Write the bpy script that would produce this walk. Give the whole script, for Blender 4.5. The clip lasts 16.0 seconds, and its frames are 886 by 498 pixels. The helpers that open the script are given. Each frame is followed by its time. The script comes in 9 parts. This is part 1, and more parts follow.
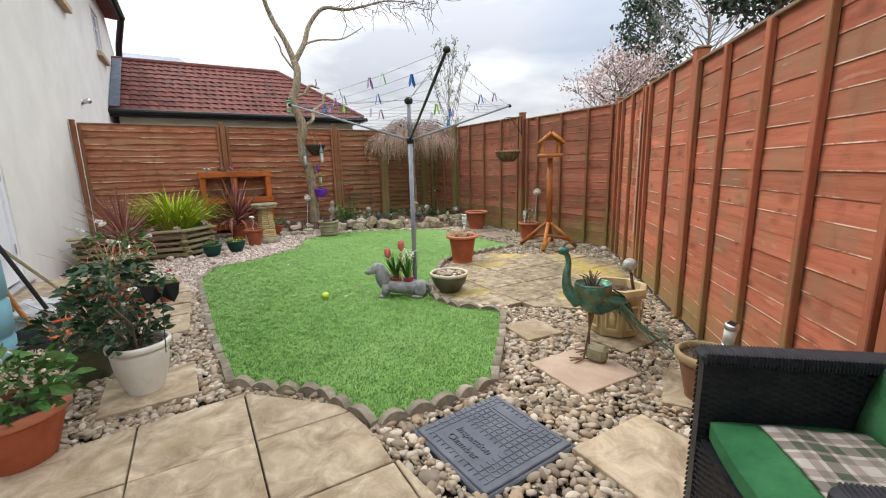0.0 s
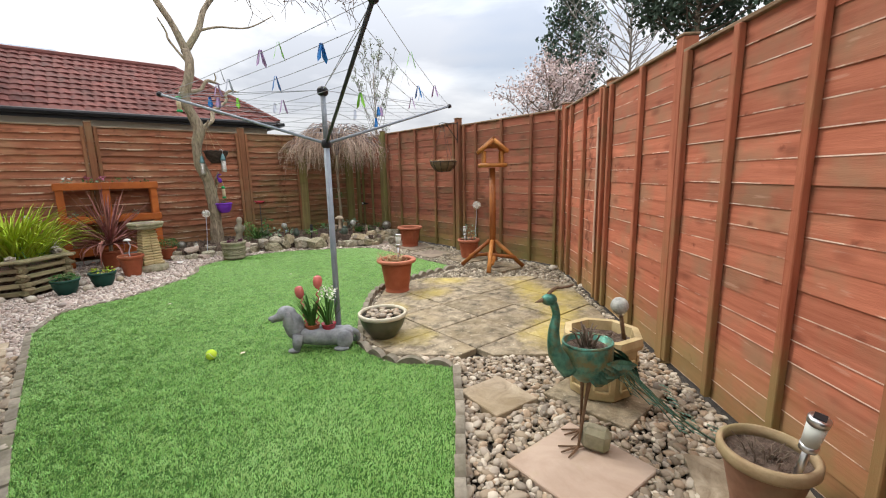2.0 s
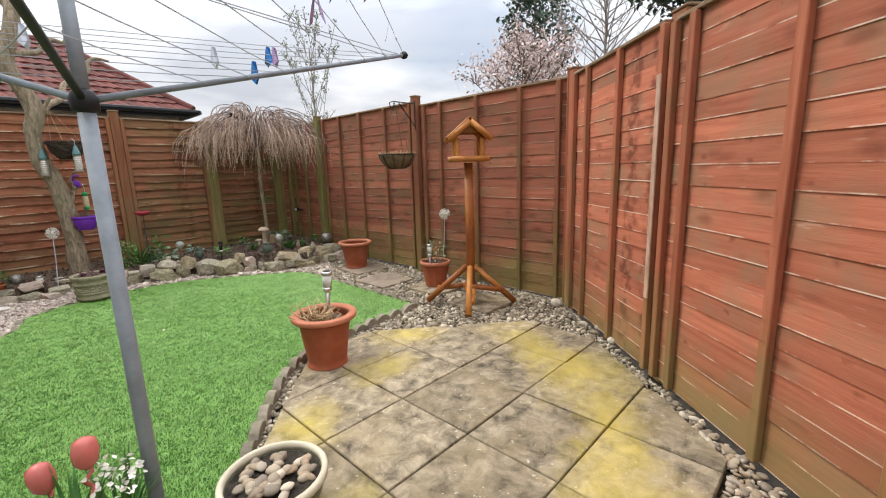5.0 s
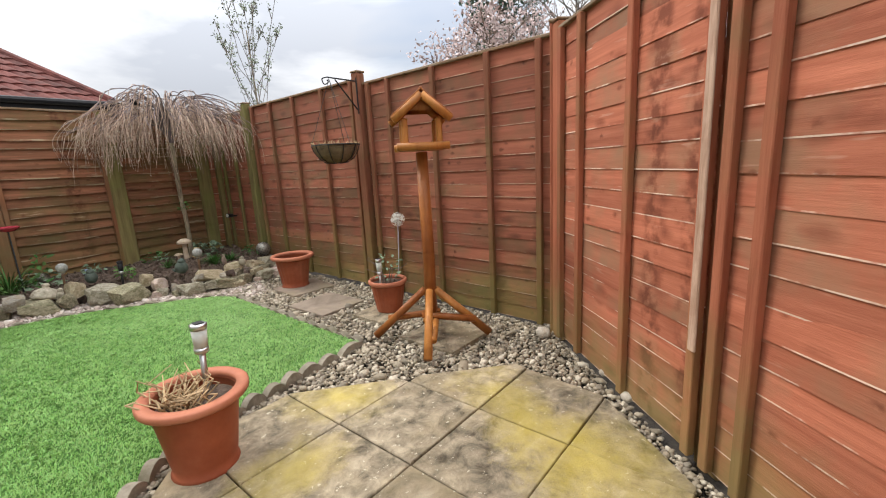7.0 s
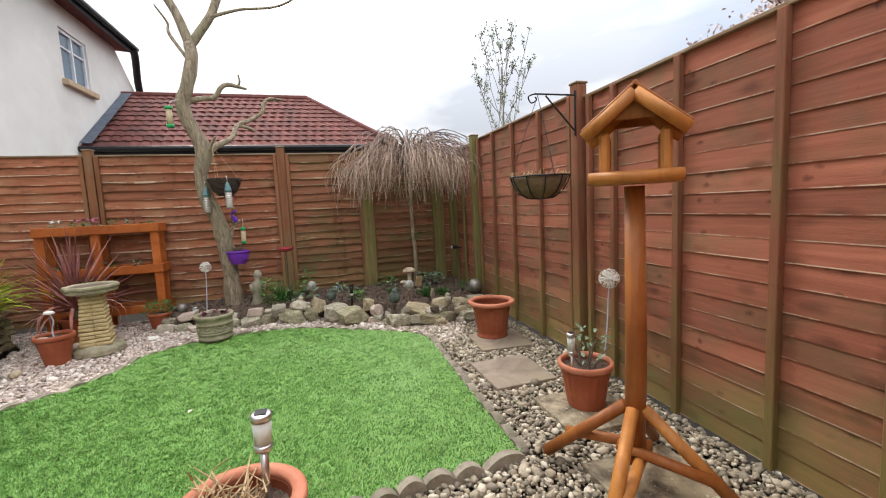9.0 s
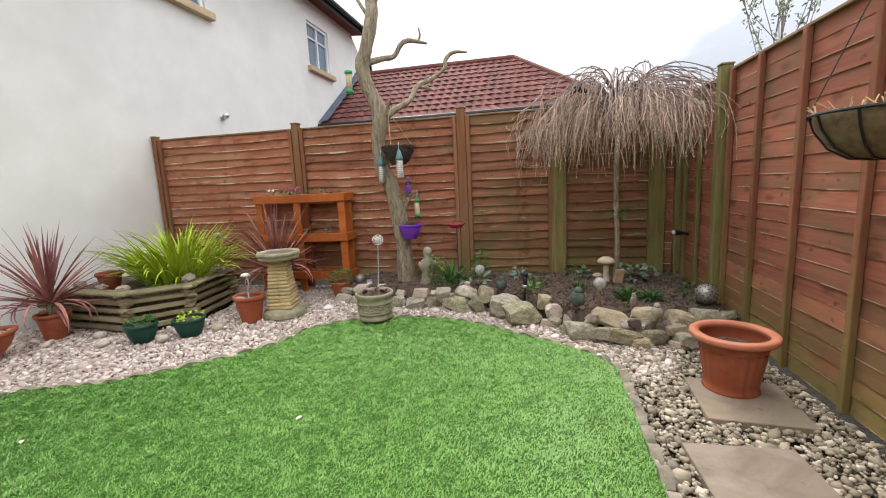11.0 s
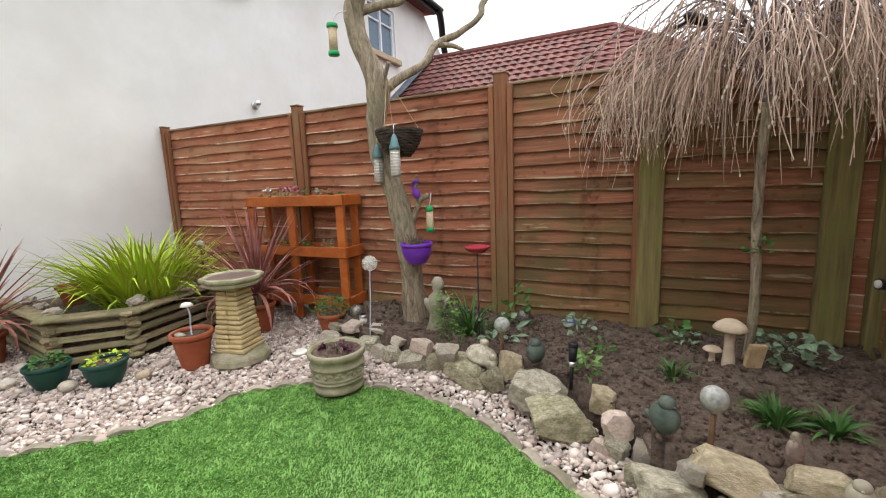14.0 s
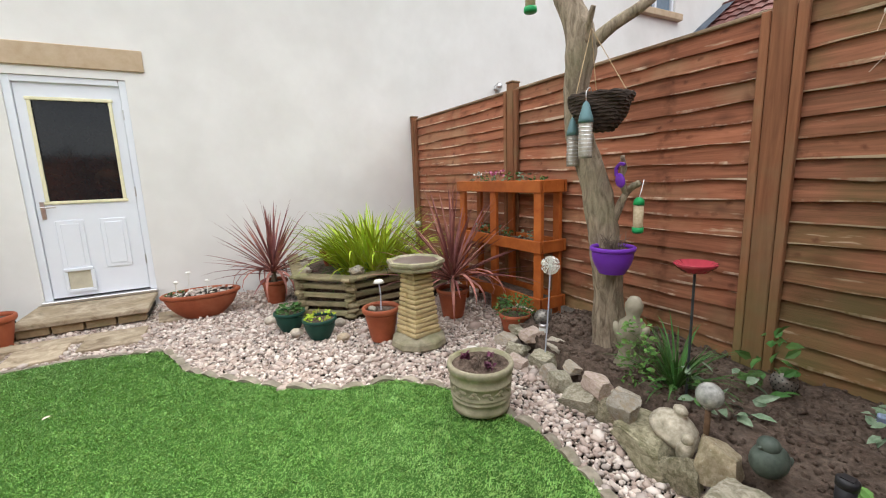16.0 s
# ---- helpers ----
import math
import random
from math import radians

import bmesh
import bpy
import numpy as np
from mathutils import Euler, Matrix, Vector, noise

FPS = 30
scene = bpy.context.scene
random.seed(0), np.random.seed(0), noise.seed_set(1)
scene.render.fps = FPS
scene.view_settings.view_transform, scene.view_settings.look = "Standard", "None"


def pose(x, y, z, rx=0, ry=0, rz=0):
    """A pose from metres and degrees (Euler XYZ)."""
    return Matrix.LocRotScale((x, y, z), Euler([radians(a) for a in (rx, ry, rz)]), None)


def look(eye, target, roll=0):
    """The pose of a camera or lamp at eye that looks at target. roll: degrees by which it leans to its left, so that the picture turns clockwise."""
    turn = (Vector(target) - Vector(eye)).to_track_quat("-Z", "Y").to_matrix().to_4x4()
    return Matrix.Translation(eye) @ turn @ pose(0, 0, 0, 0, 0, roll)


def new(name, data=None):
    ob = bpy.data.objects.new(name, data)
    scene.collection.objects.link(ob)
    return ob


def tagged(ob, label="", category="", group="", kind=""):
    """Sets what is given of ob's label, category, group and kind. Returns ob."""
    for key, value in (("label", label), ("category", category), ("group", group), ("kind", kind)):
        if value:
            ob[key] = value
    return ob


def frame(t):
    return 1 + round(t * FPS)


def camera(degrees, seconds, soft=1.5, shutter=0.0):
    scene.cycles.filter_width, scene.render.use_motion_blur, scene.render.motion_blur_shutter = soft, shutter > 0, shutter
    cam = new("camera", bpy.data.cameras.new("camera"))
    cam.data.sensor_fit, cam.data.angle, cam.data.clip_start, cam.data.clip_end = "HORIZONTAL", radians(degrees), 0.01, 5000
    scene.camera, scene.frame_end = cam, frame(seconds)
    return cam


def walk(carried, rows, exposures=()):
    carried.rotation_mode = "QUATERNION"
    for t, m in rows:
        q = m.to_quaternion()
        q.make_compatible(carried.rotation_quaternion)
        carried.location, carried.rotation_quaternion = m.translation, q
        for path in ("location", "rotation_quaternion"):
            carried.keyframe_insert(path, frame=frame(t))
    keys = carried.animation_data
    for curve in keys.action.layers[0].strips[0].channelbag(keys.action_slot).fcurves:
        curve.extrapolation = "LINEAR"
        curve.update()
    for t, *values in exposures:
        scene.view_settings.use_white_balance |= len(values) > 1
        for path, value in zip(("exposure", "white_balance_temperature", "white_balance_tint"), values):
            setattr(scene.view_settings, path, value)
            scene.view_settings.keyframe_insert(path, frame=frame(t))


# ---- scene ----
cam = camera(93.3, 16.0, soft=1.1)
PATH = [
    (0, (0.278, -0.14, 1.181), (1.273, 1.551, 0.793), -1.4),
    (0.5, (0.258, 0.071, 1.187), (1.428, 1.653, 0.827), -2.1),
    (1, (0.308, 0.208, 1.177), (1.535, 1.749, 0.829), -1.5),
    (1.5, (0.523, 0.384, 1.186), (1.746, 1.93, 0.845), -0.9),
    (2, (0.699, 0.578, 1.193), (1.971, 2.081, 0.842), -1.2),
    (2.5, (0.846, 0.89, 1.173), (2.209, 2.311, 0.822), -1.5),
    (3, (0.982, 1.13, 1.162), (2.411, 2.486, 0.817), -1.0),
    (3.5, (1.264, 1.337, 1.18), (2.682, 2.702, 0.825), -2.0),
    (3.7, (1.329, 1.427, 1.189), (2.753, 2.784, 0.827), -1.5),
    (5.8, (2.054, 2.004, 1.216), (3.476, 3.356, 0.828), -2.2),
    (6, (2.12, 2.056, 1.213), (3.592, 3.353, 0.824), -2.2),
    (6.5, (2.35, 2.249, 1.194), (3.9, 3.449, 0.798), -2.9),
    (7, (2.551, 2.348, 1.181), (4.051, 3.608, 0.781), -3.1),
    (7.5, (2.802, 2.443, 1.198), (4.118, 3.898, 0.811), -2.3),
    (8, (2.963, 2.517, 1.197), (4.108, 4.131, 0.906), -2.5),
    (8.5, (3.21, 2.659, 1.204), (4.1, 4.437, 0.987), -3.2),
    (9, (3.383, 2.793, 1.221), (3.924, 4.707, 1.012), -2.8),
    (9.5, (3.583, 2.968, 1.227), (3.743, 4.945, 0.967), -2.4),
    (10, (3.696, 3.171, 1.223), (3.593, 5.144, 0.913), -3.1),
    (10.2, (3.699, 3.278, 1.214), (3.514, 5.245, 0.904), -2.9),
    (12.3, (3.871, 4.517, 1.239), (3.256, 6.397, 0.941), -3.7),
    (12.5, (3.849, 4.585, 1.242), (3.252, 6.47, 0.948), -3.5),
    (13, (3.874, 4.833, 1.23), (3.259, 6.715, 0.944), -3.0),
    (13.5, (3.951, 5.168, 1.253), (3.241, 7.013, 0.952), -2.4),
    (14, (3.97, 5.388, 1.242), (3.096, 7.16, 0.932), -2.2),
    (14.5, (3.961, 5.641, 1.253), (2.886, 7.296, 0.928), -1.8),
    (15, (3.975, 5.827, 1.231), (2.655, 7.297, 0.924), -1.8),
    (15.5, (4.034, 6.018, 1.228), (2.454, 7.198, 0.895), -1.8),
    (16, (4.024, 6.155, 1.231), (2.282, 7.077, 0.89), -2.0),
]
walk(cam, [(t, look(eye, target, roll)) for t, eye, target, roll in PATH], [(0.0, 0.45), (7.0, 0.45), (10.0, 0.6), (13.0, 0.66), (16.0, 0.72)])

# ---- sky and sun: a bright broken overcast ----
world = bpy.data.worlds.new("overcast_sky")
scene.world = world
world.use_nodes = True
wn, wl = world.node_tree.nodes, world.node_tree.links
for n in list(wn):
    wn.remove(n)


def wnode(kind, **inputs):
    n = wn.new(kind)
    for k, v in inputs.items():
        n.inputs[k.replace("_", " ")].default_value = v
    return n


SUN_EL, SUN_AZ = 50.0, 336.0
w_out, w_bg = wnode("ShaderNodeOutputWorld"), wnode("ShaderNodeBackground", Strength=1.0)
sky = wnode("ShaderNodeTexSky")
sky.sky_type, sky.sun_disc = "NISHITA", False
sky.sun_elevation, sky.sun_rotation = radians(SUN_EL), radians(SUN_AZ)
sky_dim = wnode("ShaderNodeVectorMath")
sky_dim.operation = "SCALE"
sky_dim.inputs["Scale"].default_value = 0.10
w_tc = wnode("ShaderNodeTexCoord")
w_map = wnode("ShaderNodeMapping", Scale=(1.0, 1.0, 3.2), Location=(0.35, 0.1, 0.0))
w_noise = wnode("ShaderNodeTexNoise", Scale=1.9, Detail=7.0, Roughness=0.52, Distortion=0.25)
w_ramp = wn.new("ShaderNodeValToRGB")
w_ramp.color_ramp.elements[0].position, w_ramp.color_ramp.elements[0].color = 0.36, (0.52, 0.545, 0.60, 1)
w_ramp.color_ramp.elements[1].position, w_ramp.color_ramp.elements[1].color = 0.57, (0.97, 0.975, 0.985, 1)
w_noise2 = wnode("ShaderNodeTexNoise", Scale=1.3, Detail=4.0)
w_gap = wn.new("ShaderNodeValToRGB")
w_gap.color_ramp.elements[0].position, w_gap.color_ramp.elements[0].color = 0.30, (0.55, 0.55, 0.55, 1)
w_gap.color_ramp.elements[1].position, w_gap.color_ramp.elements[1].color = 0.45, (0.97, 0.97, 0.97, 1)
w_mix = wn.new("ShaderNodeMix")
w_mix.data_type = "RGBA"
wl.new(w_tc.outputs["Generated"], w_map.inputs["Vector"])
wl.new(w_map.outputs["Vector"], w_noise.inputs["Vector"])
wl.new(w_map.outputs["Vector"], w_noise2.inputs["Vector"])
wl.new(w_noise.outputs["Fac"], w_ramp.inputs["Fac"])
wl.new(w_noise2.outputs["Fac"], w_gap.inputs["Fac"])
wl.new(sky.outputs["Color"], sky_dim.inputs[0])
wl.new(w_gap.outputs["Color"], w_mix.inputs[0])
wl.new(sky_dim.outputs[0], w_mix.inputs[6])
wl.new(w_ramp.outputs["Color"], w_mix.inputs[7])
# an overcast sky is about three times as bright overhead as at the horizon
w_sep, w_lift, w_scale = wn.new("ShaderNodeSeparateXYZ"), wn.new("ShaderNodeMath"), wn.new("ShaderNodeVectorMath")
w_lift.operation, w_scale.operation = "MULTIPLY_ADD", "SCALE"
w_lift.inputs[1].default_value, w_lift.inputs[2].default_value = 2.1, 0.56
w_lift.use_clamp = False
wl.new(w_tc.outputs["Generated"], w_sep.inputs[0])
wl.new(w_sep.outputs[2], w_lift.inputs[0])
wl.new(w_mix.outputs[2], w_scale.inputs[0])
wl.new(w_lift.outputs[0], w_scale.inputs["Scale"])
wl.new(w_scale.outputs[0], w_bg.inputs["Color"])
wl.new(w_bg.outputs[0], w_out.inputs[0])

sun_data = bpy.data.lights.new("sun", "SUN")
sun_data.energy, sun_data.angle, sun_data.color = 1.5, radians(16), (1.0, 0.95, 0.88)
sun = new("sun", sun_data)
sun.matrix_world = look((math.sin(radians(SUN_AZ)) * 20, math.cos(radians(SUN_AZ)) * 20, 20 * math.tan(radians(SUN_EL))), (0, 0, 0))

# ---- materials ----


def rgb(c):
    return (c[0], c[1], c[2], 1.0)


def mat(name, c1, c2, scale=8.0, c3=None, scale3=1.5, amount3=0.5, rough=0.75, bump=0.3, bscale=60.0, bdist=0.004, vary=0.1, island=0.0,
        stretch=(1, 1, 1), metal=0.0, hue=0.0, algae=None, algae_top=0.5, edge=None, edge_z=0.012, spec=0.24, vein=0.0, island_colours=None, spot=None, spot_scale=30.0, spot_at=0.62, spot_amount=0.8, spot_stretch=(1, 1, 1), knots=None, blots=()):
    """A weathered surface: two-tone grain, broad stains, speckles, relief, and variation from piece to piece."""
    m = bpy.data.materials.new(name)
    m.use_nodes = True
    nt = m.node_tree
    N, K = nt.nodes, nt.links
    b = N["Principled BSDF"]
    b.inputs["Roughness"].default_value, b.inputs["Metallic"].default_value = rough, metal
    b.inputs["Specular IOR Level"].default_value = spec
    tc, info, geo = N.new("ShaderNodeTexCoord"), N.new("ShaderNodeObjectInfo"), N.new("ShaderNodeNewGeometry")
    off = N.new("ShaderNodeVectorMath")
    off.operation = "MULTIPLY_ADD"
    K.new(info.outputs["Random"], off.inputs[0])
    off.inputs[1].default_value = (37.0, 19.0, 53.0)
    K.new(tc.outputs["Object"], off.inputs[2])
    st = N.new("ShaderNodeVectorMath")
    st.operation = "MULTIPLY"
    K.new(off.outputs[0], st.inputs[0])
    st.inputs[1].default_value = stretch
    vec = st.outputs[0]

    def noise_of(s, detail=6.0, rough_=0.6, source=vec, dist=0.0):
        n = N.new("ShaderNodeTexNoise")
        n.inputs["Scale"].default_value, n.inputs["Detail"].default_value, n.inputs["Roughness"].default_value = s, detail, rough_
        n.inputs["Distortion"].default_value = dist
        K.new(source, n.inputs["Vector"])
        return n.outputs["Fac"]

    def ramp(fac, a, b_, pa=0.32, pb=0.68):
        r = N.new("ShaderNodeValToRGB")
        r.color_ramp.elements[0].position, r.color_ramp.elements[0].color = pa, a
        r.color_ramp.elements[1].position, r.color_ramp.elements[1].color = pb, b_
        K.new(fac, r.inputs["Fac"])
        return r.outputs["Color"]

    def mix(fac, a, b_, blend="MIX"):
        x = N.new("ShaderNodeMix")
        x.data_type, x.blend_type = "RGBA", blend
        for sock, v in ((x.inputs[0], fac), (x.inputs[6], a), (x.inputs[7], b_)):
            if isinstance(v, (int, float)):
                sock.default_value = v
            elif isinstance(v, tuple):
                sock.default_value = v
            else:
                K.new(v, sock)
        return x.outputs[2]

    def mul(a, b_):
        x = N.new("ShaderNodeMath")
        x.operation = "MULTIPLY"
        for sock, v in ((x.inputs[0], a), (x.inputs[1], b_)):
            if isinstance(v, (int, float)):
                sock.default_value = v
            else:
                K.new(v, sock)
        return x.outputs[0]

    grain = noise_of(scale, 8.0, 0.65, dist=vein)
    col = ramp(grain, rgb(c1), rgb(c2))
    if island_colours:
        r = N.new("ShaderNodeValToRGB")
        r.color_ramp.interpolation = "CONSTANT"
        while len(r.color_ramp.elements) < len(island_colours):
            r.color_ramp.elements.new(0.5)
        for i, c in enumerate(island_colours):
            r.color_ramp.elements[i].position, r.color_ramp.elements[i].color = i / len(island_colours), rgb(c)
        K.new(geo.outputs["Random Per Island"], r.inputs["Fac"])
        col = mix(0.72, col, r.outputs["Color"])
    if c3:
        stain = ramp(noise_of(scale3, 4.0, 0.6, off.outputs[0]), (0, 0, 0, 1), (1, 1, 1, 1), 0.48, 0.66)
        col = mix(mul(stain, amount3), col, rgb(c3))
    if spot:
        sv = N.new("ShaderNodeVectorMath")
        sv.operation = "MULTIPLY"
        K.new(off.outputs[0], sv.inputs[0])
        sv.inputs[1].default_value = spot_stretch
        sp = ramp(noise_of(spot_scale, 4.0, 0.6, sv.outputs[0]), (0, 0, 0, 1), (1, 1, 1, 1), spot_at, spot_at + 0.05)
        col = mix(mul(sp, spot_amount), col, rgb(spot))
    if knots:
        vo = N.new("ShaderNodeTexVoronoi")
        vo.inputs["Scale"].default_value, vo.inputs["Randomness"].default_value = 1.0, 1.0
        kv = N.new("ShaderNodeVectorMath")
        kv.operation = "MULTIPLY"
        K.new(off.outputs[0], kv.inputs[0])
        kv.inputs[1].default_value = (4.0, 1.0, 9.0)
        warp = N.new("ShaderNodeVectorMath")
        warp.operation = "MULTIPLY_ADD"
        K.new(noise_of(9.0, 3.0, 0.6, off.outputs[0]), warp.inputs[0])
        warp.inputs[1].default_value = (0.25, 0.25, 0.25)
        K.new(kv.outputs[0], warp.inputs[2])
        K.new(warp.outputs[0], vo.inputs["Vector"])
        kf = ramp(vo.outputs["Distance"], (1, 1, 1, 1), (0, 0, 0, 1), 0.08, 0.30)
        col = mix(mul(kf, 0.6), col, rgb(knots))
        # small round knots
        vk = N.new("ShaderNodeTexVoronoi")
        vk.inputs["Scale"].default_value = 1.0
        kk = N.new("ShaderNodeVectorMath")
        kk.operation = "MULTIPLY"
        K.new(off.outputs[0], kk.inputs[0])
        kk.inputs[1].default_value = (8.5, 1.0, 13.0)
        kw = N.new("ShaderNodeVectorMath")
        kw.operation = "MULTIPLY_ADD"
        K.new(noise_of(30.0, 3.0, 0.6, off.outputs[0]), kw.inputs[0])
        kw.inputs[1].default_value = (0.45, 0.45, 0.45)
        K.new(kk.outputs[0], kw.inputs[2])
        K.new(kw.outputs[0], vk.inputs["Vector"])
        some = ramp(vk.outputs["Color"], (0, 0, 0, 1), (1, 1, 1, 1), 0.52, 0.60)
        col = mix(mul(mul(ramp(vk.outputs["Distance"], (1, 1, 1, 1), (0, 0, 0, 1), 0.05, 0.22), some), 0.72), col, rgb(knots))
        # whorls that line up from board to board, sawn from the same log
        cv = N.new("ShaderNodeVectorMath")
        cv.operation = "MULTIPLY"
        K.new(geo.outputs["Position"], cv.inputs[0])
        cv.inputs[1].default_value = (3.4, 3.4, 0.04)
        cw = N.new("ShaderNodeVectorMath")
        cw.operation = "MULTIPLY_ADD"
        K.new(noise_of(14.0, 3.0, 0.6, off.outputs[0]), cw.inputs[0])
        cw.inputs[1].default_value = (0.22, 0.22, 0.0)
        K.new(cv.outputs[0], cw.inputs[2])
        column = ramp(noise_of(1.0, 1.0, 0.5, cw.outputs[0]), (0, 0, 0, 1), (1, 1, 1, 1), 0.60, 0.68)
        blotch = ramp(noise_of(11.0, 3.0, 0.6, off.outputs[0]), (0, 0, 0, 1), (1, 1, 1, 1), 0.44, 0.60)
        col = mix(mul(mul(column, blotch), 0.85), col, rgb(knots))
    for bx, by, rx, ry, deg in blots:
        # a patch of lichen with a ragged rim, lying across several pieces
        mp = N.new("ShaderNodeMapping")
        mp.vector_type = "TEXTURE"
        mp.inputs["Location"].default_value, mp.inputs["Rotation"].default_value, mp.inputs["Scale"].default_value = (bx, by, 0), (0, 0, radians(deg)), (rx, ry, 1)
        K.new(geo.outputs["Position"], mp.inputs["Vector"])
        ln_ = N.new("ShaderNodeVectorMath")
        ln_.operation = "LENGTH"
        K.new(mp.outputs[0], ln_.inputs[0])
        add_ = N.new("ShaderNodeMath")
        add_.operation = "MULTIPLY_ADD"
        K.new(noise_of(4.0, 7.0, 0.72, geo.outputs["Position"]), add_.inputs[0])
        add_.inputs[1].default_value = 2.0
        K.new(ln_.outputs["Value"], add_.inputs[2])
        half_ = mul(add_.outputs[0], 0.5)
        col = mix(mul(ramp(half_, (1, 1, 1, 1), (0, 0, 0, 1), 0.52, 1.0), 0.66), col, (0.50, 0.395, 0.085, 1))
    if algae:
        sep = N.new("ShaderNodeSeparateXYZ")
        K.new(geo.outputs["Position"], sep.inputs[0])
        mr = N.new("ShaderNodeMapRange")
        mr.inputs[1].default_value, mr.inputs[2].default_value, mr.inputs[3].default_value, mr.inputs[4].default_value = 0.0, algae_top, 1.6, 0.0
        K.new(sep.outputs[2], mr.inputs[0])
        patch = noise_of(2.6, 5.0, 0.65, geo.outputs["Position"])
        f = ramp(mul(mr.outputs[0], patch), (0, 0, 0, 1), (1, 1, 1, 1), 0.22, 0.72)
        col = mix(mul(f, 0.62), col, rgb(algae))
    # pale worn lower edge, with the highlight it catches put into the colour
    if edge:
        sep2 = N.new("ShaderNodeSeparateXYZ")
        K.new(tc.outputs["Object"], sep2.inputs[0])
        lt = N.new("ShaderNodeMath")
        lt.operation = "LESS_THAN"
        K.new(sep2.outputs[2], lt.inputs[0])
        lt.inputs[1].default_value = edge_z
        worn_glint = ramp(noise_of(3.0, 5.0, 0.7, off.outputs[0]), (0, 0, 0, 1), (1, 1, 1, 1), 0.46, 0.56)
        col = mix(mul(mul(lt.outputs[0], worn_glint), 0.85), col, rgb(edge))
    hsv = N.new("ShaderNodeHueSaturation")
    K.new(col, hsv.inputs["Color"])
    if vary or island:
        ma = N.new("ShaderNodeMath")
        ma.operation = "MULTIPLY_ADD"
        K.new(geo.outputs["Random Per Island"] if island else info.outputs["Random"], ma.inputs[0])
        v = island or vary
        ma.inputs[1].default_value, ma.inputs[2].default_value = 2 * v, 1 - v
        K.new(ma.outputs[0], hsv.inputs["Value"])
    if hue:
        mh = N.new("ShaderNodeMath")
        mh.operation = "MULTIPLY_ADD"
        K.new(geo.outputs["Random Per Island"] if island else info.outputs["Random"], mh.inputs[0])
        mh.inputs[1].default_value, mh.inputs[2].default_value = 2 * hue, 0.5 - hue
        K.new(mh.outputs[0], hsv.inputs["Hue"])
    K.new(hsv.outputs[0], b.inputs["Base Color"])
    if bump:
        bp = N.new("ShaderNodeBump")
        bp.inputs["Strength"].default_value, bp.inputs["Distance"].default_value = bump, bdist
        K.new(noise_of(bscale, 6.0, 0.65), bp.inputs["Height"])
        K.new(bp.outputs[0], b.inputs["Normal"])
    return m


def plain(name, c, rough=0.5, metal=0.0, trans=0.0, emit=0.0):
    m = mat(name, tuple(x * 0.92 for x in c), tuple(min(1, x * 1.06) for x in c), 14.0, rough=rough, metal=metal, bump=0.12, bscale=120.0, bdist=0.001, vary=0.04)
    b = m.node_tree.nodes["Principled BSDF"]
    b.inputs["Transmission Weight"].default_value = trans
    return m


M = {}
ALGAE = (0.205, 0.195, 0.070)
BARE = dict(spot=(0.60, 0.38, 0.28), spot_scale=3.2, spot_at=0.64, spot_amount=0.32, spot_stretch=(0.9, 1, 7))
M["red_board"] = mat("red_stained_timber", (0.320, 0.098, 0.054), (0.490, 0.170, 0.100), 6.0, (0.290, 0.165, 0.098), 2.3, 0.8, 0.8, 0.35, 30.0, 0.004, 0.17,
                     stretch=(0.35, 5, 6), algae=ALGAE, algae_top=0.52, edge=(0.72, 0.56, 0.44), edge_z=0.005, vein=0.4, knots=(0.150, 0.042, 0.022), **BARE)
# darker, duller mix of the red timber for the far fence
M["dull_red_board"] = mat("dull_red_timber", (0.241, 0.081, 0.048), (0.364, 0.130, 0.080), 6.0, (0.175, 0.108, 0.058), 2.0, 0.75, 0.82, 0.35, 30.0, 0.004, 0.2,
                          stretch=(0.35, 5, 6), algae=(0.155, 0.165, 0.045), algae_top=0.72, edge=(0.50, 0.36, 0.26), edge_z=0.005, vein=0.4, knots=(0.07, 0.024, 0.014))
BROWN = dict(stretch=(0.35, 5, 6), edge_z=0.007, vein=0.5, knots=(0.105, 0.036, 0.018), spot=(0.60, 0.46, 0.32), spot_scale=3.0, spot_at=0.65, spot_amount=0.5, spot_stretch=(0.8, 1, 7))
M["brown_board"] = mat("brown_stained_timber", (0.205, 0.073, 0.037), (0.395, 0.152, 0.083), 6.0, (0.36, 0.22, 0.125), 1.6, 0.55, 0.8, 0.7, 26.0, 0.004, 0.22,
                       algae=(0.12, 0.115, 0.04), algae_top=0.70, edge=(0.66, 0.50, 0.36), **BROWN)
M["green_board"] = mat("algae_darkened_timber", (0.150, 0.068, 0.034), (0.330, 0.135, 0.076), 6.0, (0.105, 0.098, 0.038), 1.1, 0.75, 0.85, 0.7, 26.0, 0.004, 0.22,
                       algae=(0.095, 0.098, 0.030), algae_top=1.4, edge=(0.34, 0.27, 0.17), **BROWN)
M["red_post"] = mat("red_stained_post", (0.27, 0.080, 0.042), (0.42, 0.145, 0.080), 6.0, (0.22, 0.13, 0.06), 2.0, 0.6, 0.8, 0.5, 30.0, 0.003, 0.12,
                    stretch=(5, 5, 0.35), algae=ALGAE, algae_top=0.9, vein=0.4)
M["dull_red_post"] = mat("dull_red_post", (0.165, 0.062, 0.034), (0.27, 0.105, 0.060), 6.0, (0.16, 0.115, 0.05), 2.0, 0.6, 0.82, 0.5, 30.0, 0.003, 0.12, stretch=(5, 5, 0.35), algae=(0.155, 0.165, 0.045), algae_top=1.2, vein=0.4)
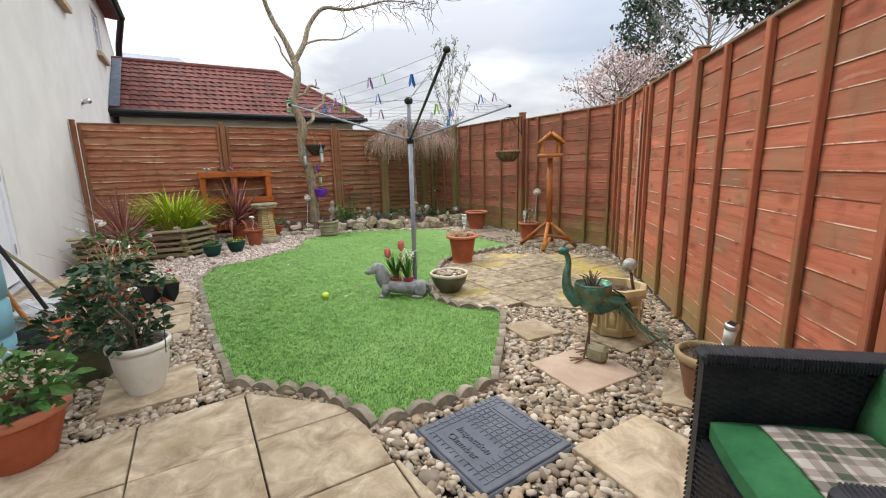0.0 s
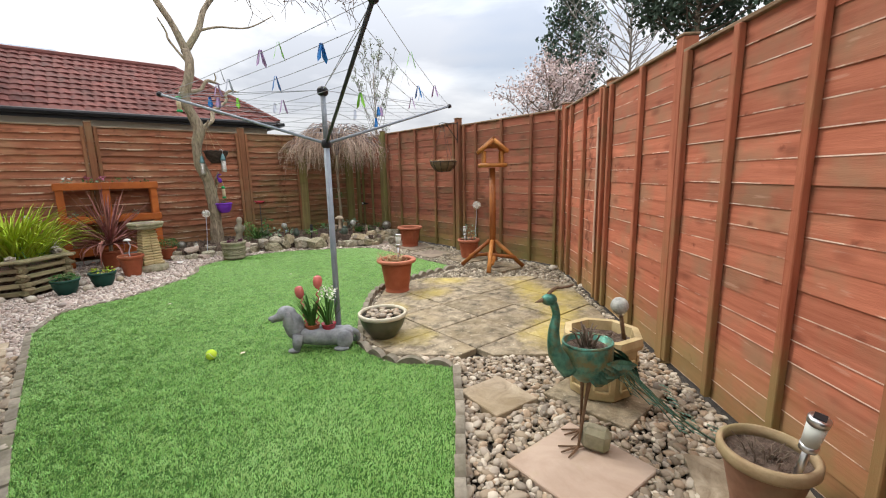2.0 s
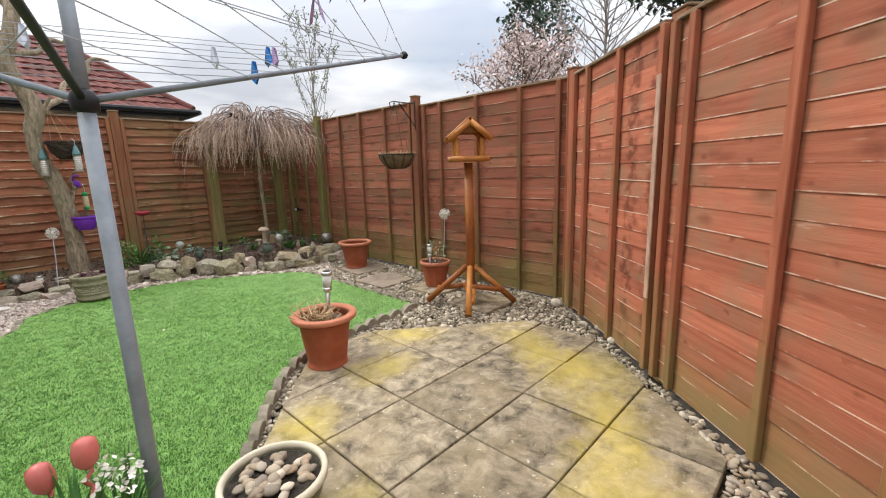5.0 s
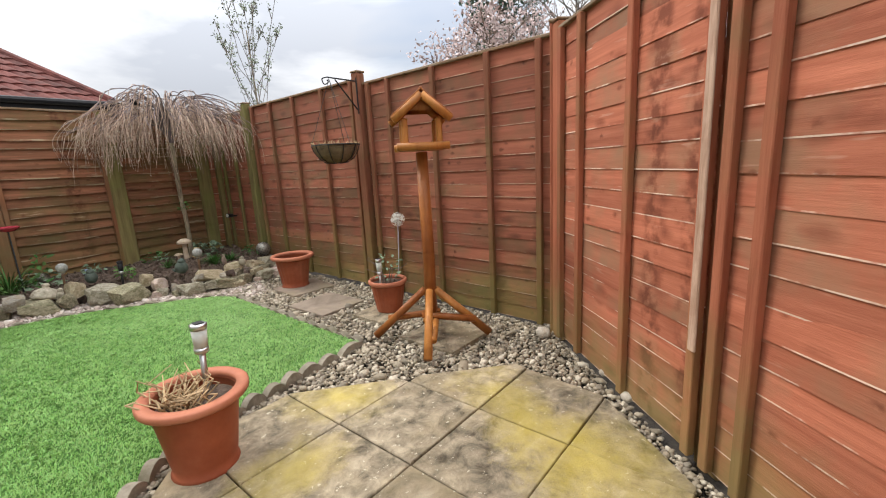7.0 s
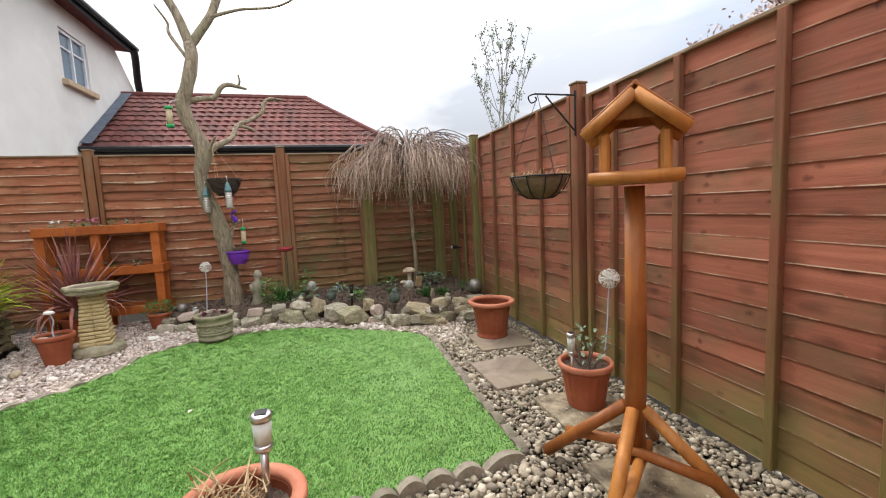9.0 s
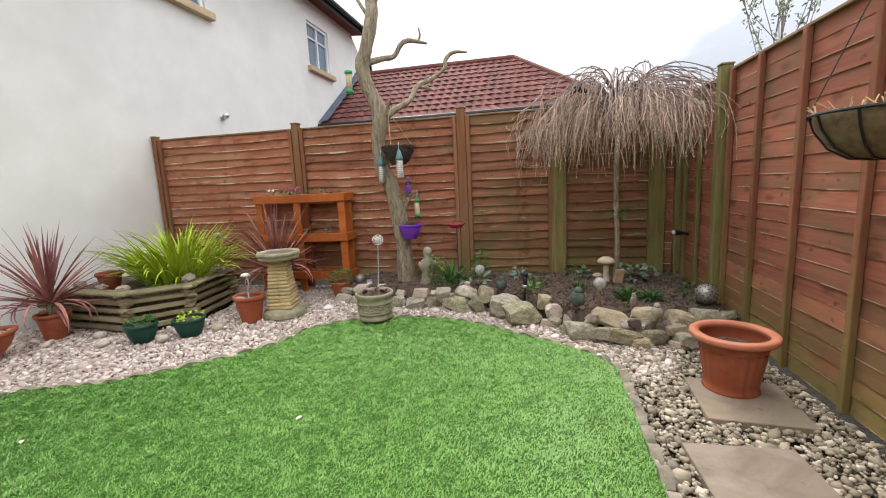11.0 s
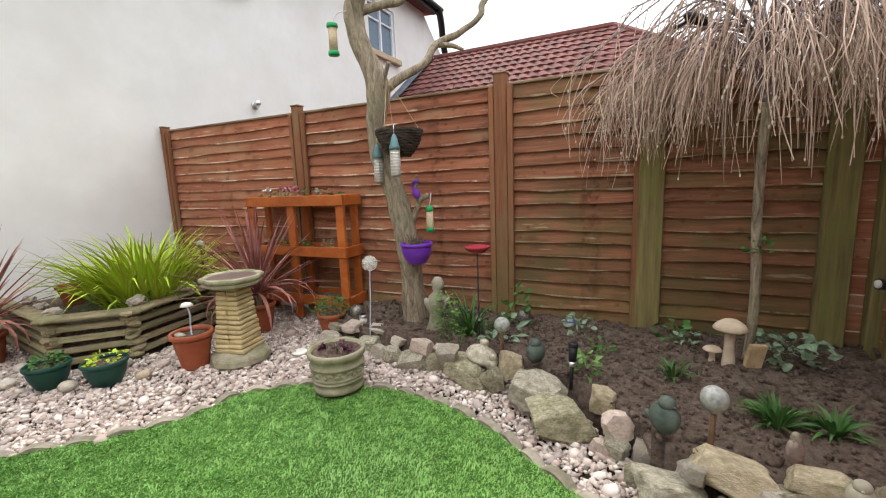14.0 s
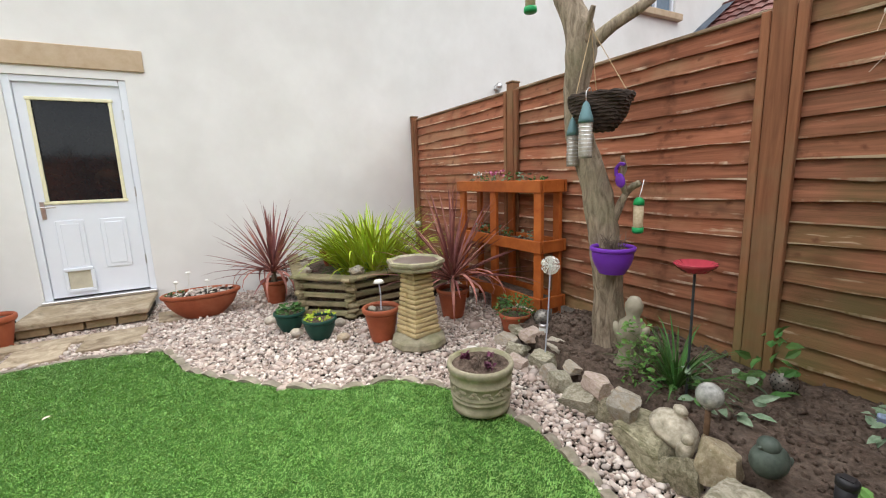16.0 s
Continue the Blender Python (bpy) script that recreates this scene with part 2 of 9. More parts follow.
M["brown_post"] = mat("brown_stained_post", (0.17, 0.068, 0.032), (0.29, 0.125, 0.062), 6.0, (0.22, 0.15, 0.08), 2.0, 0.6, 0.8, 0.5, 30.0, 0.003, 0.12,
                      stretch=(5, 5, 0.35), algae=(0.15, 0.16, 0.05), algae_top=1.0, vein=0.4)
M["moss_post"] = mat("mossy_post", (0.125, 0.098, 0.042), (0.245, 0.200, 0.078), 6.0, (0.18, 0.185, 0.055), 2.5, 0.7, 0.85, 0.5, 30.0, 0.003, 0.1, stretch=(5, 5, 0.35))
M["bare_timber"] = mat("bare_weathered_timber", (0.36, 0.22, 0.155), (0.60, 0.42, 0.32), 9.0, (0.30, 0.16, 0.10), 3.0, 0.6, 0.85, 0.6, 40.0, stretch=(5, 5, 0.5), vein=0.8)
M["cap"] = mat("weathered_cap", (0.14, 0.075, 0.04), (0.30, 0.21, 0.13), 7.0, (0.34, 0.28, 0.2), 3.0, 0.6, 0.85, 0.4, 40.0, stretch=(0.4, 5, 5))
M["render_wall"] = mat("painted_render", (0.76, 0.745, 0.71), (0.84, 0.83, 0.80), 1.3, (0.66, 0.645, 0.61), 0.55, 0.55, 0.88, 0.35, 190.0, 0.002, 0.0)
M["stone_trim"] = mat("sandstone_trim", (0.50, 0.37, 0.24), (0.60, 0.47, 0.33), 9.0, rough=0.85, bump=0.3, bscale=90.0)
M["upvc"] = mat("white_upvc", (0.76, 0.79, 0.84), (0.80, 0.83, 0.88), 3.0, rough=0.32, bump=0.05, vary=0.02)
M["cream"] = plain("cream_bead", (0.80, 0.76, 0.52), 0.45)
M["black"] = plain("black_plastic", (0.018, 0.018, 0.02), 0.4)
M["rubber"] = plain("black_rubber", (0.02, 0.02, 0.02), 0.7)
M["chrome"] = plain("brushed_steel", (0.62, 0.62, 0.62), 0.28, 1.0)
M["roof_tile"] = mat("red_clay_tile", (0.105, 0.036, 0.032), (0.195, 0.070, 0.058), 7.0, (0.09, 0.05, 0.045), 2.0, 0.6, 0.82, 0.4, 50.0, 0.004, 0.1, island=0.22)
M["lead"] = mat("lead_flashing", (0.17, 0.20, 0.26), (0.28, 0.33, 0.40), 6.0, rough=0.55, bump=0.2, metal=0.3)
M["garage_wall"] = mat("cream_render", (0.50, 0.46, 0.36), (0.60, 0.56, 0.46), 4.0, rough=0.9)
# earth kept extra dark: shade between the stones is put into its colour
M["earth"] = mat("grit_base_gap_shade", (0.022, 0.018, 0.014), (0.070, 0.058, 0.046), 40.0, (0.035, 0.03, 0.024), 5.0, 0.5, 0.95, 0.9, 90.0, 0.01, 0.0)
M["far_ground"] = mat("far_grass", (0.05, 0.09, 0.03), (0.10, 0.13, 0.05), 0.6, rough=0.95)
M["soil"] = mat("dark_garden_soil", (0.050, 0.035, 0.025), (0.188, 0.134, 0.103), 34.0, (0.190, 0.146, 0.114), 9.0, 0.5, 0.97, 1.0, 55.0, 0.02, 0.0)
# backing darker than the blades, painting in the shade between them
M["turf_base"] = mat("artificial_turf_backing_gap_shade", (0.040, 0.119, 0.017), (0.086, 0.209, 0.037), 60.0, (0.072, 0.173, 0.036), 1.2, 0.6, 0.85, 1.0, 220.0, 0.012, 0.0)
M["turf_blade"] = mat("artificial_turf_blades", (0.150, 0.329, 0.055), (0.235, 0.441, 0.096), 9.0, (0.307, 0.521, 0.163), 0.6, 0.7, 0.45, 0.0, island=0.20, spot=(0.135, 0.279, 0.045), spot_scale=6.0, spot_at=0.57, spot_amount=0.5, hue=0.014, spec=0.5)
M["pebble"] = mat("river_pebbles", (0.30, 0.25, 0.19), (0.44, 0.38, 0.30), 26.0, rough=0.62, bump=0.25, bscale=90.0, bdist=0.002, island=0.24,
                  island_colours=((0.40, 0.305, 0.20), (0.24, 0.185, 0.125), (0.46, 0.385, 0.28), (0.30, 0.235, 0.165), (0.36, 0.25, 0.155), (0.16, 0.13, 0.10), (0.53, 0.465, 0.37), (0.32, 0.275, 0.22)))
M["pink_gravel"] = mat("pinkish_gravel", (0.42, 0.34, 0.29), (0.56, 0.48, 0.42), 30.0, rough=0.7, bump=0.25, bscale=90.0, bdist=0.002, island=0.2,
                       island_colours=((0.56, 0.44, 0.37), (0.40, 0.30, 0.25), (0.62, 0.54, 0.47), (0.47, 0.37, 0.32), (0.36, 0.31, 0.28), (0.58, 0.49, 0.42), (0.66, 0.60, 0.54)))
M["grey_gravel"] = mat("grey_shingle", (0.27, 0.225, 0.16), (0.42, 0.36, 0.27), 30.0, rough=0.65, bump=0.25, bscale=90.0, bdist=0.002, island=0.22,
                       island_colours=((0.37, 0.315, 0.225), (0.19, 0.162, 0.118), (0.47, 0.405, 0.305), (0.28, 0.232, 0.163), (0.55, 0.495, 0.395), (0.13, 0.112, 0.088)))
LICHEN = ((4.10, 3.22, 0.62, 0.25, 58), (3.98, 2.80, 0.50, 0.38, 30), (3.70, 4.08, 0.36, 0.24, -55), (3.22, 2.34, 0.42, 0.28, 40), (3.62, 2.50, 0.36, 0.24, 20), (2.62, 3.60, 0.28, 0.20, 40), (3.25, 3.80, 0.30, 0.20, 10), (2.40, 3.00, 0.26, 0.22, 0))
M["slab_grey"] = mat("weathered_patio_slab", (0.070, 0.057, 0.038), (0.44, 0.365, 0.255), 11.0, (0.30, 0.235, 0.135), 3.0, 0.55, 0.88, 0.9, 70.0, 0.006, 0.16, vein=0.4,
                     spot=(0.62, 0.56, 0.43), spot_scale=34.0, spot_at=0.645, spot_amount=0.75, blots=LICHEN)
M["slab_buff"] = mat("buff_sandstone_slab", (0.22, 0.165, 0.105), (0.55, 0.455, 0.330), 7.0, (0.29, 0.22, 0.13), 2.2, 0.65, 0.85, 0.9, 14.0, 0.014, 0.10, vein=0.9, spot=(0.30, 0.25, 0.18), spot_scale=9.0, spot_at=0.68)
M["slab_brown"] = mat("brownish_paving_slab", (0.21, 0.165, 0.125), (0.37, 0.30, 0.235), 3.6, (0.28, 0.23, 0.14), 2.4, 0.6, 0.88, 0.5, 50.0, 0.004, 0.1, vein=0.9, spot=(0.14, 0.11, 0.085), spot_scale=7.0, spot_at=0.64)
M["slab_pink"] = mat("pinkish_sandstone_slab", (0.38, 0.275, 0.205), (0.52, 0.40, 0.31), 3.2, (0.40, 0.36, 0.16), 2.2, 0.5, 0.85, 0.4, 50.0, 0.004, 0.08, vein=0.9)
M["edging"] = mat("weathered_edging_stone", (0.165, 0.142, 0.108), (0.335, 0.295, 0.230), 14.0, (0.125, 0.120, 0.065), 4.0, 0.6, 0.9, 0.5, 70.0, 0.004, 0.2)
M["cover"] = mat("grey_plastic_cover", (0.080, 0.090, 0.112), (0.125, 0.140, 0.168), 9.0, (0.19, 0.20, 0.225), 4.0, 0.4, 0.48, 0.2, 120.0, 0.002, 0.0)
M["rock"] = mat("rockery_stone", (0.250, 0.219, 0.156), (0.625, 0.569, 0.444), 9.0, (0.17, 0.16, 0.085), 5.0, 0.55, 0.9, 1.0, 34.0, 0.014, 0.18, hue=0.012, vein=0.9, spot=(0.56, 0.53, 0.43), spot_scale=15.0, spot_at=0.60, spot_amount=0.75)
M["rock_moss"] = mat("mossy_rockery_stone", (0.179, 0.159, 0.097), (0.538, 0.476, 0.331), 9.0, (0.12, 0.12, 0.05), 5.0, 0.6, 0.92, 1.0, 34.0, 0.014, 0.18, hue=0.012, vein=0.9, spot=(0.47, 0.43, 0.31), spot_scale=13.0, spot_at=0.61, spot_amount=0.7)
M["rock_yellow"] = mat("yellow_sandstone_rock", (0.36, 0.285, 0.175), (0.62, 0.530, 0.375), 8.0, (0.26, 0.225, 0.115), 4.5, 0.6, 0.9, 0.9, 34.0, 0.012, 0.15, vein=0.9, spot=(0.62, 0.58, 0.46), spot_scale=14.0, spot_at=0.62, spot_amount=0.6)
M["rock_dark"] = mat("dark_plum_rockery_stone", (0.125, 0.088, 0.074), (0.30, 0.220, 0.190), 11.0, (0.15, 0.16, 0.09), 5.0, 0.5, 0.9, 1.0, 40.0, 0.012, 0.25, vein=0.9, spot=(0.34, 0.31, 0.27), spot_scale=26.0, spot_at=0.66)
M["rock_pale"] = mat("pale_rockery_stone", (0.38, 0.33, 0.26), (0.60, 0.55, 0.47), 9.0, (0.42, 0.31, 0.18), 4.0, 0.6, 0.88, 0.9, 40.0, 0.012, 0.3, vein=0.9, spot=(0.26, 0.24, 0.15), spot_scale=14.0, spot_at=0.62)
M["rock_pink"] = mat("pinkish_rockery_stone", (0.40, 0.305, 0.250), (0.62, 0.510, 0.440), 8.0, (0.30, 0.25, 0.15), 5.0, 0.5, rough=0.88, bump=0.6, bscale=40.0, bdist=0.008)
M["terracotta"] = mat("terracotta_plastic", (0.27, 0.068, 0.030), (0.38, 0.105, 0.048), 6.0, (0.36, 0.14, 0.08), 3.0, 0.4, 0.55, 0.2, 90.0, 0.002, 0.06)
M["terracotta_rim"] = mat("faded_terracotta_rim", (0.40, 0.135, 0.075), (0.50, 0.195, 0.115), 8.0, rough=0.6, bump=0.15, bscale=90.0, bdist=0.002)
M["clay_rim"] = mat("mossy_clay_rim", (0.27, 0.19, 0.105), (0.40, 0.30, 0.18), 12.0, (0.20, 0.18, 0.08), 5.0, 0.6, 0.9, 0.5, 60.0, 0.004)
M["plum"] = mat("dark_plum_leaf_buds", (0.055, 0.014, 0.030), (0.16, 0.045, 0.085), 20.0, rough=0.55, bump=0.0, island=0.3)
M["clay"] = mat("old_clay_pot", (0.185, 0.095, 0.058), (0.30, 0.165, 0.105), 9.0, (0.24, 0.19, 0.11), 4.0, 0.5, 0.85, 0.3, 70.0, 0.003, 0.08)
M["stoneware"] = mat("mossy_stone_planter", (0.21, 0.19, 0.125), (0.40, 0.36, 0.255), 14.0, (0.19, 0.195, 0.085), 5.0, 0.6, 0.9, 0.5, 60.0, 0.004)
M["yellowstone"] = mat("yellow_cast_stone", (0.46, 0.35, 0.17), (0.60, 0.48, 0.27), 12.0, (0.28, 0.23, 0.11), 5.0, 0.55, 0.9, 0.5, 70.0, 0.004)
M["white_glaze"] = mat("crackled_white_glaze", (0.56, 0.55, 0.50), (0.70, 0.69, 0.64), 20.0, (0.48, 0.45, 0.38), 5.0, 0.5, 0.28, 0.1, 60.0, 0.001)
M["green_glaze"] = mat("dark_green_glaze", (0.050, 0.060, 0.036), (0.105, 0.115, 0.065), 8.0, (0.15, 0.13, 0.08), 4.0, 0.5, 0.35, 0.1, 60.0, 0.001)
M["cream_glaze"] = mat("cream_glaze_rim", (0.44, 0.40, 0.30), (0.56, 0.52, 0.40), 10.0, rough=0.4)
M["green_plastic"] = plain("dark_green_plastic", (0.012, 0.055, 0.04), 0.45)
M["purple"] = plain("purple_plastic", (0.16, 0.035, 0.40), 0.38)
M["dogstone"] = mat("grey_cast_stone", (0.17, 0.175, 0.19), (0.37, 0.38, 0.40), 16.0, (0.44, 0.44, 0.43), 6.0, 0.5, 0.8, 0.3, 80.0, 0.003)
M["teal_metal"] = mat("verdigris_painted_metal", (0.030, 0.10, 0.078), (0.13, 0.34, 0.26), 22.0, (0.22, 0.185, 0.085), 14.0, 0.85, 0.38, 0.5, 60.0, 0.004, metal=0.6)
M["rust"] = mat("rusty_brown_metal", (0.10, 0.06, 0.035), (0.20, 0.12, 0.07), 20.0, rough=0.7, metal=0.3)
M["orange_timber"] = mat("orange_stained_timber", (0.34, 0.080, 0.016), (0.50, 0.145, 0.032), 5.0, (0.26, 0.06, 0.016), 2.0, 0.6, 0.6, 0.4, 30.0, 0.002, 0.1, stretch=(1.2, 1.2, 1.2), vein=0.6)
M["honey_timber"] = mat("varnished_honey_timber", (0.35, 0.130, 0.030), (0.52, 0.225, 0.060), 7.0, (0.24, 0.085, 0.022), 2.4, 0.6, 0.42, 0.3, 40.0, 0.002, 0.1, stretch=(2.2, 2.2, 0.5), vein=0.8)
M["brown_timber"] = mat("varnished_brown_timber", (0.24, 0.075, 0.018), (0.36, 0.130, 0.036), 7.0, (0.17, 0.05, 0.014), 2.4, 0.6, 0.4, 0.3, 40.0, 0.002, 0.1, stretch=(3, 3, 0.5), vein=0.8)
M["old_timber"] = mat("weathered_sleeper_timber", (0.19, 0.15, 0.085), (0.36, 0.30, 0.18), 8.0, (0.17, 0.18, 0.085), 3.0, 0.6, 0.9, 0.6, 40.0, 0.005, 0.18, stretch=(1, 1, 4), vein=0.6)
M["bark"] = mat("ridged_tree_bark", (0.13, 0.10, 0.068), (0.47, 0.385, 0.28), 16.0, (0.26, 0.25, 0.15), 3.0, 0.5, 0.95, 1.0, 22.0, 0.02, 0.05, stretch=(1.6, 1.6, 0.42), vein=1.2)
M["twig_pale"] = mat("pale_spring_twigs", (0.24, 0.22, 0.20), (0.36, 0.33, 0.30), 10.0, rough=0.9, bump=0.0)
M["twig"] = mat("bare_twigs", (0.10, 0.075, 0.055), (0.22, 0.17, 0.13), 10.0, rough=0.9, bump=0.2)
M["weep_bough"] = mat("dusky_arching_boughs", (0.110, 0.088, 0.092), (0.250, 0.205, 0.210), 9.0, rough=0.8, bump=0.0, island=0.3)
M["weep"] = mat("weeping_bare_stems", (0.27, 0.185, 0.142), (0.56, 0.420, 0.330), 8.0, rough=0.85, bump=0.0, island=0.42)
M["catkin"] = mat("pale_buds", (0.46, 0.40, 0.32), (0.62, 0.56, 0.46), 20.0, rough=0.9, bump=0.0)
M["leaf_green"] = mat("mid_green_leaves", (0.040, 0.105, 0.022), (0.085, 0.185, 0.045), 12.0, rough=0.5, bump=0.1, island=0.3, hue=0.02)
M["leaf_fresh"] = mat("fresh_green_leaves", (0.085, 0.175, 0.035), (0.18, 0.32, 0.085), 12.0, rough=0.5, bump=0.0, island=0.25, hue=0.02)
M["leaf_dark"] = mat("glossy_dark_leaves", (0.012, 0.035, 0.014), (0.030, 0.072, 0.028), 12.0, rough=0.32, bump=0.1, island=0.3, hue=0.02)
M["leaf_lime"] = mat("lime_sword_leaves", (0.29, 0.40, 0.022), (0.52, 0.60, 0.060), 3.0, (0.16, 0.28, 0.03), 3.0, 0.5, 0.45, 0.0, island=0.25, hue=0.015)
M["leaf_red"] = mat("bronze_red_sword_leaves", (0.165, 0.056, 0.052), (0.32, 0.130, 0.112), 4.0, (0.44, 0.20, 0.165), 4.0, 0.6, 0.5, 0.0, island=0.35, hue=0.015)
M["leaf_pink"] = mat("faded_pink_leaves", (0.42, 0.17, 0.14), (0.56, 0.27, 0.22), 4.0, rough=0.55, bump=0.0, island=0.2)
M["leaf_grey"] = mat("silvery_leaves", (0.10, 0.17, 0.09), (0.28, 0.36, 0.25), 30.0, rough=0.55, bump=0.0, island=0.2)
M["straw"] = mat("dry_straw_stems", (0.36, 0.25, 0.13), (0.56, 0.42, 0.25), 14.0, rough=0.85, bump=0.0, island=0.25)
M["petal_white"] = plain("white_petals", (0.78, 0.76, 0.70), 0.6)
M["petal_pink"] = plain("dusty_pink_petals", (0.52, 0.16, 0.26), 0.6)
M["petal_cream"] = mat("cream_pink_florets", (0.58, 0.44, 0.36), (0.74, 0.62, 0.52), 20.0, rough=0.7, bump=0.0, island=0.2)
M["blossom"] = mat("pink_blossom", (0.54, 0.42, 0.40), (0.74, 0.63, 0.60), 1.5, rough=0.8, bump=0.0, island=0.2)
M["conifer"] = mat("dark_conifer", (0.030, 0.058, 0.038), (0.085, 0.125, 0.085), 1.5, rough=0.8, bump=0.0, island=0.3)
M["spring_leaf"] = mat("pale_spring_leaves", (0.24, 0.28, 0.21), (0.38, 0.43, 0.34), 1.5, rough=0.8, bump=0.0, island=0.25)
M["pole"] = mat("galvanised_pole", (0.20, 0.225, 0.255), (0.29, 0.325, 0.365), 10.0, rough=0.6, metal=0.25, bump=0.05)
M["dark_pole"] = plain("dark_grey_metal", (0.055, 0.06, 0.065), 0.5, 0.4)
M["line"] = plain("grey_washing_line", (0.36, 0.38, 0.42), 0.5)
M["peg_blue"], M["peg_purple"] = plain("blue_plastic", (0.015, 0.16, 0.46), 0.4), plain("lilac_plastic", (0.38, 0.26, 0.46), 0.4)
M["peg_green"], M["peg_pale"] = plain("lime_plastic", (0.22, 0.55, 0.06), 0.4), plain("pale_plastic", (0.52, 0.55, 0.64), 0.4)
M["green_lid"] = plain("bright_green_plastic", (0.02, 0.33, 0.10), 0.4)
M["red_glass"] = plain("pink_red_glass", (0.52, 0.06, 0.09), 0.15, 0.0, 0.35)
M["pink_glass"] = plain("salmon_pink_glass", (0.72, 0.20, 0.18), 0.14, 0.0, 0.3)
M["frost"] = plain("frosted_plastic", (0.68, 0.70, 0.65), 0.4, 0.0, 0.15)
M["crackle"] = mat("crackled_glass_globe", (0.20, 0.20, 0.185), (0.46, 0.46, 0.42), 40.0, rough=0.2, bump=0.5, bscale=60.0, bdist=0.004)
M["wicker"] = mat("dark_wicker_twigs", (0.028, 0.020, 0.016), (0.085, 0.062, 0.048), 20.0, rough=0.8, island=0.3)
M["coir"] = mat("coir_liner", (0.11, 0.075, 0.045), (0.21, 0.15, 0.09), 40.0, rough=0.95, bump=0.8, bscale=80.0)
M["seed"] = mat("bird_seed", (0.42, 0.33, 0.20), (0.58, 0.48, 0.33), 60.0, rough=0.9, bump=0.6)
M["mesh_metal"] = mat("pale_wire_mesh", (0.26, 0.24, 0.20), (0.44, 0.40, 0.34), 60.0, rough=0.6, metal=0.3, bump=0.5, bscale=150.0)
M["feeder_teal"] = plain("slate_teal_metal", (0.13, 0.235, 0.25), 0.5, 0.2)
M["rattan"] = mat("black_rattan_weave", (0.010, 0.011, 0.014), (0.030, 0.032, 0.040), 30.0, rough=0.42, bump=0.2, vary=0.1)
M["cushion"] = mat("green_canvas_cushion", (0.014, 0.090, 0.032), (0.034, 0.150, 0.056), 9.0, (0.06, 0.19, 0.085), 4.0, 0.5, 0.9, 0.8, 40.0, 0.010)
M["tartan_pale"] = mat("cream_check_cloth", (0.66, 0.61, 0.56), (0.76, 0.71, 0.66), 30.0, rough=0.95, bump=0.4, bscale=250.0, bdist=0.001)
M["tartan_dark"] = mat("grey_green_check_cloth", (0.11, 0.135, 0.095), (0.17, 0.20, 0.145), 30.0, rough=0.95, bump=0.4, bscale=250.0, bdist=0.001)
M["tartan_mid"] = mat("pinkish_grey_check_cloth", (0.30, 0.27, 0.23), (0.38, 0.34, 0.30), 30.0, rough=0.95, bump=0.4, bscale=250.0, bdist=0.001)
M["tartan_soft"] = mat("pale_pink_check_cloth", (0.46, 0.38, 0.34), (0.55, 0.46, 0.42), 30.0, rough=0.95, bump=0.4, bscale=250.0, bdist=0.001)
M["butt_blue"] = plain("pale_blue_plastic", (0.20, 0.42, 0.50), 0.5)
M["ball"] = mat("tennis_ball_felt", (0.46, 0.66, 0.03), (0.62, 0.80, 0.08), 40.0, rough=0.95, bump=0.8, bscale=200.0)
M["mushroom"] = mat("cast_stone_mushroom", (0.42, 0.32, 0.22), (0.58, 0.48, 0.37), 14.0, rough=0.85)
M["statue"] = mat("weathered_cream_statue", (0.26, 0.23, 0.17), (0.42, 0.38, 0.29), 14.0, (0.18, 0.17, 0.11), 8.0, 0.5, 0.9)
M["statue_pale"] = mat("weathered_pale_cast_stone", (0.24, 0.21, 0.15), (0.60, 0.54, 0.43), 22.0, (0.15, 0.13, 0.08), 9.0, 0.7, 0.9, 0.6, 60.0, 0.006)
M["owl"] = mat("grey_green_resin", (0.045, 0.062, 0.050), (0.115, 0.14, 0.115), 18.0, rough=0.6)
M["wet_stone"] = mat("wet_brown_stone", (0.090, 0.066, 0.056), (0.17, 0.130, 0.112), 12.0, rough=0.30, bump=0.1, spec=0.5)
M["pewter"] = mat("pewter_metal_shell", (0.20, 0.19, 0.165), (0.36, 0.34, 0.30), 24.0, rough=0.4, metal=0.6, bump=0.3)
M["glass_dark"] = plain("dark_door_glass", (0.012, 0.014, 0.016), 0.04)
M["glass_dark"].node_tree.nodes["Principled BSDF"].inputs["Specular IOR Level"].default_value = 0.5
M["glass_sky"] = plain("window_glass", (0.16, 0.22, 0.28), 0.05)
M["butterfly"] = plain("black_wings", (0.010, 0.010, 0.012), 0.6)
M["plastic_bag"] = plain("pale_plastic_bag", (0.55, 0.56, 0.58), 0.4)
M["orange_plastic"] = plain("orange_plastic", (0.62, 0.13, 0.03), 0.45)
M["blue_card"] = plain("pale_blue_card", (0.36, 0.44, 0.62), 0.6)

# ---- building helpers ----
R = random.Random(7)
# parts made of many bits too small to pick apart
LOOSE = {"arm_panel", "arm_top", "herb_clump", "tread_pattern", "stem_clump", "bud_cluster", "twig_tangle", "pebble_fill", "succulent_mat", "branch_frame", "leaves", "lower_leaves", "floret_head", "flowers", "herbs", "straw", "moss", "holes", "wire_rings", "bristles"}


def obj(name, mesh_or_bm, material, parent=None, label=""):
    if isinstance(mesh_or_bm, bmesh.types.BMesh):
        me = bpy.data.meshes.new(name)
        mesh_or_bm.to_mesh(me)
        mesh_or_bm.free()
    else:
        me = mesh_or_bm
    if material is not None and not me.materials:
        me.materials.append(material)
    ob = new(name, me)
    if parent is not None:
        ob.parent = parent
    if label:
        ob["label"] = label
    return ob


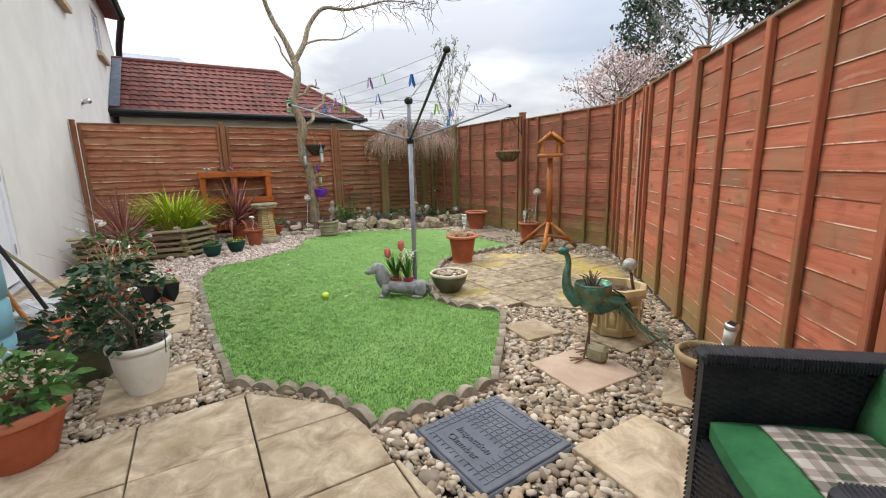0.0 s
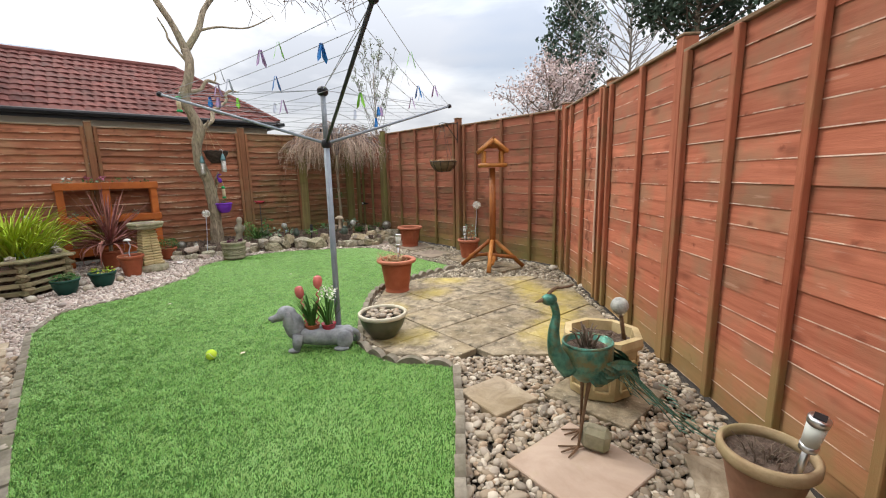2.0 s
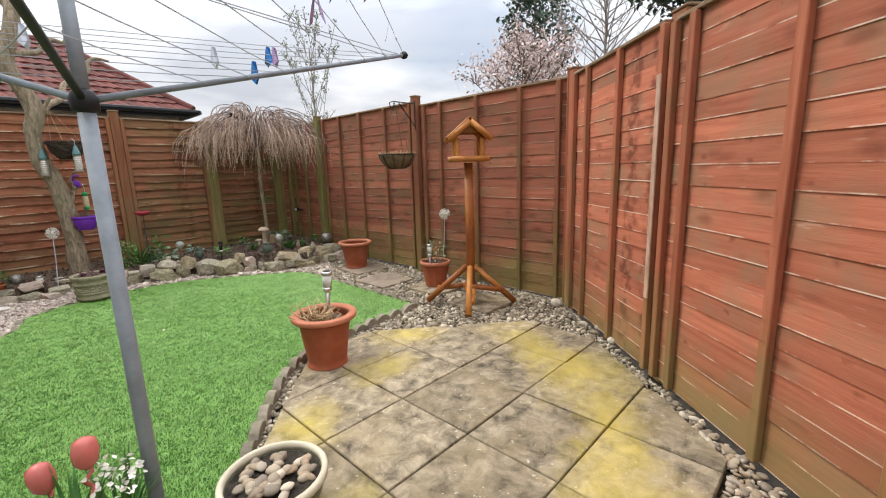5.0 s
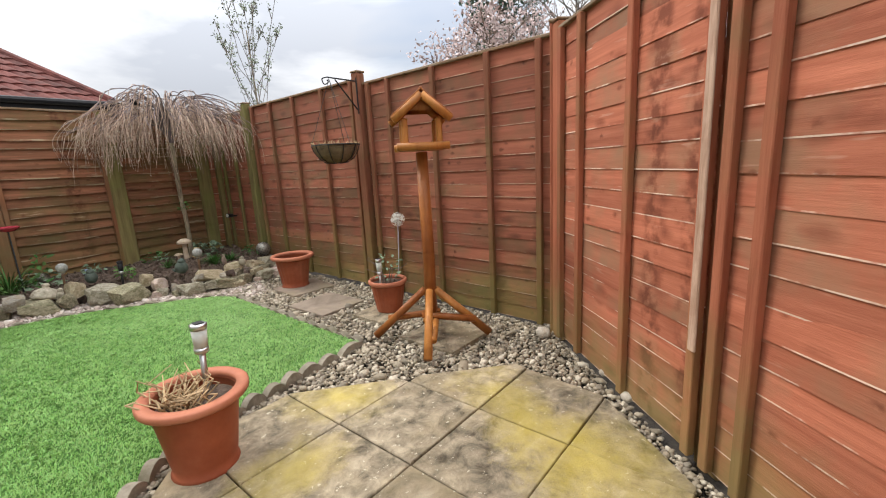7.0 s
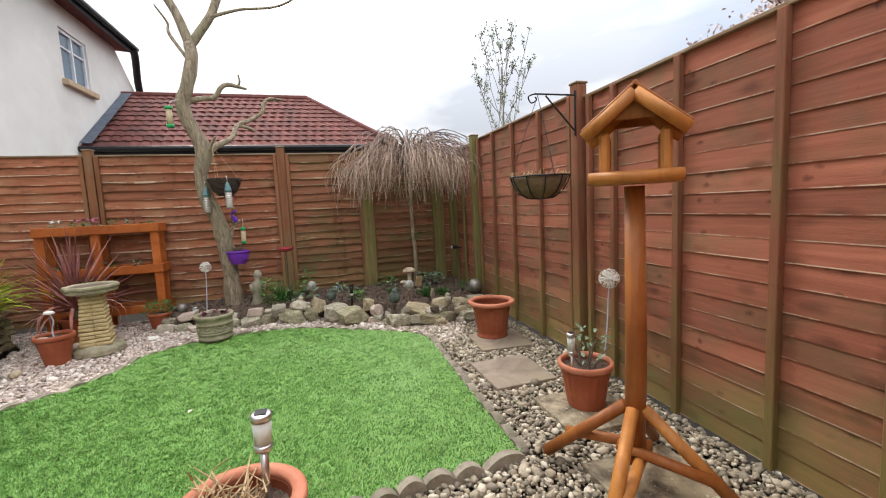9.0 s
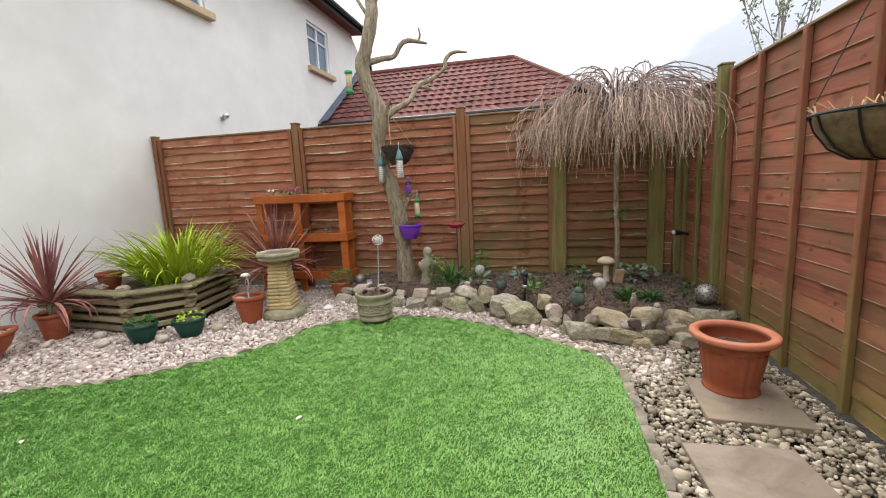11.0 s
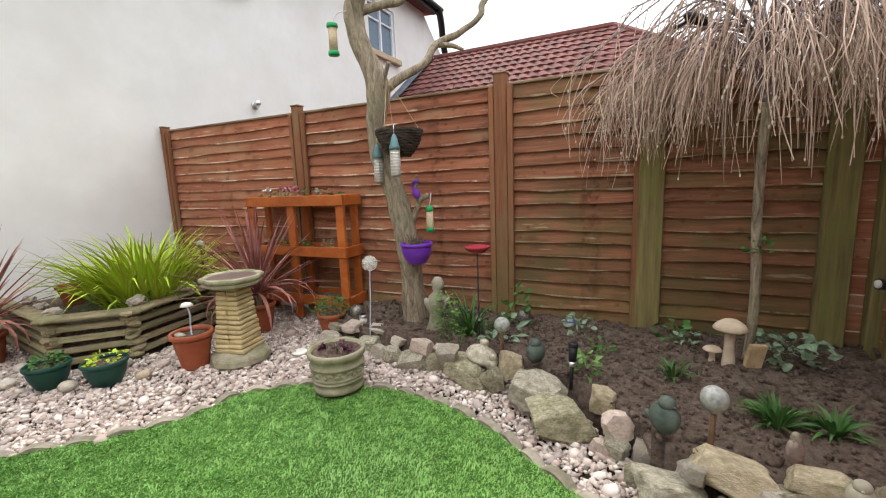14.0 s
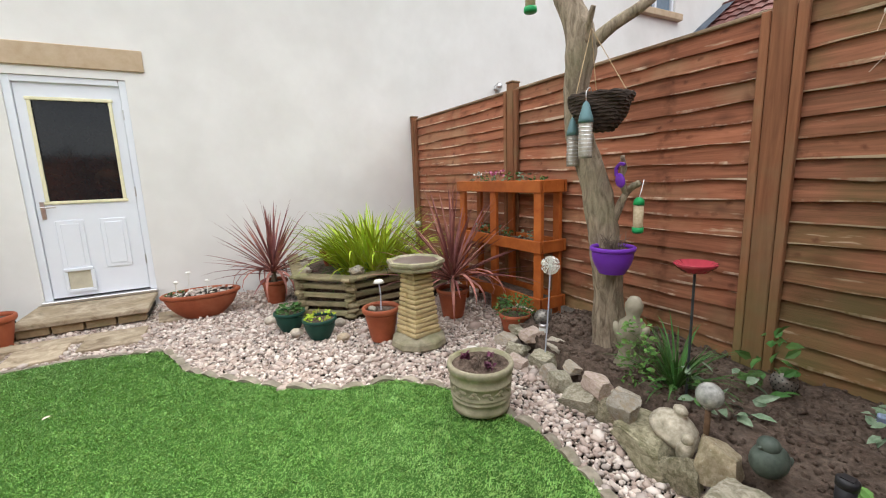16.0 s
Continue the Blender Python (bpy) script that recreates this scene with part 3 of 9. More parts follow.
def part(name, bm, material, parent, label="", smooth=False):
    if smooth:
        for f in bm.faces:
            f.smooth = True
    o = obj(name, bm, material, parent, label)
    if name in LOOSE:
        o["kind"] = "stuff"
    return o


def thing(name, label, category, x=0, y=0, z=0, rz=0, group="", kind=""):
    e = new(name)
    e.empty_display_size = 0.1
    e.matrix_world = pose(x, y, z, 0, 0, rz)
    return tagged(e, label, category, group, kind)


def bm_new():
    return bmesh.new()


def box(bm, c, s, rot=(0, 0, 0), bevel=0.0, taper=0.0):
    """A box of size s about c, turned by rot degrees, with bevelled edges."""
    m = pose(*c, *rot) @ Matrix.Diagonal((*s, 1))
    r = bmesh.ops.create_cube(bm, size=1.0, matrix=m)
    if bevel:
        edges = list({e for v in r["verts"] for e in v.link_edges})
        bmesh.ops.bevel(bm, geom=edges, offset=bevel, segments=1, affect="EDGES", profile=0.5)
    return bm


def tube(bm, pts, radii, seg=8, cap=True):
    pts = [Vector(p) for p in pts]
    if isinstance(radii, (int, float)):
        radii = [radii] * len(pts)
    if len(radii) != len(pts):
        radii = list(np.interp(np.linspace(0, 1, len(pts)), np.linspace(0, 1, len(radii)), radii))
    rings, up = [], None
    for i, p in enumerate(pts):
        d = (pts[min(i + 1, len(pts) - 1)] - pts[max(i - 1, 0)]).normalized()
        if up is None:
            up = d.orthogonal().normalized()
        else:
            up = (up - d * up.dot(d))
            up = up.normalized() if up.length > 1e-5 else d.orthogonal().normalized()
        side = d.cross(up)
        rings.append([bm.verts.new(p + (up * math.cos(a) + side * math.sin(a)) * radii[i]) for a in (2 * math.pi * k / seg for k in range(seg))])
    for a, b in zip(rings, rings[1:]):
        for k in range(seg):
            bm.faces.new((a[k], a[(k + 1) % seg], b[(k + 1) % seg], b[k]))
    if cap:
        bm.faces.new(rings[0][::-1])
        bm.faces.new(rings[-1])
    return bm


def spline(pts, n=6):
    """A smooth run of points through pts."""
    pts = [Vector(p) for p in pts]
    out = []
    for i in range(len(pts) - 1):
        a, b, c, d = pts[max(i - 1, 0)], pts[i], pts[i + 1], pts[min(i + 2, len(pts) - 1)]
        for k in range(n):
            t = k / n
            out.append(0.5 * ((2 * b) + (c - a) * t + (2 * a - 5 * b + 4 * c - d) * t * t + (3 * b - a - 3 * c + d) * t ** 3))
    return out + [pts[-1]]


def lathe(bm, profile, seg=32, c=(0, 0, 0), wobble=0.0, sx=1.0, sy=1.0, flute=0, depth=0.0, flute_z=(-9, 9), closed=False):
    rings = []
    for r, z in profile:
        ring = []
        for k in range(seg):
            a = 2 * math.pi * k / seg
            q = r * (1 + wobble * math.sin(3 * a + z * 9))
            if flute and flute_z[0] < z < flute_z[1] and r > 0.02:
                q -= depth * (0.5 + 0.5 * math.cos(a * flute))
            ring.append(bm.verts.new((c[0] + q * math.cos(a) * sx, c[1] + q * math.sin(a) * sy, c[2] + z)))
        rings.append(ring)
    for a, b in zip(rings, rings[1:]):
        for k in range(seg):
            bm.faces.new((a[k], a[(k + 1) % seg], b[(k + 1) % seg], b[k]))
    if closed:
        for k in range(seg):
            bm.faces.new((rings[-1][k], rings[-1][(k + 1) % seg], rings[0][(k + 1) % seg], rings[0][k]))
    elif profile[0][0] > 0.0005:
        bm.faces.new(rings[0][::-1])
    if not closed and profile[-1][0] > 0.0005:
        bm.faces.new(rings[-1])
    bmesh.ops.remove_doubles(bm, verts=[v for ring in rings for v in ring], dist=0.0003)
    return bm


def blob(bm, c, s, rot=(0, 0, 0), sub=2, rough=0.0, freq=3.0, seed=0.0):
    r = bmesh.ops.create_icosphere(bm, subdivisions=sub, radius=1.0)
    m = pose(*c, *rot)
    for v in r["verts"]:
        n = v.co.copy()
        k = 1 + rough * noise.noise(n * freq + Vector((seed, seed * 2.3, seed * 0.7)))
        v.co = m @ Vector((n.x * s[0] * k, n.y * s[1] * k, n.z * s[2] * k))
    return bm


def prism(bm, poly, z0, z1, bevel=0.0):
    """An upright slab over a plan outline (anticlockwise)."""
    lo = [bm.verts.new((x, y, z0)) for x, y in poly]
    hi = [bm.verts.new((x, y, z1)) for x, y in poly]
    n = len(poly)
    top = bm.faces.new(hi)
    bm.faces.new(lo[::-1])
    for i in range(n):
        bm.faces.new((lo[i], lo[(i + 1) % n], hi[(i + 1) % n], hi[i]))
    if bevel:
        bmesh.ops.bevel(bm, geom=list(top.edges), offset=bevel, segments=1, affect="EDGES", profile=0.5)
    return bm


def clip(poly, a, b):
    """The piece of a plan outline on the left of the line from a to b."""
    out = []
    side = lambda p: (b[0] - a[0]) * (p[1] - a[1]) - (b[1] - a[1]) * (p[0] - a[0])
    for i, p in enumerate(poly):
        q = poly[(i + 1) % len(poly)]
        sp, sq = side(p), side(q)
        if sp >= 0:
            out.append(p)
        if sp * sq < 0:
            t = sp / (sp - sq)
            out.append((p[0] + (q[0] - p[0]) * t, p[1] + (q[1] - p[1]) * t))
    return out


def inside(px, py, poly):
    """For arrays of plan points: which lie within the outline."""
    r = np.zeros(len(px), bool)
    for i in range(len(poly)):
        (x0, y0), (x1, y1) = poly[i], poly[(i + 1) % len(poly)]
        if y0 == y1:
            continue
        c = ((y0 > py) != (y1 > py)) & (px < (x1 - x0) * (py - y0) / (y1 - y0) + x0)
        r ^= c
    return r


def strap(bm, base, az, length, width, rise, droop, n=7, fold=0.25, twist=0.0):
    """A long arching sword leaf with a folded keel."""
    prev = None
    d = Vector((math.cos(az), math.sin(az), 0))
    side = Vector((-math.sin(az), math.cos(az), 0))
    for i in range(n):
        t = i / (n - 1)
        ang = rise - droop * t * t
        if i == 0:
            p = Vector(base)
        else:
            p = p + (d * math.cos(ang) + Vector((0, 0, 1)) * math.sin(ang)) * (length / (n - 1))
        w = width * (0.55 + 0.9 * t if t < 0.4 else 0.91 * (1 - ((t - 0.4) / 0.6) ** 1.6) + 0.012)
        nrm = Vector((-d.x * math.sin(ang), -d.y * math.sin(ang), math.cos(ang)))
        s2 = side * math.cos(twist * t) + nrm * math.sin(twist * t)
        row = [bm.verts.new(p + s2 * w * 0.5 + nrm * w * fold), bm.verts.new(p), bm.verts.new(p - s2 * w * 0.5 + nrm * w * fold)]
        if prev:
            bm.faces.new((prev[0], prev[1], row[1], row[0]))
            bm.faces.new((prev[1], prev[2], row[2], row[1]))
        prev = row


def leaf(bm, p, d, n, length, width):
    """A pointed oval leaf with a keel."""
    d, n = Vector(d).normalized(), Vector(n)
    s = d.cross(n)
    s = s.normalized() if s.length > 1e-4 else d.orthogonal().normalized()
    n = s.cross(d)
    p = Vector(p)
    a, b = bm.verts.new(p), bm.verts.new(p + d * length - n * length * 0.15)
    l1, l2 = bm.verts.new(p + d * length * 0.35 + s * width * 0.5 + n * width * 0.15), bm.verts.new(p + d * length * 0.72 + s * width * 0.36)
    r1, r2 = bm.verts.new(p + d * length * 0.35 - s * width * 0.5 + n * width * 0.15), bm.verts.new(p + d * length * 0.72 - s * width * 0.36)
    m1, m2 = bm.verts.new(p + d * length * 0.35), bm.verts.new(p + d * length * 0.72 - n * length * 0.05)
    for f in ((a, m1, l1), (l1, m1, m2, l2), (l2, m2, b), (a, r1, m1), (r1, r2, m2, m1), (r2, b, m2)):
        bm.faces.new(f)


def rand_dir(up=0.3):
    a, z = R.uniform(0, 2 * math.pi), R.uniform(-0.4, 1.0) + up
    return Vector((math.cos(a), math.sin(a), z)).normalized()


def bush(bm, c, rad, height, count, length, width, lo=0.15):
    for _ in range(count):
        a, q, h = R.uniform(0, 2 * math.pi), math.sqrt(R.random()), R.uniform(lo, 1)
        k = math.sqrt(max(0.05, 1 - (h - 0.45) ** 2 * 2.4))
        p = Vector((c[0] + rad * q * k * math.cos(a), c[1] + rad * q * k * math.sin(a), c[2] + h * height))
        d = Vector((math.cos(a), math.sin(a), R.uniform(-0.5, 0.9)))
        leaf(bm, p, d, rand_dir(0.8), length * R.uniform(0.6, 1.2), width * R.uniform(0.7, 1.2))


def np_mesh(name, verts, faces):
    me = bpy.data.meshes.new(name)
    nf, k = faces.shape
    me.vertices.add(len(verts))
    me.vertices.foreach_set("co", verts.astype(np.float32).ravel())
    me.loops.add(nf * k)
    me.loops.foreach_set("vertex_index", faces.astype(np.int32).ravel())
    me.polygons.add(nf)
    me.polygons.foreach_set("loop_start", np.arange(0, nf * k, k, dtype=np.int32))
    me.polygons.foreach_set("loop_total", np.full(nf, k, dtype=np.int32))
    me.update()
    me.validate()
    return me


def ico(sub):
    b = bmesh.new()
    bmesh.ops.create_icosphere(b, subdivisions=sub, radius=1.0)
    b.verts.ensure_lookup_table()
    v = np.array([x.co[:] for x in b.verts])
    f = np.array([[x.index for x in fc.verts] for fc in b.faces])
    b.free()
    return v, f

# ---- plan ----
WALL_X = -1.25
CORNER = (5.12, 3.50)
R0, RDIR = Vector((3.10, 1.26)), Vector((0.666, 0.746)).normalized()
LAWN = [(0.24, 5.1), (0.27, 4.1), (0.30, 3.18), (0.35, 2.36), (0.56, 2.15), (0.75, 2.00), (0.84, 1.75), (0.90, 1.56), (1.32, 1.55), (1.57, 1.57), (1.95, 1.98), (2.30, 2.40),
        (2.20, 2.55), (2.07, 2.68), (2.02, 2.95), (2.05, 3.15), (2.22, 3.44), (2.38, 3.68), (2.56, 3.92), (2.75, 4.15), (2.95, 4.33), (3.35, 4.43), (3.72, 4.50), (4.00, 4.51), (4.22, 4.55),
        (4.22, 5.24), (4.24, 6.45), (4.13, 6.66), (3.90, 6.84), (3.58, 7.03), (3.34, 7.20), (3.00, 7.34), (2.62, 7.38), (2.28, 7.32), (2.00, 7.20), (1.76, 7.00), (1.70, 6.66), (1.48, 6.36), (1.10, 6.00), (0.88, 5.83), (0.62, 5.75), (0.40, 5.66), (0.34, 5.44)]
PATIO = [(2.14, 2.82), (2.62, 2.36), (3.02, 2.02), (3.63, 2.03), (3.97, 2.39), (4.48, 2.98), (4.53, 3.50), (4.06, 3.93), (3.58, 4.33), (3.06, 4.33), (2.62, 3.84), (2.14, 3.30)]
FRONT = [(-1.22, 2.02), (-1.22, -2.6), (0.98, -2.6), (0.90, 1.02), (0.81, 1.77), (0.37, 2.21), (-0.08, 2.14)]
BED = [(1.62, 8.02), (2.02, 7.90), (2.45, 7.88), (2.95, 7.84), (3.25, 7.77), (3.52, 7.62), (3.82, 7.40), (4.06, 7.12), (4.45, 7.06), (5.20, 7.13), (5.20, 8.66), (1.70, 8.62)]
SLABS = [(-0.05, 2.54, 0.44, 0.44, 2, "slab_buff"), (0.0, 3.62, 0.27, 0.42, 0, "slab_buff"), (-0.02, 4.03, 0.32, 0.32, 4, "slab_buff"), (-0.02, 4.42, 0.34, 0.36, -3, "slab_buff"),
         (-0.05, 4.82, 0.36, 0.34, 2, "slab_buff"), (-0.16, 5.28, 0.40, 0.42, 0, "slab_buff"), (-0.60, 5.72, 0.34, 0.36, 6, "slab_buff"), (-0.32, 4.86, 0.16, 0.9, 0, "slab_buff"),
         (2.26, 1.99, 0.29, 0.31, -6, "slab_buff"), (2.10, 1.39, 0.43, 0.42, -3, "slab_pink"), (1.74, 0.70, 0.46, 0.46, 0, "slab_buff"), (2.42, 0.87, 0.40, 0.40, 32, "slab_buff"), (2.70, 1.62, 0.46, 0.46, 3, "slab_grey"),
         (4.81, 6.14, 0.46, 0.46, -4, "slab_brown"), (4.61, 5.47, 0.45, 0.48, 2, "slab_brown"), (4.77, 4.80, 0.46, 0.44, 0, "slab_grey"), (4.66, 4.13, 0.46, 0.46, 0, "slab_grey")]
COVER = (1.28, 1.18, 0.51, 4.0)


def r_at(s, off=0.0):
    """The point at s along the slanting fence, off to its garden side."""
    p = R0 + RDIR * s
    return (p.x - RDIR.y * off, p.y + RDIR.x * off)


# ---- ground ----
bm = bm_new()
prism(bm, [(-400, -400), (400, -400), (400, 400), (-400, 400)], -0.5, -0.035)
tagged(obj("ground", bm, M["earth"]), "bare gritty earth under the gravel", "ground", kind="structure")

# ---- lawn: backing and blades ----
bm = bm_new()
prism(bm, LAWN, -0.03, 0.012)
lawn = tagged(obj("lawn", bm, M["turf_base"]), "bright green artificial turf lawn", "lawn", kind="structure")


def scatter(poly, per_m2, seed):
    g = np.random.default_rng(seed)
    xs, ys = [p[0] for p in poly], [p[1] for p in poly]
    n = int((max(xs) - min(xs)) * (max(ys) - min(ys)) * per_m2)
    px, py = g.uniform(min(xs), max(xs), n), g.uniform(min(ys), max(ys), n)
    k = inside(px, py, poly)
    return g, px[k], py[k]


def soft_noise(x, y, scale, seed):
    """Smooth value noise in 0..1 over plan points."""
    t_ = np.random.default_rng(seed).random((256, 256))
    u, v = x * scale + 97.0, y * scale + 53.0
    i, j = np.floor(u).astype(int), np.floor(v).astype(int)
    fu, fv = u - i, v - j
    fu, fv = fu * fu * (3 - 2 * fu), fv * fv * (3 - 2 * fv)
    at = lambda a, b: t_[a % 256, b % 256]
    return (at(i, j) * (1 - fu) + at(i + 1, j) * fu) * (1 - fv) + (at(i, j + 1) * (1 - fu) + at(i + 1, j + 1) * fu) * fv


g, px, py = scatter(LAWN, 22000, 3)
n = len(px)
tuft = 0.35 * soft_noise(px, py, 11.0, 1) + 0.65 * soft_noise(px, py, 52.0, 2)
keep = g.random(n) < 0.70 + 0.5 * tuft
px, py, tuft = px[keep], py[keep], tuft[keep]
n = len(px)
az = 0.55 + 2.4 * (soft_noise(px, py, 30.0, 3) - 0.5) + g.normal(0, 0.95, n)
lean, ln, wd = g.uniform(0.35, 1.5, n), g.uniform(0.011, 0.019, n) * (0.55 + 0.7 * tuft), g.uniform(0.0014, 0.0026, n)
dx, dy = np.cos(az), np.sin(az)
base = np.stack([px, py, np.full(n, 0.010)], 1)
side = np.stack([-dy, dx, np.zeros(n)], 1) * wd[:, None]
mid = base + np.stack([dx * ln * 0.3 * lean, dy * ln * 0.3 * lean, ln * 0.62], 1)
tip = base + np.stack([dx * ln * 0.9 * lean, dy * ln * 0.9 * lean, ln * (1.0 - 0.25 * lean)], 1)
V = np.stack([base - side, base + side, mid + side * 0.8, mid - side * 0.8, tip], 1).reshape(-1, 3)
I = np.arange(n)[:, None] * 5
F = np.concatenate([I + np.array([[0, 1, 2]]), I + np.array([[0, 2, 3]]), I + np.array([[3, 2, 4]])])
tagged(obj("turf_blades", np_mesh("turf_blades", V, F), M["turf_blade"]), "short green plastic grass blades of the lawn", "grass", kind="stuff")

# ---- pebbles ----
GARDEN = [(WALL_X + 0.02, -1.2), r_at(-3.2, 0.03), r_at(2.98, 0.03), (5.19, 3.55), (5.19, 6.95), (1.66, 8.6), (-1.2, 8.55)]
PLANTER = [(0.16, 6.72), (0.46, 7.10), (0.40, 7.9), (-0.3, 8.5), (-1.15, 8.5), (-1.15, 6.95)]


def turned(x, y, w, d, deg):
    c, s = math.cos(radians(deg)), math.sin(radians(deg))
    return [(x + u * c - v * s, y + u * s + v * c) for u, v in ((-w / 2, -d / 2), (w / 2, -d / 2), (w / 2, d / 2), (-w / 2, d / 2))]


KEEP_OFF = [LAWN, PATIO, FRONT, BED, PLANTER, turned(COVER[0], COVER[1], COVER[2], COVER[2], COVER[3])] + [turned(x, y, w - 0.015, d - 0.015, a) for x, y, w, d, a, _ in SLABS]
ICO1, ICO2 = ico(1), ico(2)


def pebbles(name, region, per_m2, size, material, label, seed, z=-0.02, ball=None, spread=0.28):
    g, px, py = scatter(region, per_m2, seed)
    ok = inside(px, py, GARDEN)
    for poly in KEEP_OFF:
        ok &= ~inside(px, py, poly)
    px, py = px[ok], py[ok]
    n = len(px)
    v0, f0 = ball or ICO1
    r = size * g.lognormal(0, spread, n)
    sc = np.stack([r * g.uniform(0.95, 1.5, n), r * g.uniform(0.75, 1.05, n), r * g.uniform(0.45, 0.75, n)], 1)
    v = v0[None] * sc[:, None] * (1 + g.normal(0, 0.06, (n, len(v0), 1)))
    a, t, u = g.uniform(0, 6.283, n), g.normal(0, 0.35, n), g.normal(0, 0.35, n)
    ct, s_t, cu, su, ca, sa = np.cos(t), np.sin(t), np.cos(u), np.sin(u), np.cos(a), np.sin(a)
    x, y, zz = v[..., 0], v[..., 1], v[..., 2]
    y, zz = y * ct[:, None] - zz * s_t[:, None], y * s_t[:, None] + zz * ct[:, None]
    x, zz = x * cu[:, None] + zz * su[:, None], -x * su[:, None] + zz * cu[:, None]
    x, y = x * ca[:, None] - y * sa[:, None], x * sa[:, None] + y * ca[:, None]
    lift = g.uniform(0.0, 0.016, n) + sc[:, 2] * 0.45
    v = np.stack([x + px[:, None], y + py[:, None], zz + z + lift[:, None]], 2).reshape(-1, 3)
    f = (f0[None] + (np.arange(n) * len(v0))[:, None, None]).reshape(-1, 3)
    me = np_mesh(name, v, f)
    me.polygons.foreach_set("use_smooth", np.ones(len(f), bool))
    return tagged(obj(name, me, material), label, "gravel", kind="stuff")


RIVER = [(-1.25, -1.2), (2.4, -1.2), (4.3, 2.2), (2.6, 2.45), (2.0, 3.1), (1.5, 2.6), (0.25, 4.6), (-1.25, 4.6)]
SHINGLE = [(2.0, 3.1), (2.6, 2.45), (4.3, 2.2), (5.3, 3.4), (5.3, 7.3), (4.1, 7.0), (4.1, 4.6), (2.9, 4.5), (2.0, 3.4)]
PINK = [(-1.25, 4.6), (0.3, 4.6), (1.8, 6.8), (2.2, 7.1), (3.6, 6.9), (4.16, 6.3), (4.56, 6.4), (4.75, 7.0), (4.3, 7.2), (3.0, 8.0), (1.7, 8.7), (-1.25, 8.7)]
pebbles("river_pebbles", RIVER, 2050, 0.0148, M["pebble"], "rounded buff and brown river pebbles", 11, ball=ICO2)
pebbles("pebble_bed", RIVER, 1500, 0.0112, M["pebble"], "smaller river pebbles packed underneath", 14, z=-0.034)
pebbles("grey_shingle", SHINGLE, 3000, 0.0113, M["grey_gravel"], "grey and cream rounded shingle by the fence", 12, spread=0.36)
pebbles("shingle_bed", SHINGLE, 1400, 0.0100, M["grey_gravel"], "smaller shingle packed underneath", 15, z=-0.034)
pebbles("pink_gravel", PINK, 2900, 0.0112, M["pink_gravel"], "pinkish buff gravel round the planters", 13, spread=0.40)
pebbles("gravel_bed", PINK, 2000, 0.0108, M["pink_gravel"], "small pinkish gravel packed underneath", 16, z=-0.030)

# ---- fences ----


def lap_board(length, h, thick_lo, thick_hi, wavy=0.0, seed=0):
    """A horizontal overlap board, 0 to length along x, its face towards -y."""
    b = bmesh.new()
    n = 14 if wavy else 5
    rows = []
    for i in range(n + 1):
        x = length * i / n
        dz = wavy * (noise.noise(Vector((x * 2.1, seed * 3.7, 0.5))) + 0.5 * noise.noise(Vector((x * 6.0, seed * 1.7, 4.5)))) if wavy else 0.0
        bow = 0.003 * noise.noise(Vector((x * 1.3, seed, 2.0)))
        rows.append([b.verts.new(q) for q in ((x, -thick_lo + bow, dz), (x, -thick_lo * 0.72 - thick_hi * 0.28 + bow, h * 0.35 + dz * 0.5), (x, -thick_hi + bow, h), (x, 0.004, h), (x, 0.004, dz))])
    for p, q in zip(rows, rows[1:]):
        for k in range(5):
            b.faces.new((p[k], q[k], q[(k + 1) % 5], p[(k + 1) % 5]))
    b.faces.new(rows[0][::-1])
    b.faces.new(rows[-1])
    me = bpy.data.meshes.new("board")
    b.to_mesh(me)
    b.free()
    return me


def fence_run(name, label, a, b, z0, z1, pitch, board_mat, post_mat, battens, wavy=0.0, cap=True, thick=0.016):
    """One panel from a to b (plan), its face on the right-hand side going from a to b."""
    a, b = Vector(a), Vector(b)
    d = b - a
    length, ang = d.length, math.degrees(math.atan2(d.y, d.x))
    f = thing(name, label, "fence panel", a.x, a.y, z0, ang, "garden fence panels", "structure")
    count = max(1, round((z1 - z0) / pitch))
    p = (z1 - z0) / count
    meshes = [lap_board(length, p + 0.018, thick, 0.006, wavy, R.uniform(0, 50)) for _ in range(4 if not wavy else count)]
    for i in range(count):
        o = obj("board", meshes[i % len(meshes)], board_mat, f)
        o.matrix_local = pose(0, R.uniform(-0.002, 0.002), i * p + R.uniform(-0.006, 0.006), R.uniform(-0.35, 0.35), R.uniform(-0.15, 0.15))
    for s in battens:
        w = 0.042
        bm = bm_new()
        box(bm, (s, -thick - 0.018, (z1 - z0) / 2), (w, 0.034, z1 - z0), bevel=0.004)
        part("batten", bm, post_mat, f)
    if cap:
        bm = bm_new()
        box(bm, (length / 2, -0.008, z1 - z0 + 0.010), (length, 0.050, 0.020), bevel=0.004)
        part("capping", bm, M["cap"], f)
    return f


def fence_post(x, y, z1, ang, material, w=0.085, d=0.085, z0=-0.03, label="square red-brown stained wooden fence post"):
    p = thing("fence_post", label, "post", x, y, z0, ang, "fence posts", "structure")
    bm = bm_new()
    box(bm, (0, 0, (z1 - z0) / 2), (w, d, z1 - z0), bevel=0.006)
    part("shaft", bm, material, p)
    bm = bm_new()
    box(bm, (0, 0, z1 - z0 + 0.008), (w + 0.012, d + 0.012, 0.016), bevel=0.005)
    part("post_cap", bm, M["cap"], p)


RANG = math.degrees(math.atan2(RDIR.y, RDIR.x))
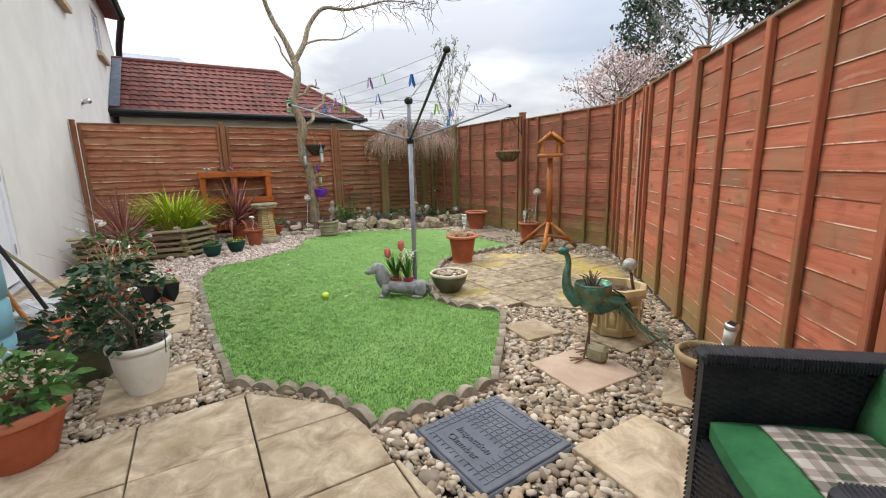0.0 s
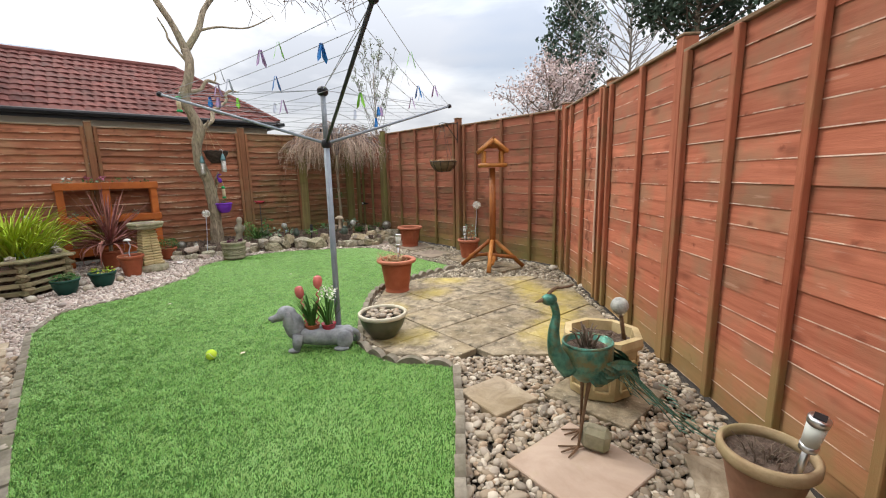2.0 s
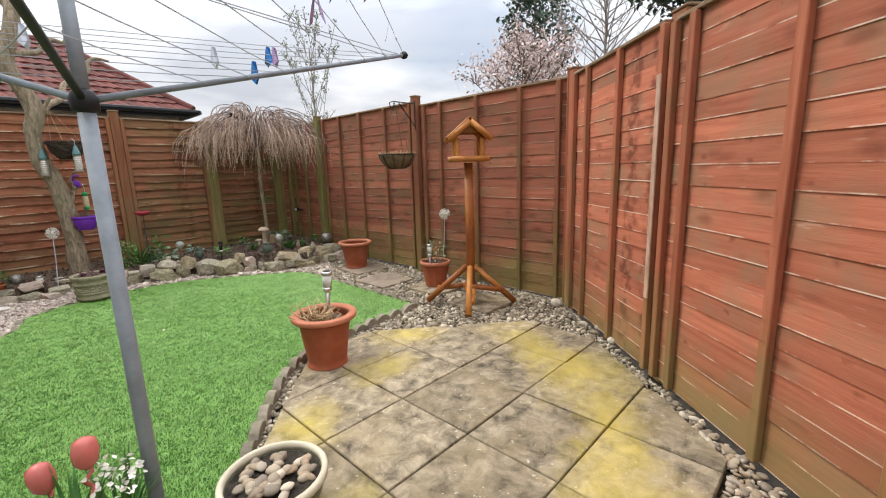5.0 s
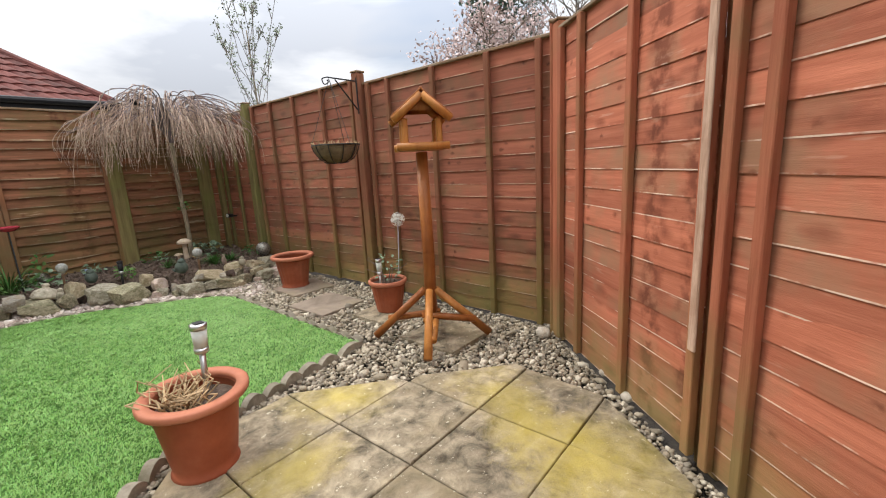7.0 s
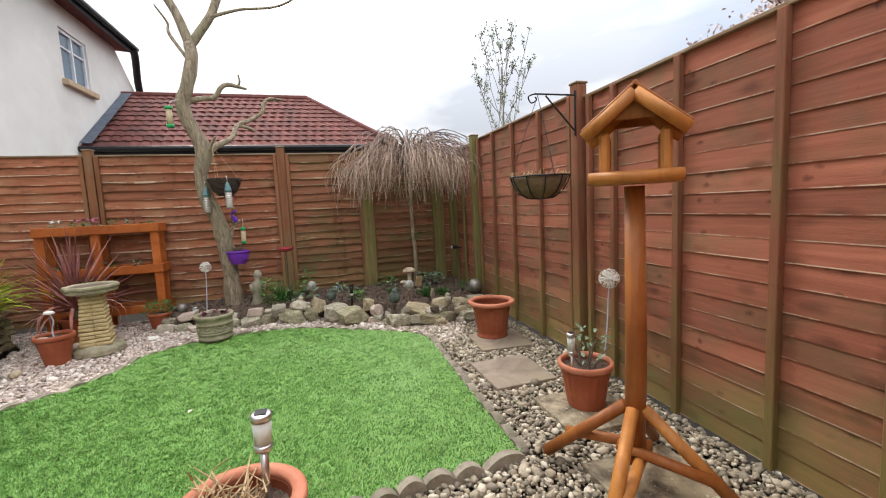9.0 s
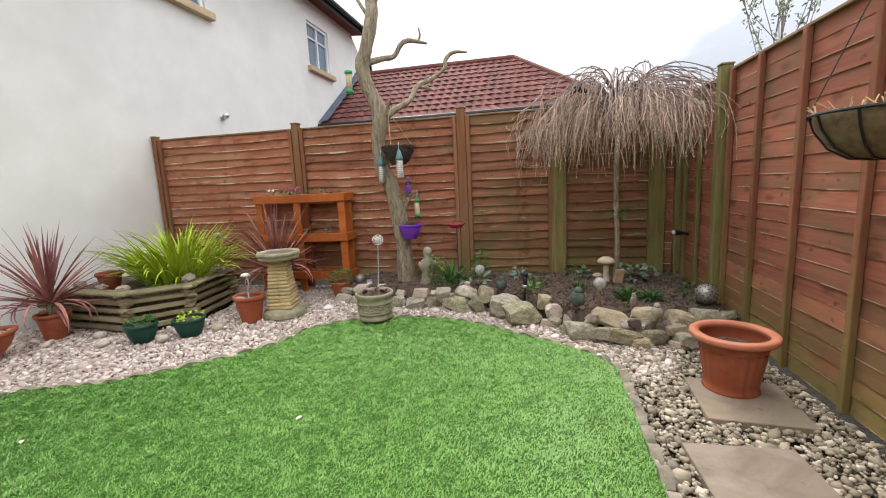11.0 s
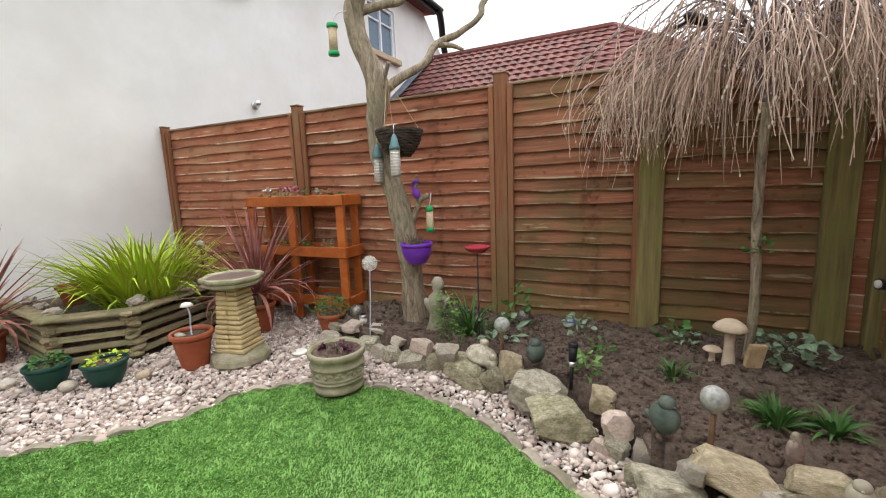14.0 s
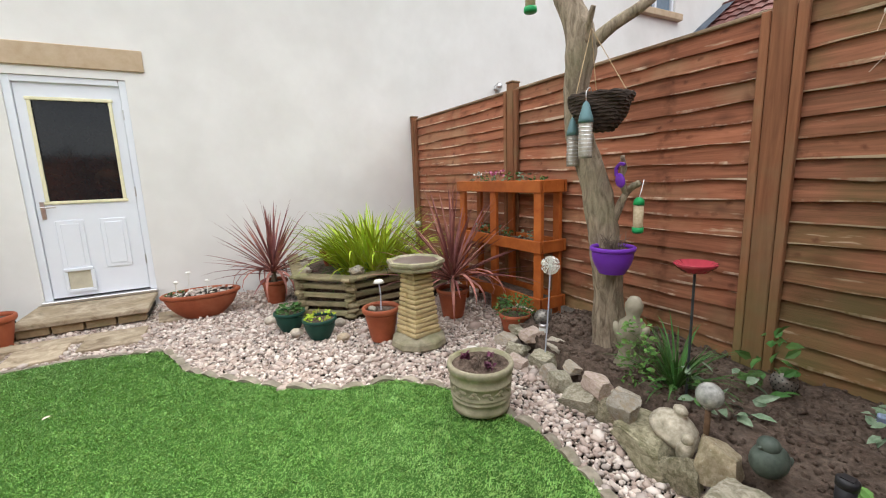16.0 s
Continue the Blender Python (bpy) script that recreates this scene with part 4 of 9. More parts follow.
# slanting red fence: posts at these stations
R_POSTS = [(-3.30, 1.88), (-1.42, 1.88), (0.47, 1.93), (1.69, 1.95), (2.98, 1.96)]
R_BATTENS = [(0.06, 0.48, 0.93, 1.38, 1.76), (0.06, 0.48, 0.91, 1.36, 1.78), (0.455, 1.02, 1.16), (0.035, 0.49, 0.955, 1.195)]
for (s0, t0), (s1, t1), bt in zip(R_POSTS, R_POSTS[1:], R_BATTENS):
    fence_run("fence_panel", "red-stained overlap timber fence panel with vertical battens, algae at its foot", r_at(s1 - 0.045), r_at(s0 + 0.045), 0.02, min(t0, t1) - 0.045, 0.099,
              M["red_board"], M["red_post"], [s1 - s0 - 0.09 - q + 0.03 for q in bt], thick=0.011)
for s, t in R_POSTS:
    fence_post(*r_at(s, -0.053 if s == 1.69 else -0.01), t, RANG, M["red_post"], w=0.12 if s == 1.69 else 0.085)
# split pale timber strip on the post where the paint has gone
bm = bm_new()
box(bm, (0, 0, 0), (0.036, 0.012, 1.20), bevel=0.004)
strip = obj("batten_repair", bm, M["bare_timber"])
strip.matrix_world = pose(*r_at(1.722, 0.053), 1.06, 0, 0, RANG)
tagged(strip, "bare weathered timber strip fixed beside a fence post", "batten", kind="structure")

# far red fence along the bottom of the garden (x = 5.2)
BX = 5.23
for (y0, t0), (y1, t1), bt, tp in (((3.55, 1.9), (5.42, 2.0), (0.10, 0.50, 1.02, 1.54, 1.80), 1.915), ((5.51, 2.0), (7.56, 2.0), (0.08, 0.55, 1.08, 1.56, 1.98), 1.965),
                                   ((7.65, 2.0), (8.62, 2.0), (0.08, 0.44, 0.80), 1.95)):
    x0, x1 = BX - 0.06 if y0 < 4 else BX, BX
    fence_run("fence_panel", "red-brown overlap timber fence panel with battens, green algae low down", (x1, y1), (x0, y0), 0.02, tp, 0.099, M["dull_red_board"], M["moss_post"] if y0 > 7 else M["dull_red_post"], [y1 - y0 - q for q in bt], thick=0.013)
fence_post(5.13, 3.52, 1.97, 20, M["red_post"])
fence_post(5.19, 5.465, 2.02, 0, M["dull_red_post"])
fence_post(5.19, 7.605, 2.02, 0, M["moss_post"], label="mossy green wooden fence post")
fence_post(5.20, 8.64, 2.0, 0, M["moss_post"], label="dark mossy corner fence post")

# brown waney-edge fence (y = 8.6)
LX = [(-1.20, 8.585), (0.86, 8.625), (2.92, 8.665), (3.97, 8.68), (5.0, 8.69)]
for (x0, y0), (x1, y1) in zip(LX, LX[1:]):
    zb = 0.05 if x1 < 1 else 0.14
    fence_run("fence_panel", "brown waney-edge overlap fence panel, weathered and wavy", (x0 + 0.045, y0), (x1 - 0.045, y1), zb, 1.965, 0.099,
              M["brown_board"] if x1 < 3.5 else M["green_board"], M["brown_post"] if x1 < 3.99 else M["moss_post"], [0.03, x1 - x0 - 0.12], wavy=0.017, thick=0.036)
fence_run("fence_panel", "narrow dark brown fence filler strip in the corner", (5.07, 8.69), (5.22, 8.69), 0.14, 1.95, 0.112, M["brown_board"], M["brown_post"], [], thick=0.02)
for i, (x, y) in enumerate(LX):
    w = (0.06, 0.085, 0.10, 0.13, 0.14)[i]
    fence_post(x, y - 0.03, (2.01, 2.03, 2.05, 1.98, 1.98)[i], 1, M["brown_post"] if i < 3 else M["moss_post"], w=w, label="brown stained fence post" if i < 3 else "broad mossy fence post")

# ---- house: rendered side wall with door and two upper windows ----


def wall_with_holes(name, label, y0, y1, z0, z1, holes, x_face, thick, material):
    """A wall facing +x with rectangular openings cut right through."""
    bm = bm_new()
    ys = sorted({y0, y1, *[h[0] for h in holes], *[h[1] for h in holes]})
    zs = sorted({z0, z1, *[h[2] for h in holes], *[h[3] for h in holes]})
    solid = lambda i, j: 0 <= i < len(ys) - 1 and 0 <= j < len(zs) - 1 and not any(
        h[0] <= (ys[i] + ys[i + 1]) / 2 <= h[1] and h[2] <= (zs[j] + zs[j + 1]) / 2 <= h[3] for h in holes)
    xa, xb = x_face, x_face - thick
    q = lambda *p: bm.faces.new([bm.verts.new(v) for v in p])
    for i in range(len(ys) - 1):
        for j in range(len(zs) - 1):
            if not solid(i, j):
                continue
            a, b, c, d = ys[i], ys[i + 1], zs[j], zs[j + 1]
            q((xa, a, c), (xa, b, c), (xa, b, d), (xa, a, d))
            q((xb, a, c), (xb, a, d), (xb, b, d), (xb, b, c))
            if not solid(i - 1, j):
                q((xa, a, c), (xa, a, d), (xb, a, d), (xb, a, c))
            if not solid(i + 1, j):
                q((xa, b, c), (xb, b, c), (xb, b, d), (xa, b, d))
            if not solid(i, j - 1):
                q((xa, a, c), (xb, a, c), (xb, b, c), (xa, b, c))
            if not solid(i, j + 1):
                q((xa, a, d), (xa, b, d), (xb, b, d), (xb, a, d))
    bmesh.ops.remove_doubles(bm, verts=bm.verts, dist=0.0005)
    return tagged(obj(name, bm, material), label, "wall", kind="structure")


WINS = [(12.95, 13.95, 4.02, 5.02), (8.55, 9.85, 4.05, 5.10)]
DOOR = (4.57, 5.48, 0.14, 2.27)
HOUSE_END, EAVES = 15.35, 5.47
wall_with_holes("wall_house", "smooth cream-white rendered house wall with faint stains", -6.0, HOUSE_END, -0.05, EAVES, WINS + [DOOR], WALL_X, 0.28, M["render_wall"])
bm = bm_new()
box(bm, (-4.6, HOUSE_END - 0.13, EAVES / 2), (6.1, 0.26, EAVES), bevel=0.01)
tagged(obj("wall_house_end", bm, M["render_wall"]), "cream-white rendered end wall of the house", "wall", kind="structure")
# unseen black sheet added to stand in for the unlit interior
bm = bm_new()
box(bm, (WALL_X - 0.6, 4.6, 1.3), (0.05, 21.0, 2.9))
tagged(obj("wall_inner", bm, M["black"]), "added black backing sheet that keeps the door opening dark", "wall", kind="structure")

bm = bm_new()
va = [bm.verts.new((WALL_X - 0.002, y, z)) for y, z in ((HOUSE_END - 0.01, -0.05), (16.35, -0.05), (16.35, 4.66), (HOUSE_END - 0.01, EAVES))]
vb = [bm.verts.new((WALL_X - 0.28, v.co.y, v.co.z)) for v in va]
bm.faces.new(va)
bm.faces.new(vb[::-1])
for i in range(4):
    bm.faces.new((va[i], vb[i], vb[(i + 1) % 4], va[(i + 1) % 4]))
tagged(obj("wall_house_corner", bm, M["render_wall"]), "cream-white rendered wall under the sloping verge", "wall", kind="structure")

house_roof = thing("house_roof", "dark tiled house roof with black gutter and bargeboard", "roof", 0, 0, 0, 0, kind="structure")
bm = bm_new()
prof = [(WALL_X + 0.32, EAVES - 0.02), (WALL_X + 0.32, EAVES + 0.10), (-5.0, EAVES + 3.6), (-5.0, EAVES + 3.4), (WALL_X - 0.1, EAVES + 0.02)]
va = [bm.verts.new((x, -6.2, z)) for x, z in prof]
vb = [bm.verts.new((x, HOUSE_END + 0.25, z)) for x, z in prof]
for i in range(5):
    bm.faces.new((va[i], va[(i + 1) % 5], vb[(i + 1) % 5], vb[i]))
bm.faces.new(va[::-1])
bm.faces.new(vb)
bmesh.ops.recalc_face_normals(bm, faces=bm.faces)
part("slope", bm, M["roof_tile"], house_roof)
bm = bm_new()
box(bm, (WALL_X + 0.33, 4.6, EAVES + 0.02), (0.03, 21.6, 0.20), bevel=0.005)
part("fascia", bm, M["black"], house_roof, "black fascia board")
bm = bm_new()
tube(bm, [(WALL_X + 0.40, -6.2, EAVES + 0.06), (WALL_X + 0.40, HOUSE_END + 0.25, EAVES + 0.06)], 0.060, 10)
part("gutter", bm, M["black"], house_roof, "black half-round gutter")
bm = bm_new()
tube(bm, spline([(WALL_X + 0.38, HOUSE_END + 0.1, EAVES + 0.05), (WALL_X + 0.30, HOUSE_END + 0.4, EAVES - 0.14), (WALL_X + 0.16, 16.15, 4.90), (WALL_X + 0.10, 16.42, 4.55), (WALL_X + 0.10, 16.5, 4.2)]), 0.085, 10)
part("verge_board", bm, M["black"], house_roof, "black sloping verge board", smooth=True)


def window_unit(name, y0, y1, z0, z1):
    w = thing(name, "white plastic casement window with a sandstone sill", "window", WALL_X, (y0 + y1) / 2, z0, 0, "upper windows", "structure")
    W, H = y1 - y0, z1 - z0
    bm = bm_new()
    for c, s in (((-0.07, -W / 2 + 0.03, H / 2), (0.07, 0.06, H)), ((-0.07, W / 2 - 0.03, H / 2), (0.07, 0.06, H)), ((-0.07, 0, 0.03), (0.07, W - 0.12, 0.06)), ((-0.07, 0, H - 0.03), (0.07, W - 0.12, 0.06)),
                 ((-0.065, 0, H / 2), (0.06, 0.05, H - 0.12)), ((-0.065, -W / 4, H * 0.66), (0.05, W / 2 - 0.09, 0.04)), ((-0.065, W / 4, H * 0.66), (0.05, W / 2 - 0.09, 0.04))):
        box(bm, c, s, bevel=0.006)
    part("window_frame", bm, M["upvc"], w)
    for s in (-1, 1):
        bm = bm_new()
        box(bm, (-0.085, s * W / 4, H / 2), (0.012, W / 2 - 0.07, H - 0.1))
        part("pane", bm, M["glass_sky"], w)
    bm = bm_new()
    box(bm, (0.03, 0, -0.06), (0.14, W + 0.20, 0.115), bevel=0.01)
    part("window_sill", bm, M["stone_trim"], w, "sandstone sill")


window_unit("window_1", *WINS[0])
window_unit("window_2", *WINS[1])

door = thing("door_1", "white panelled back door with a cream-beaded dark glass pane and a cat flap", "door", WALL_X, (DOOR[0] + DOOR[1]) / 2, DOOR[2], 0, kind="structure")
W, H = DOOR[1] - DOOR[0], DOOR[3] - DOOR[2]
bm = bm_new()
for c, s in (((-0.06, -W / 2 + 0.03, H / 2), (0.09, 0.06, H)), ((-0.06, W / 2 - 0.03, H / 2), (0.09, 0.06, H)), ((-0.06, 0, H - 0.03), (0.09, W - 0.12, 0.06))):
    box(bm, c, s, bevel=0.005)
part("door_frame", bm, M["upvc"], door)
leaf_w, leaf_h = W - 0.13, H - 0.10
gz0, gz1, gw = 0.97, 1.93, 0.60
bm = bm_new()
for c, s in (((-0.062, 0, (gz0) / 2 + 0.02), (0.045, leaf_w, gz0 - 0.04)), ((-0.062, 0, (gz1 + leaf_h + 0.04) / 2), (0.045, leaf_w, leaf_h + 0.04 - gz1)),
             ((-0.062, -(leaf_w + gw) / 4, (gz0 + gz1) / 2), (0.045, (leaf_w - gw) / 2, gz1 - gz0)), ((-0.062, (leaf_w + gw) / 4, (gz0 + gz1) / 2), (0.045, (leaf_w - gw) / 2, gz1 - gz0))):
    box(bm, c, s)
leaf_ob = part("door_leaf", bm, M["upvc"], door)
bm = bm_new()
box(bm, (-0.058, 0, (gz0 + gz1) / 2), (0.012, gw, gz1 - gz0))
part("pane", bm, M["glass_dark"], leaf_ob, "dark reflective glass")
bm = bm_new()
for c, s in (((-0.034, 0, gz0), (0.018, gw + 0.05, 0.03)), ((-0.034, 0, gz1), (0.018, gw + 0.05, 0.03)), ((-0.034, -gw / 2, (gz0 + gz1) / 2), (0.018, 0.03, gz1 - gz0 - 0.03)), ((-0.034, gw / 2, (gz0 + gz1) / 2), (0.018, 0.03, gz1 - gz0 - 0.03))):
    box(bm, c, s, bevel=0.005)
part("glazing_bead", bm, M["cream"], leaf_ob, "cream glazing bead")
for s in (-1, 1):
    bm = bm_new()
    box(bm, (-0.036, s * 0.17, 0.55), (0.012, 0.22, 0.50), bevel=0.008)
    box(bm, (-0.030, s * 0.17, 0.55), (0.012, 0.15, 0.43), bevel=0.008)
    part("raised_panel", bm, M["upvc"], leaf_ob)
bm = bm_new()
for c, s in (((-0.022, -0.16, 0.10), (0.03, 0.23, 0.03)), ((-0.022, -0.16, 0.31), (0.03, 0.23, 0.03)), ((-0.022, -0.265, 0.205), (0.03, 0.03, 0.18)), ((-0.022, -0.055, 0.205), (0.03, 0.03, 0.18))):
    box(bm, c, s, bevel=0.004)
flap = part("cat_flap", bm, M["upvc"], leaf_ob, "white plastic cat flap")
bm = bm_new()
box(bm, (-0.030, -0.16, 0.205), (0.008, 0.18, 0.18), bevel=0.002)
part("flap_pane", bm, M["cream_glaze"], flap)
bm = bm_new()
box(bm, (-0.036, -leaf_w / 2 + 0.045, 0.90), (0.008, 0.035, 0.17), bevel=0.003)
tube(bm, [(-0.036, -leaf_w / 2 + 0.045, 0.93), (0.012, -leaf_w / 2 + 0.045, 0.93), (0.014, -leaf_w / 2 + 0.155, 0.93)], 0.009, 8)
part("door_handle", bm, M["chrome"], leaf_ob, "chrome lever handle")
for z in (0.3, 1.0, 1.75):
    bm = bm_new()
    tube(bm, [(-0.02, leaf_w / 2 + 0.008, z), (-0.02, leaf_w / 2 + 0.008, z + 0.10)], 0.008, 8)
    part("hinge", bm, M["chrome"], leaf_ob)
bm = bm_new()
box(bm, (-0.02, 0, 0.012), (0.16, W + 0.02, 0.03), bevel=0.005)
part("threshold", bm, M["chrome"], door, "metal threshold")
bm = bm_new()
box(bm, (WALL_X + 0.008, 5.02, 2.45), (0.03, 1.26, 0.20), bevel=0.006)
tagged(obj("lintel", bm, M["stone_trim"]), "plain buff sandstone door lintel", "lintel", kind="structure")

step = thing("door_step", "stone-topped back door step on a low brick course", "step", WALL_X, 5.0, 0, 0, kind="structure")
bm = bm_new()
box(bm, (0.36, 0, 0.112), (0.70, 0.96, 0.045), bevel=0.008)
part("tread", bm, M["slab_buff"], step)
brick_me = bpy.data.meshes.new("brick")
bm = bm_new()
box(bm, (0, 0, 0), (0.10, 0.215, 0.075), bevel=0.006)
bm.to_mesh(brick_me)
bm.free()
for i in range(4):
    o = obj("brick", brick_me, M["clay_rim"], step)
    o.matrix_local = pose(0.62, -0.345 + i * 0.23, 0.05)
bm = bm_new()
box(bm, (0.28, 0, 0.045), (0.55, 0.90, 0.09))
part("core", bm, M["earth"], step)

lamp = thing("wall_lamp", "small round chrome wall lamp on the render", "wall lamp", WALL_X, 9.93, 2.47)
bm = bm_new()
lathe(bm, [(0.055, 0), (0.055, 0.02), (0.04, 0.03)], 20)
o = part("backplate", bm, M["chrome"], lamp, smooth=True)
o.matrix_local = pose(0, 0, 0, 0, 90, 0)
bm = bm_new()
lathe(bm, [(0.035, 0), (0.045, 0.02), (0.045, 0.10), (0.038, 0.12)], 20)
o = part("lamp_body", bm, M["chrome"], lamp, smooth=True)
o.matrix_local = pose(0.03, 0, 0, 0, 80, -25)

# ---- garage beyond the fence ----
garage = thing("garage", "low neighbouring garage with a hipped red pantile roof", "garage", 0, 0, 0, kind="structure")
GX0, GX1, GY0, GY1, GE, GR = WALL_X, 5.15, 13.3, 17.7, 2.76, 4.36
bm = bm_new()
box(bm, ((GX0 + GX1) / 2, (GY0 + GY1) / 2, GE / 2 - 0.05), (GX1 - GX0 - 0.3, GY1 - GY0 - 0.4, GE - 0.1))
part("wall", bm, M["garage_wall"], garage)
bm = bm_new()
rp = [(GX0, GY0, GE), (GX1, GY0, GE), (GX1, GY1, GE), (GX0, GY1, GE), (GX0, 15.5, GR), (3.2, 15.5, GR)]
vs = [bm.verts.new((x, y, z - 0.04)) for x, y, z in rp]
for f in ((0, 1, 5, 4), (1, 2, 5), (2, 3, 4, 5), (0, 4, 3), (3, 2, 1, 0)):
    bm.faces.new([vs[i] for i in f])
part("roof", bm, M["roof_tile"], garage)


def tile_slope(bm, a, b, c, d, rows, wave=0.20, amp=0.022):
    """Courses of wavy tiles between the eave a-b and the top c-d (above a and b)."""
    a, b, c, d = (Vector(p) for p in (a, b, c, d))
    nrm = (b - a).cross(c - a).normalized()
    for r in range(rows):
        t0, t1 = r / rows, min(1, (r + 1.25) / rows)
        l0, r0, l1, r1 = a.lerp(c, t0), b.lerp(d, t0), a.lerp(c, t1), b.lerp(d, t1)
        width = (r0 - l0).length
        nt = max(1, int(width / wave))
        for k in range(nt):
            vl, vh, vb = [], [], []
            for i in range(7):
                u = (k + i / 6) / nt
                h = amp * (math.sin(i / 6 * math.pi) if i <= 4 else math.sin(4 / 6 * math.pi) * (6 - i) / 2) + 0.002 * R.random()
                u1 = u
                vl.append(bm.verts.new(l0.lerp(r0, u) + nrm * (0.045 + h)))
                vh.append(bm.verts.new(l1.lerp(r1, u1) + nrm * (0.012 + h)))
                vb.append(bm.verts.new(l0.lerp(r0, u) + nrm * (0.010 + h)))
            for i in range(6):
                bm.faces.new((vl[i], vl[i + 1], vh[i + 1], vh[i]))
                bm.faces.new((vb[i], vb[i + 1], vl[i + 1], vl[i]))


bm = bm_new()
tile_slope(bm, (GX0, GY0 - 0.12, GE - 0.05), (GX1 + 0.1, GY0 - 0.12, GE - 0.05), (GX0, 15.5, GR), (3.2, 15.5, GR), 11)
tile_slope(bm, (GX1 + 0.12, GY0, GE - 0.05), (GX1 + 0.12, GY1, GE - 0.05), (3.2, 15.5, GR), (3.21, 15.52, GR), 11)
tiles = part("roof_tiles", bm, M["roof_tile"], garage, "courses of wavy red clay tiles")
tiles["kind"] = "stuff"
bm = bm_new()
tube(bm, [(GX0, 15.5, GR + 0.02), (3.2, 15.5, GR + 0.02)], 0.09, 8)
part("ridge", bm, M["roof_tile"], garage)
bm = bm_new()
tube(bm, [(3.2, 15.5, GR + 0.02), (GX1 + 0.1, GY0 - 0.1, GE + 0.02)], 0.08, 8)
part("hip", bm, M["roof_tile"], garage)
bm = bm_new()
tube(bm, [(GX0, GY0 - 0.18, GE - 0.06), (GX1 + 0.15, GY0 - 0.18, GE - 0.06)], 0.06, 8)
part("gutter", bm, M["black"], garage, "black gutter")
bm = bm_new()
tube(bm, [(GX1 + 0.2, GY0 - 0.15, GE - 0.06), (GX1 + 0.2, GY1, GE - 0.06)], 0.06, 8)
part("gutter", bm, M["black"], garage, "black gutter")
bm = bm_new()
box(bm, ((GX0 + GX1) / 2, GY0 - 0.06, GE - 0.10), (GX1 - GX0, 0.04, 0.16))
part("fascia", bm, M["black"], garage)
bm = bm_new()
v = [bm.verts.new(p) for p in ((GX0 + 0.02, GY0 - 0.2, GE + 0.06), (GX0 + 0.24, GY0 - 0.2, GE + 0.06), (GX0 + 0.24, 15.5, GR + 0.10), (GX0 + 0.02, 15.5, GR + 0.10))]
f = bm.faces.new(v)
bmesh.ops.solidify(bm, geom=[f], thickness=0.02)
part("flashing", bm, M["lead"], garage, "grey lead flashing against the house")

# distant roof behind the house corner
far_house = thing("distant_house", "grey slate roof of a distant house", "house", 2.0, 34, 0, kind="structure")
bm = bm_new()
box(bm, (-3, 0, 3), (8, 6, 6))
part("wall", bm, M["garage_wall"], far_house)
bm = bm_new()
vs = [bm.verts.new(p) for p in ((-7.3, -3.4, 6), (1.3, -3.4, 6), (1.3, 3.4, 6), (-7.3, 3.4, 6), (-4.5, 0, 8.6), (-1.5, 0, 8.6))]
for f in ((0, 1, 5, 4), (1, 2, 5), (2, 3, 4, 5), (3, 0, 4), (3, 2, 1, 0)):
    bm.faces.new([vs[i] for i in f])
part("roof", bm, M["lead"], far_house)

# ---- soil bed ----
bm = bm_new()
nx, ny = 74, 46
xs, ys = np.linspace(1.6, 5.2, nx), np.linspace(6.7, 8.68, ny)
gx, gy = np.meshgrid(xs, ys)
ok = inside(gx.ravel(), gy.ravel(), BED).reshape(gx.shape)
grid = {}
for j in range(ny):
    for i in range(nx):
        if ok[j, i]:
            p = Vector((xs[i], ys[j], 0))
            z = 0.165 + 0.045 * noise.noise(p * 2.2) + 0.028 * noise.noise(p * 9.0) + 0.018 * noise.noise(p * 24.0)
            grid[i, j] = bm.verts.new((xs[i], ys[j], z))
for (i, j) in list(grid):
    q = [(i, j), (i + 1, j), (i + 1, j + 1), (i, j + 1)]
    if all(k in grid for k in q):
        bm.faces.new([grid[k] for k in q])
bd = [e for e in bm.edges if e.is_boundary]
ex = bmesh.ops.extrude_edge_only(bm, edges=bd)
for v in ex["geom"]:
    if isinstance(v, bmesh.types.BMVert):
        v.co.z = -0.04
bmesh.ops.recalc_face_normals(bm, faces=bm.faces)
for f in bm.faces:
    f.smooth = True
tagged(obj("soil_bed", bm, M["soil"]), "raised bed of dark bare crumbly soil", "soil bed", kind="structure")

# ---- pots and planting ----


def soil_disc(bm, r, z, rough=0.012, c=(0, 0)):
    n, k = 5, 20
    rings = [[bm.verts.new((c[0], c[1], z + 0.008))]]
    for i in range(1, n + 1):
        q = r * i / n
        rings.append([bm.verts.new((c[0] + q * math.cos(2 * math.pi * j / k), c[1] + q * math.sin(2 * math.pi * j / k), z + R.uniform(-rough, rough) * (i < n))) for j in range(k)])
    for j in range(k):
        bm.faces.new((rings[0][0], rings[1][j], rings[1][(j + 1) % k]))
    for a, b in zip(rings[1:], rings[2:]):
        for j in range(k):
            bm.faces.new((a[j], b[j], b[(j + 1) % k], a[(j + 1) % k]))


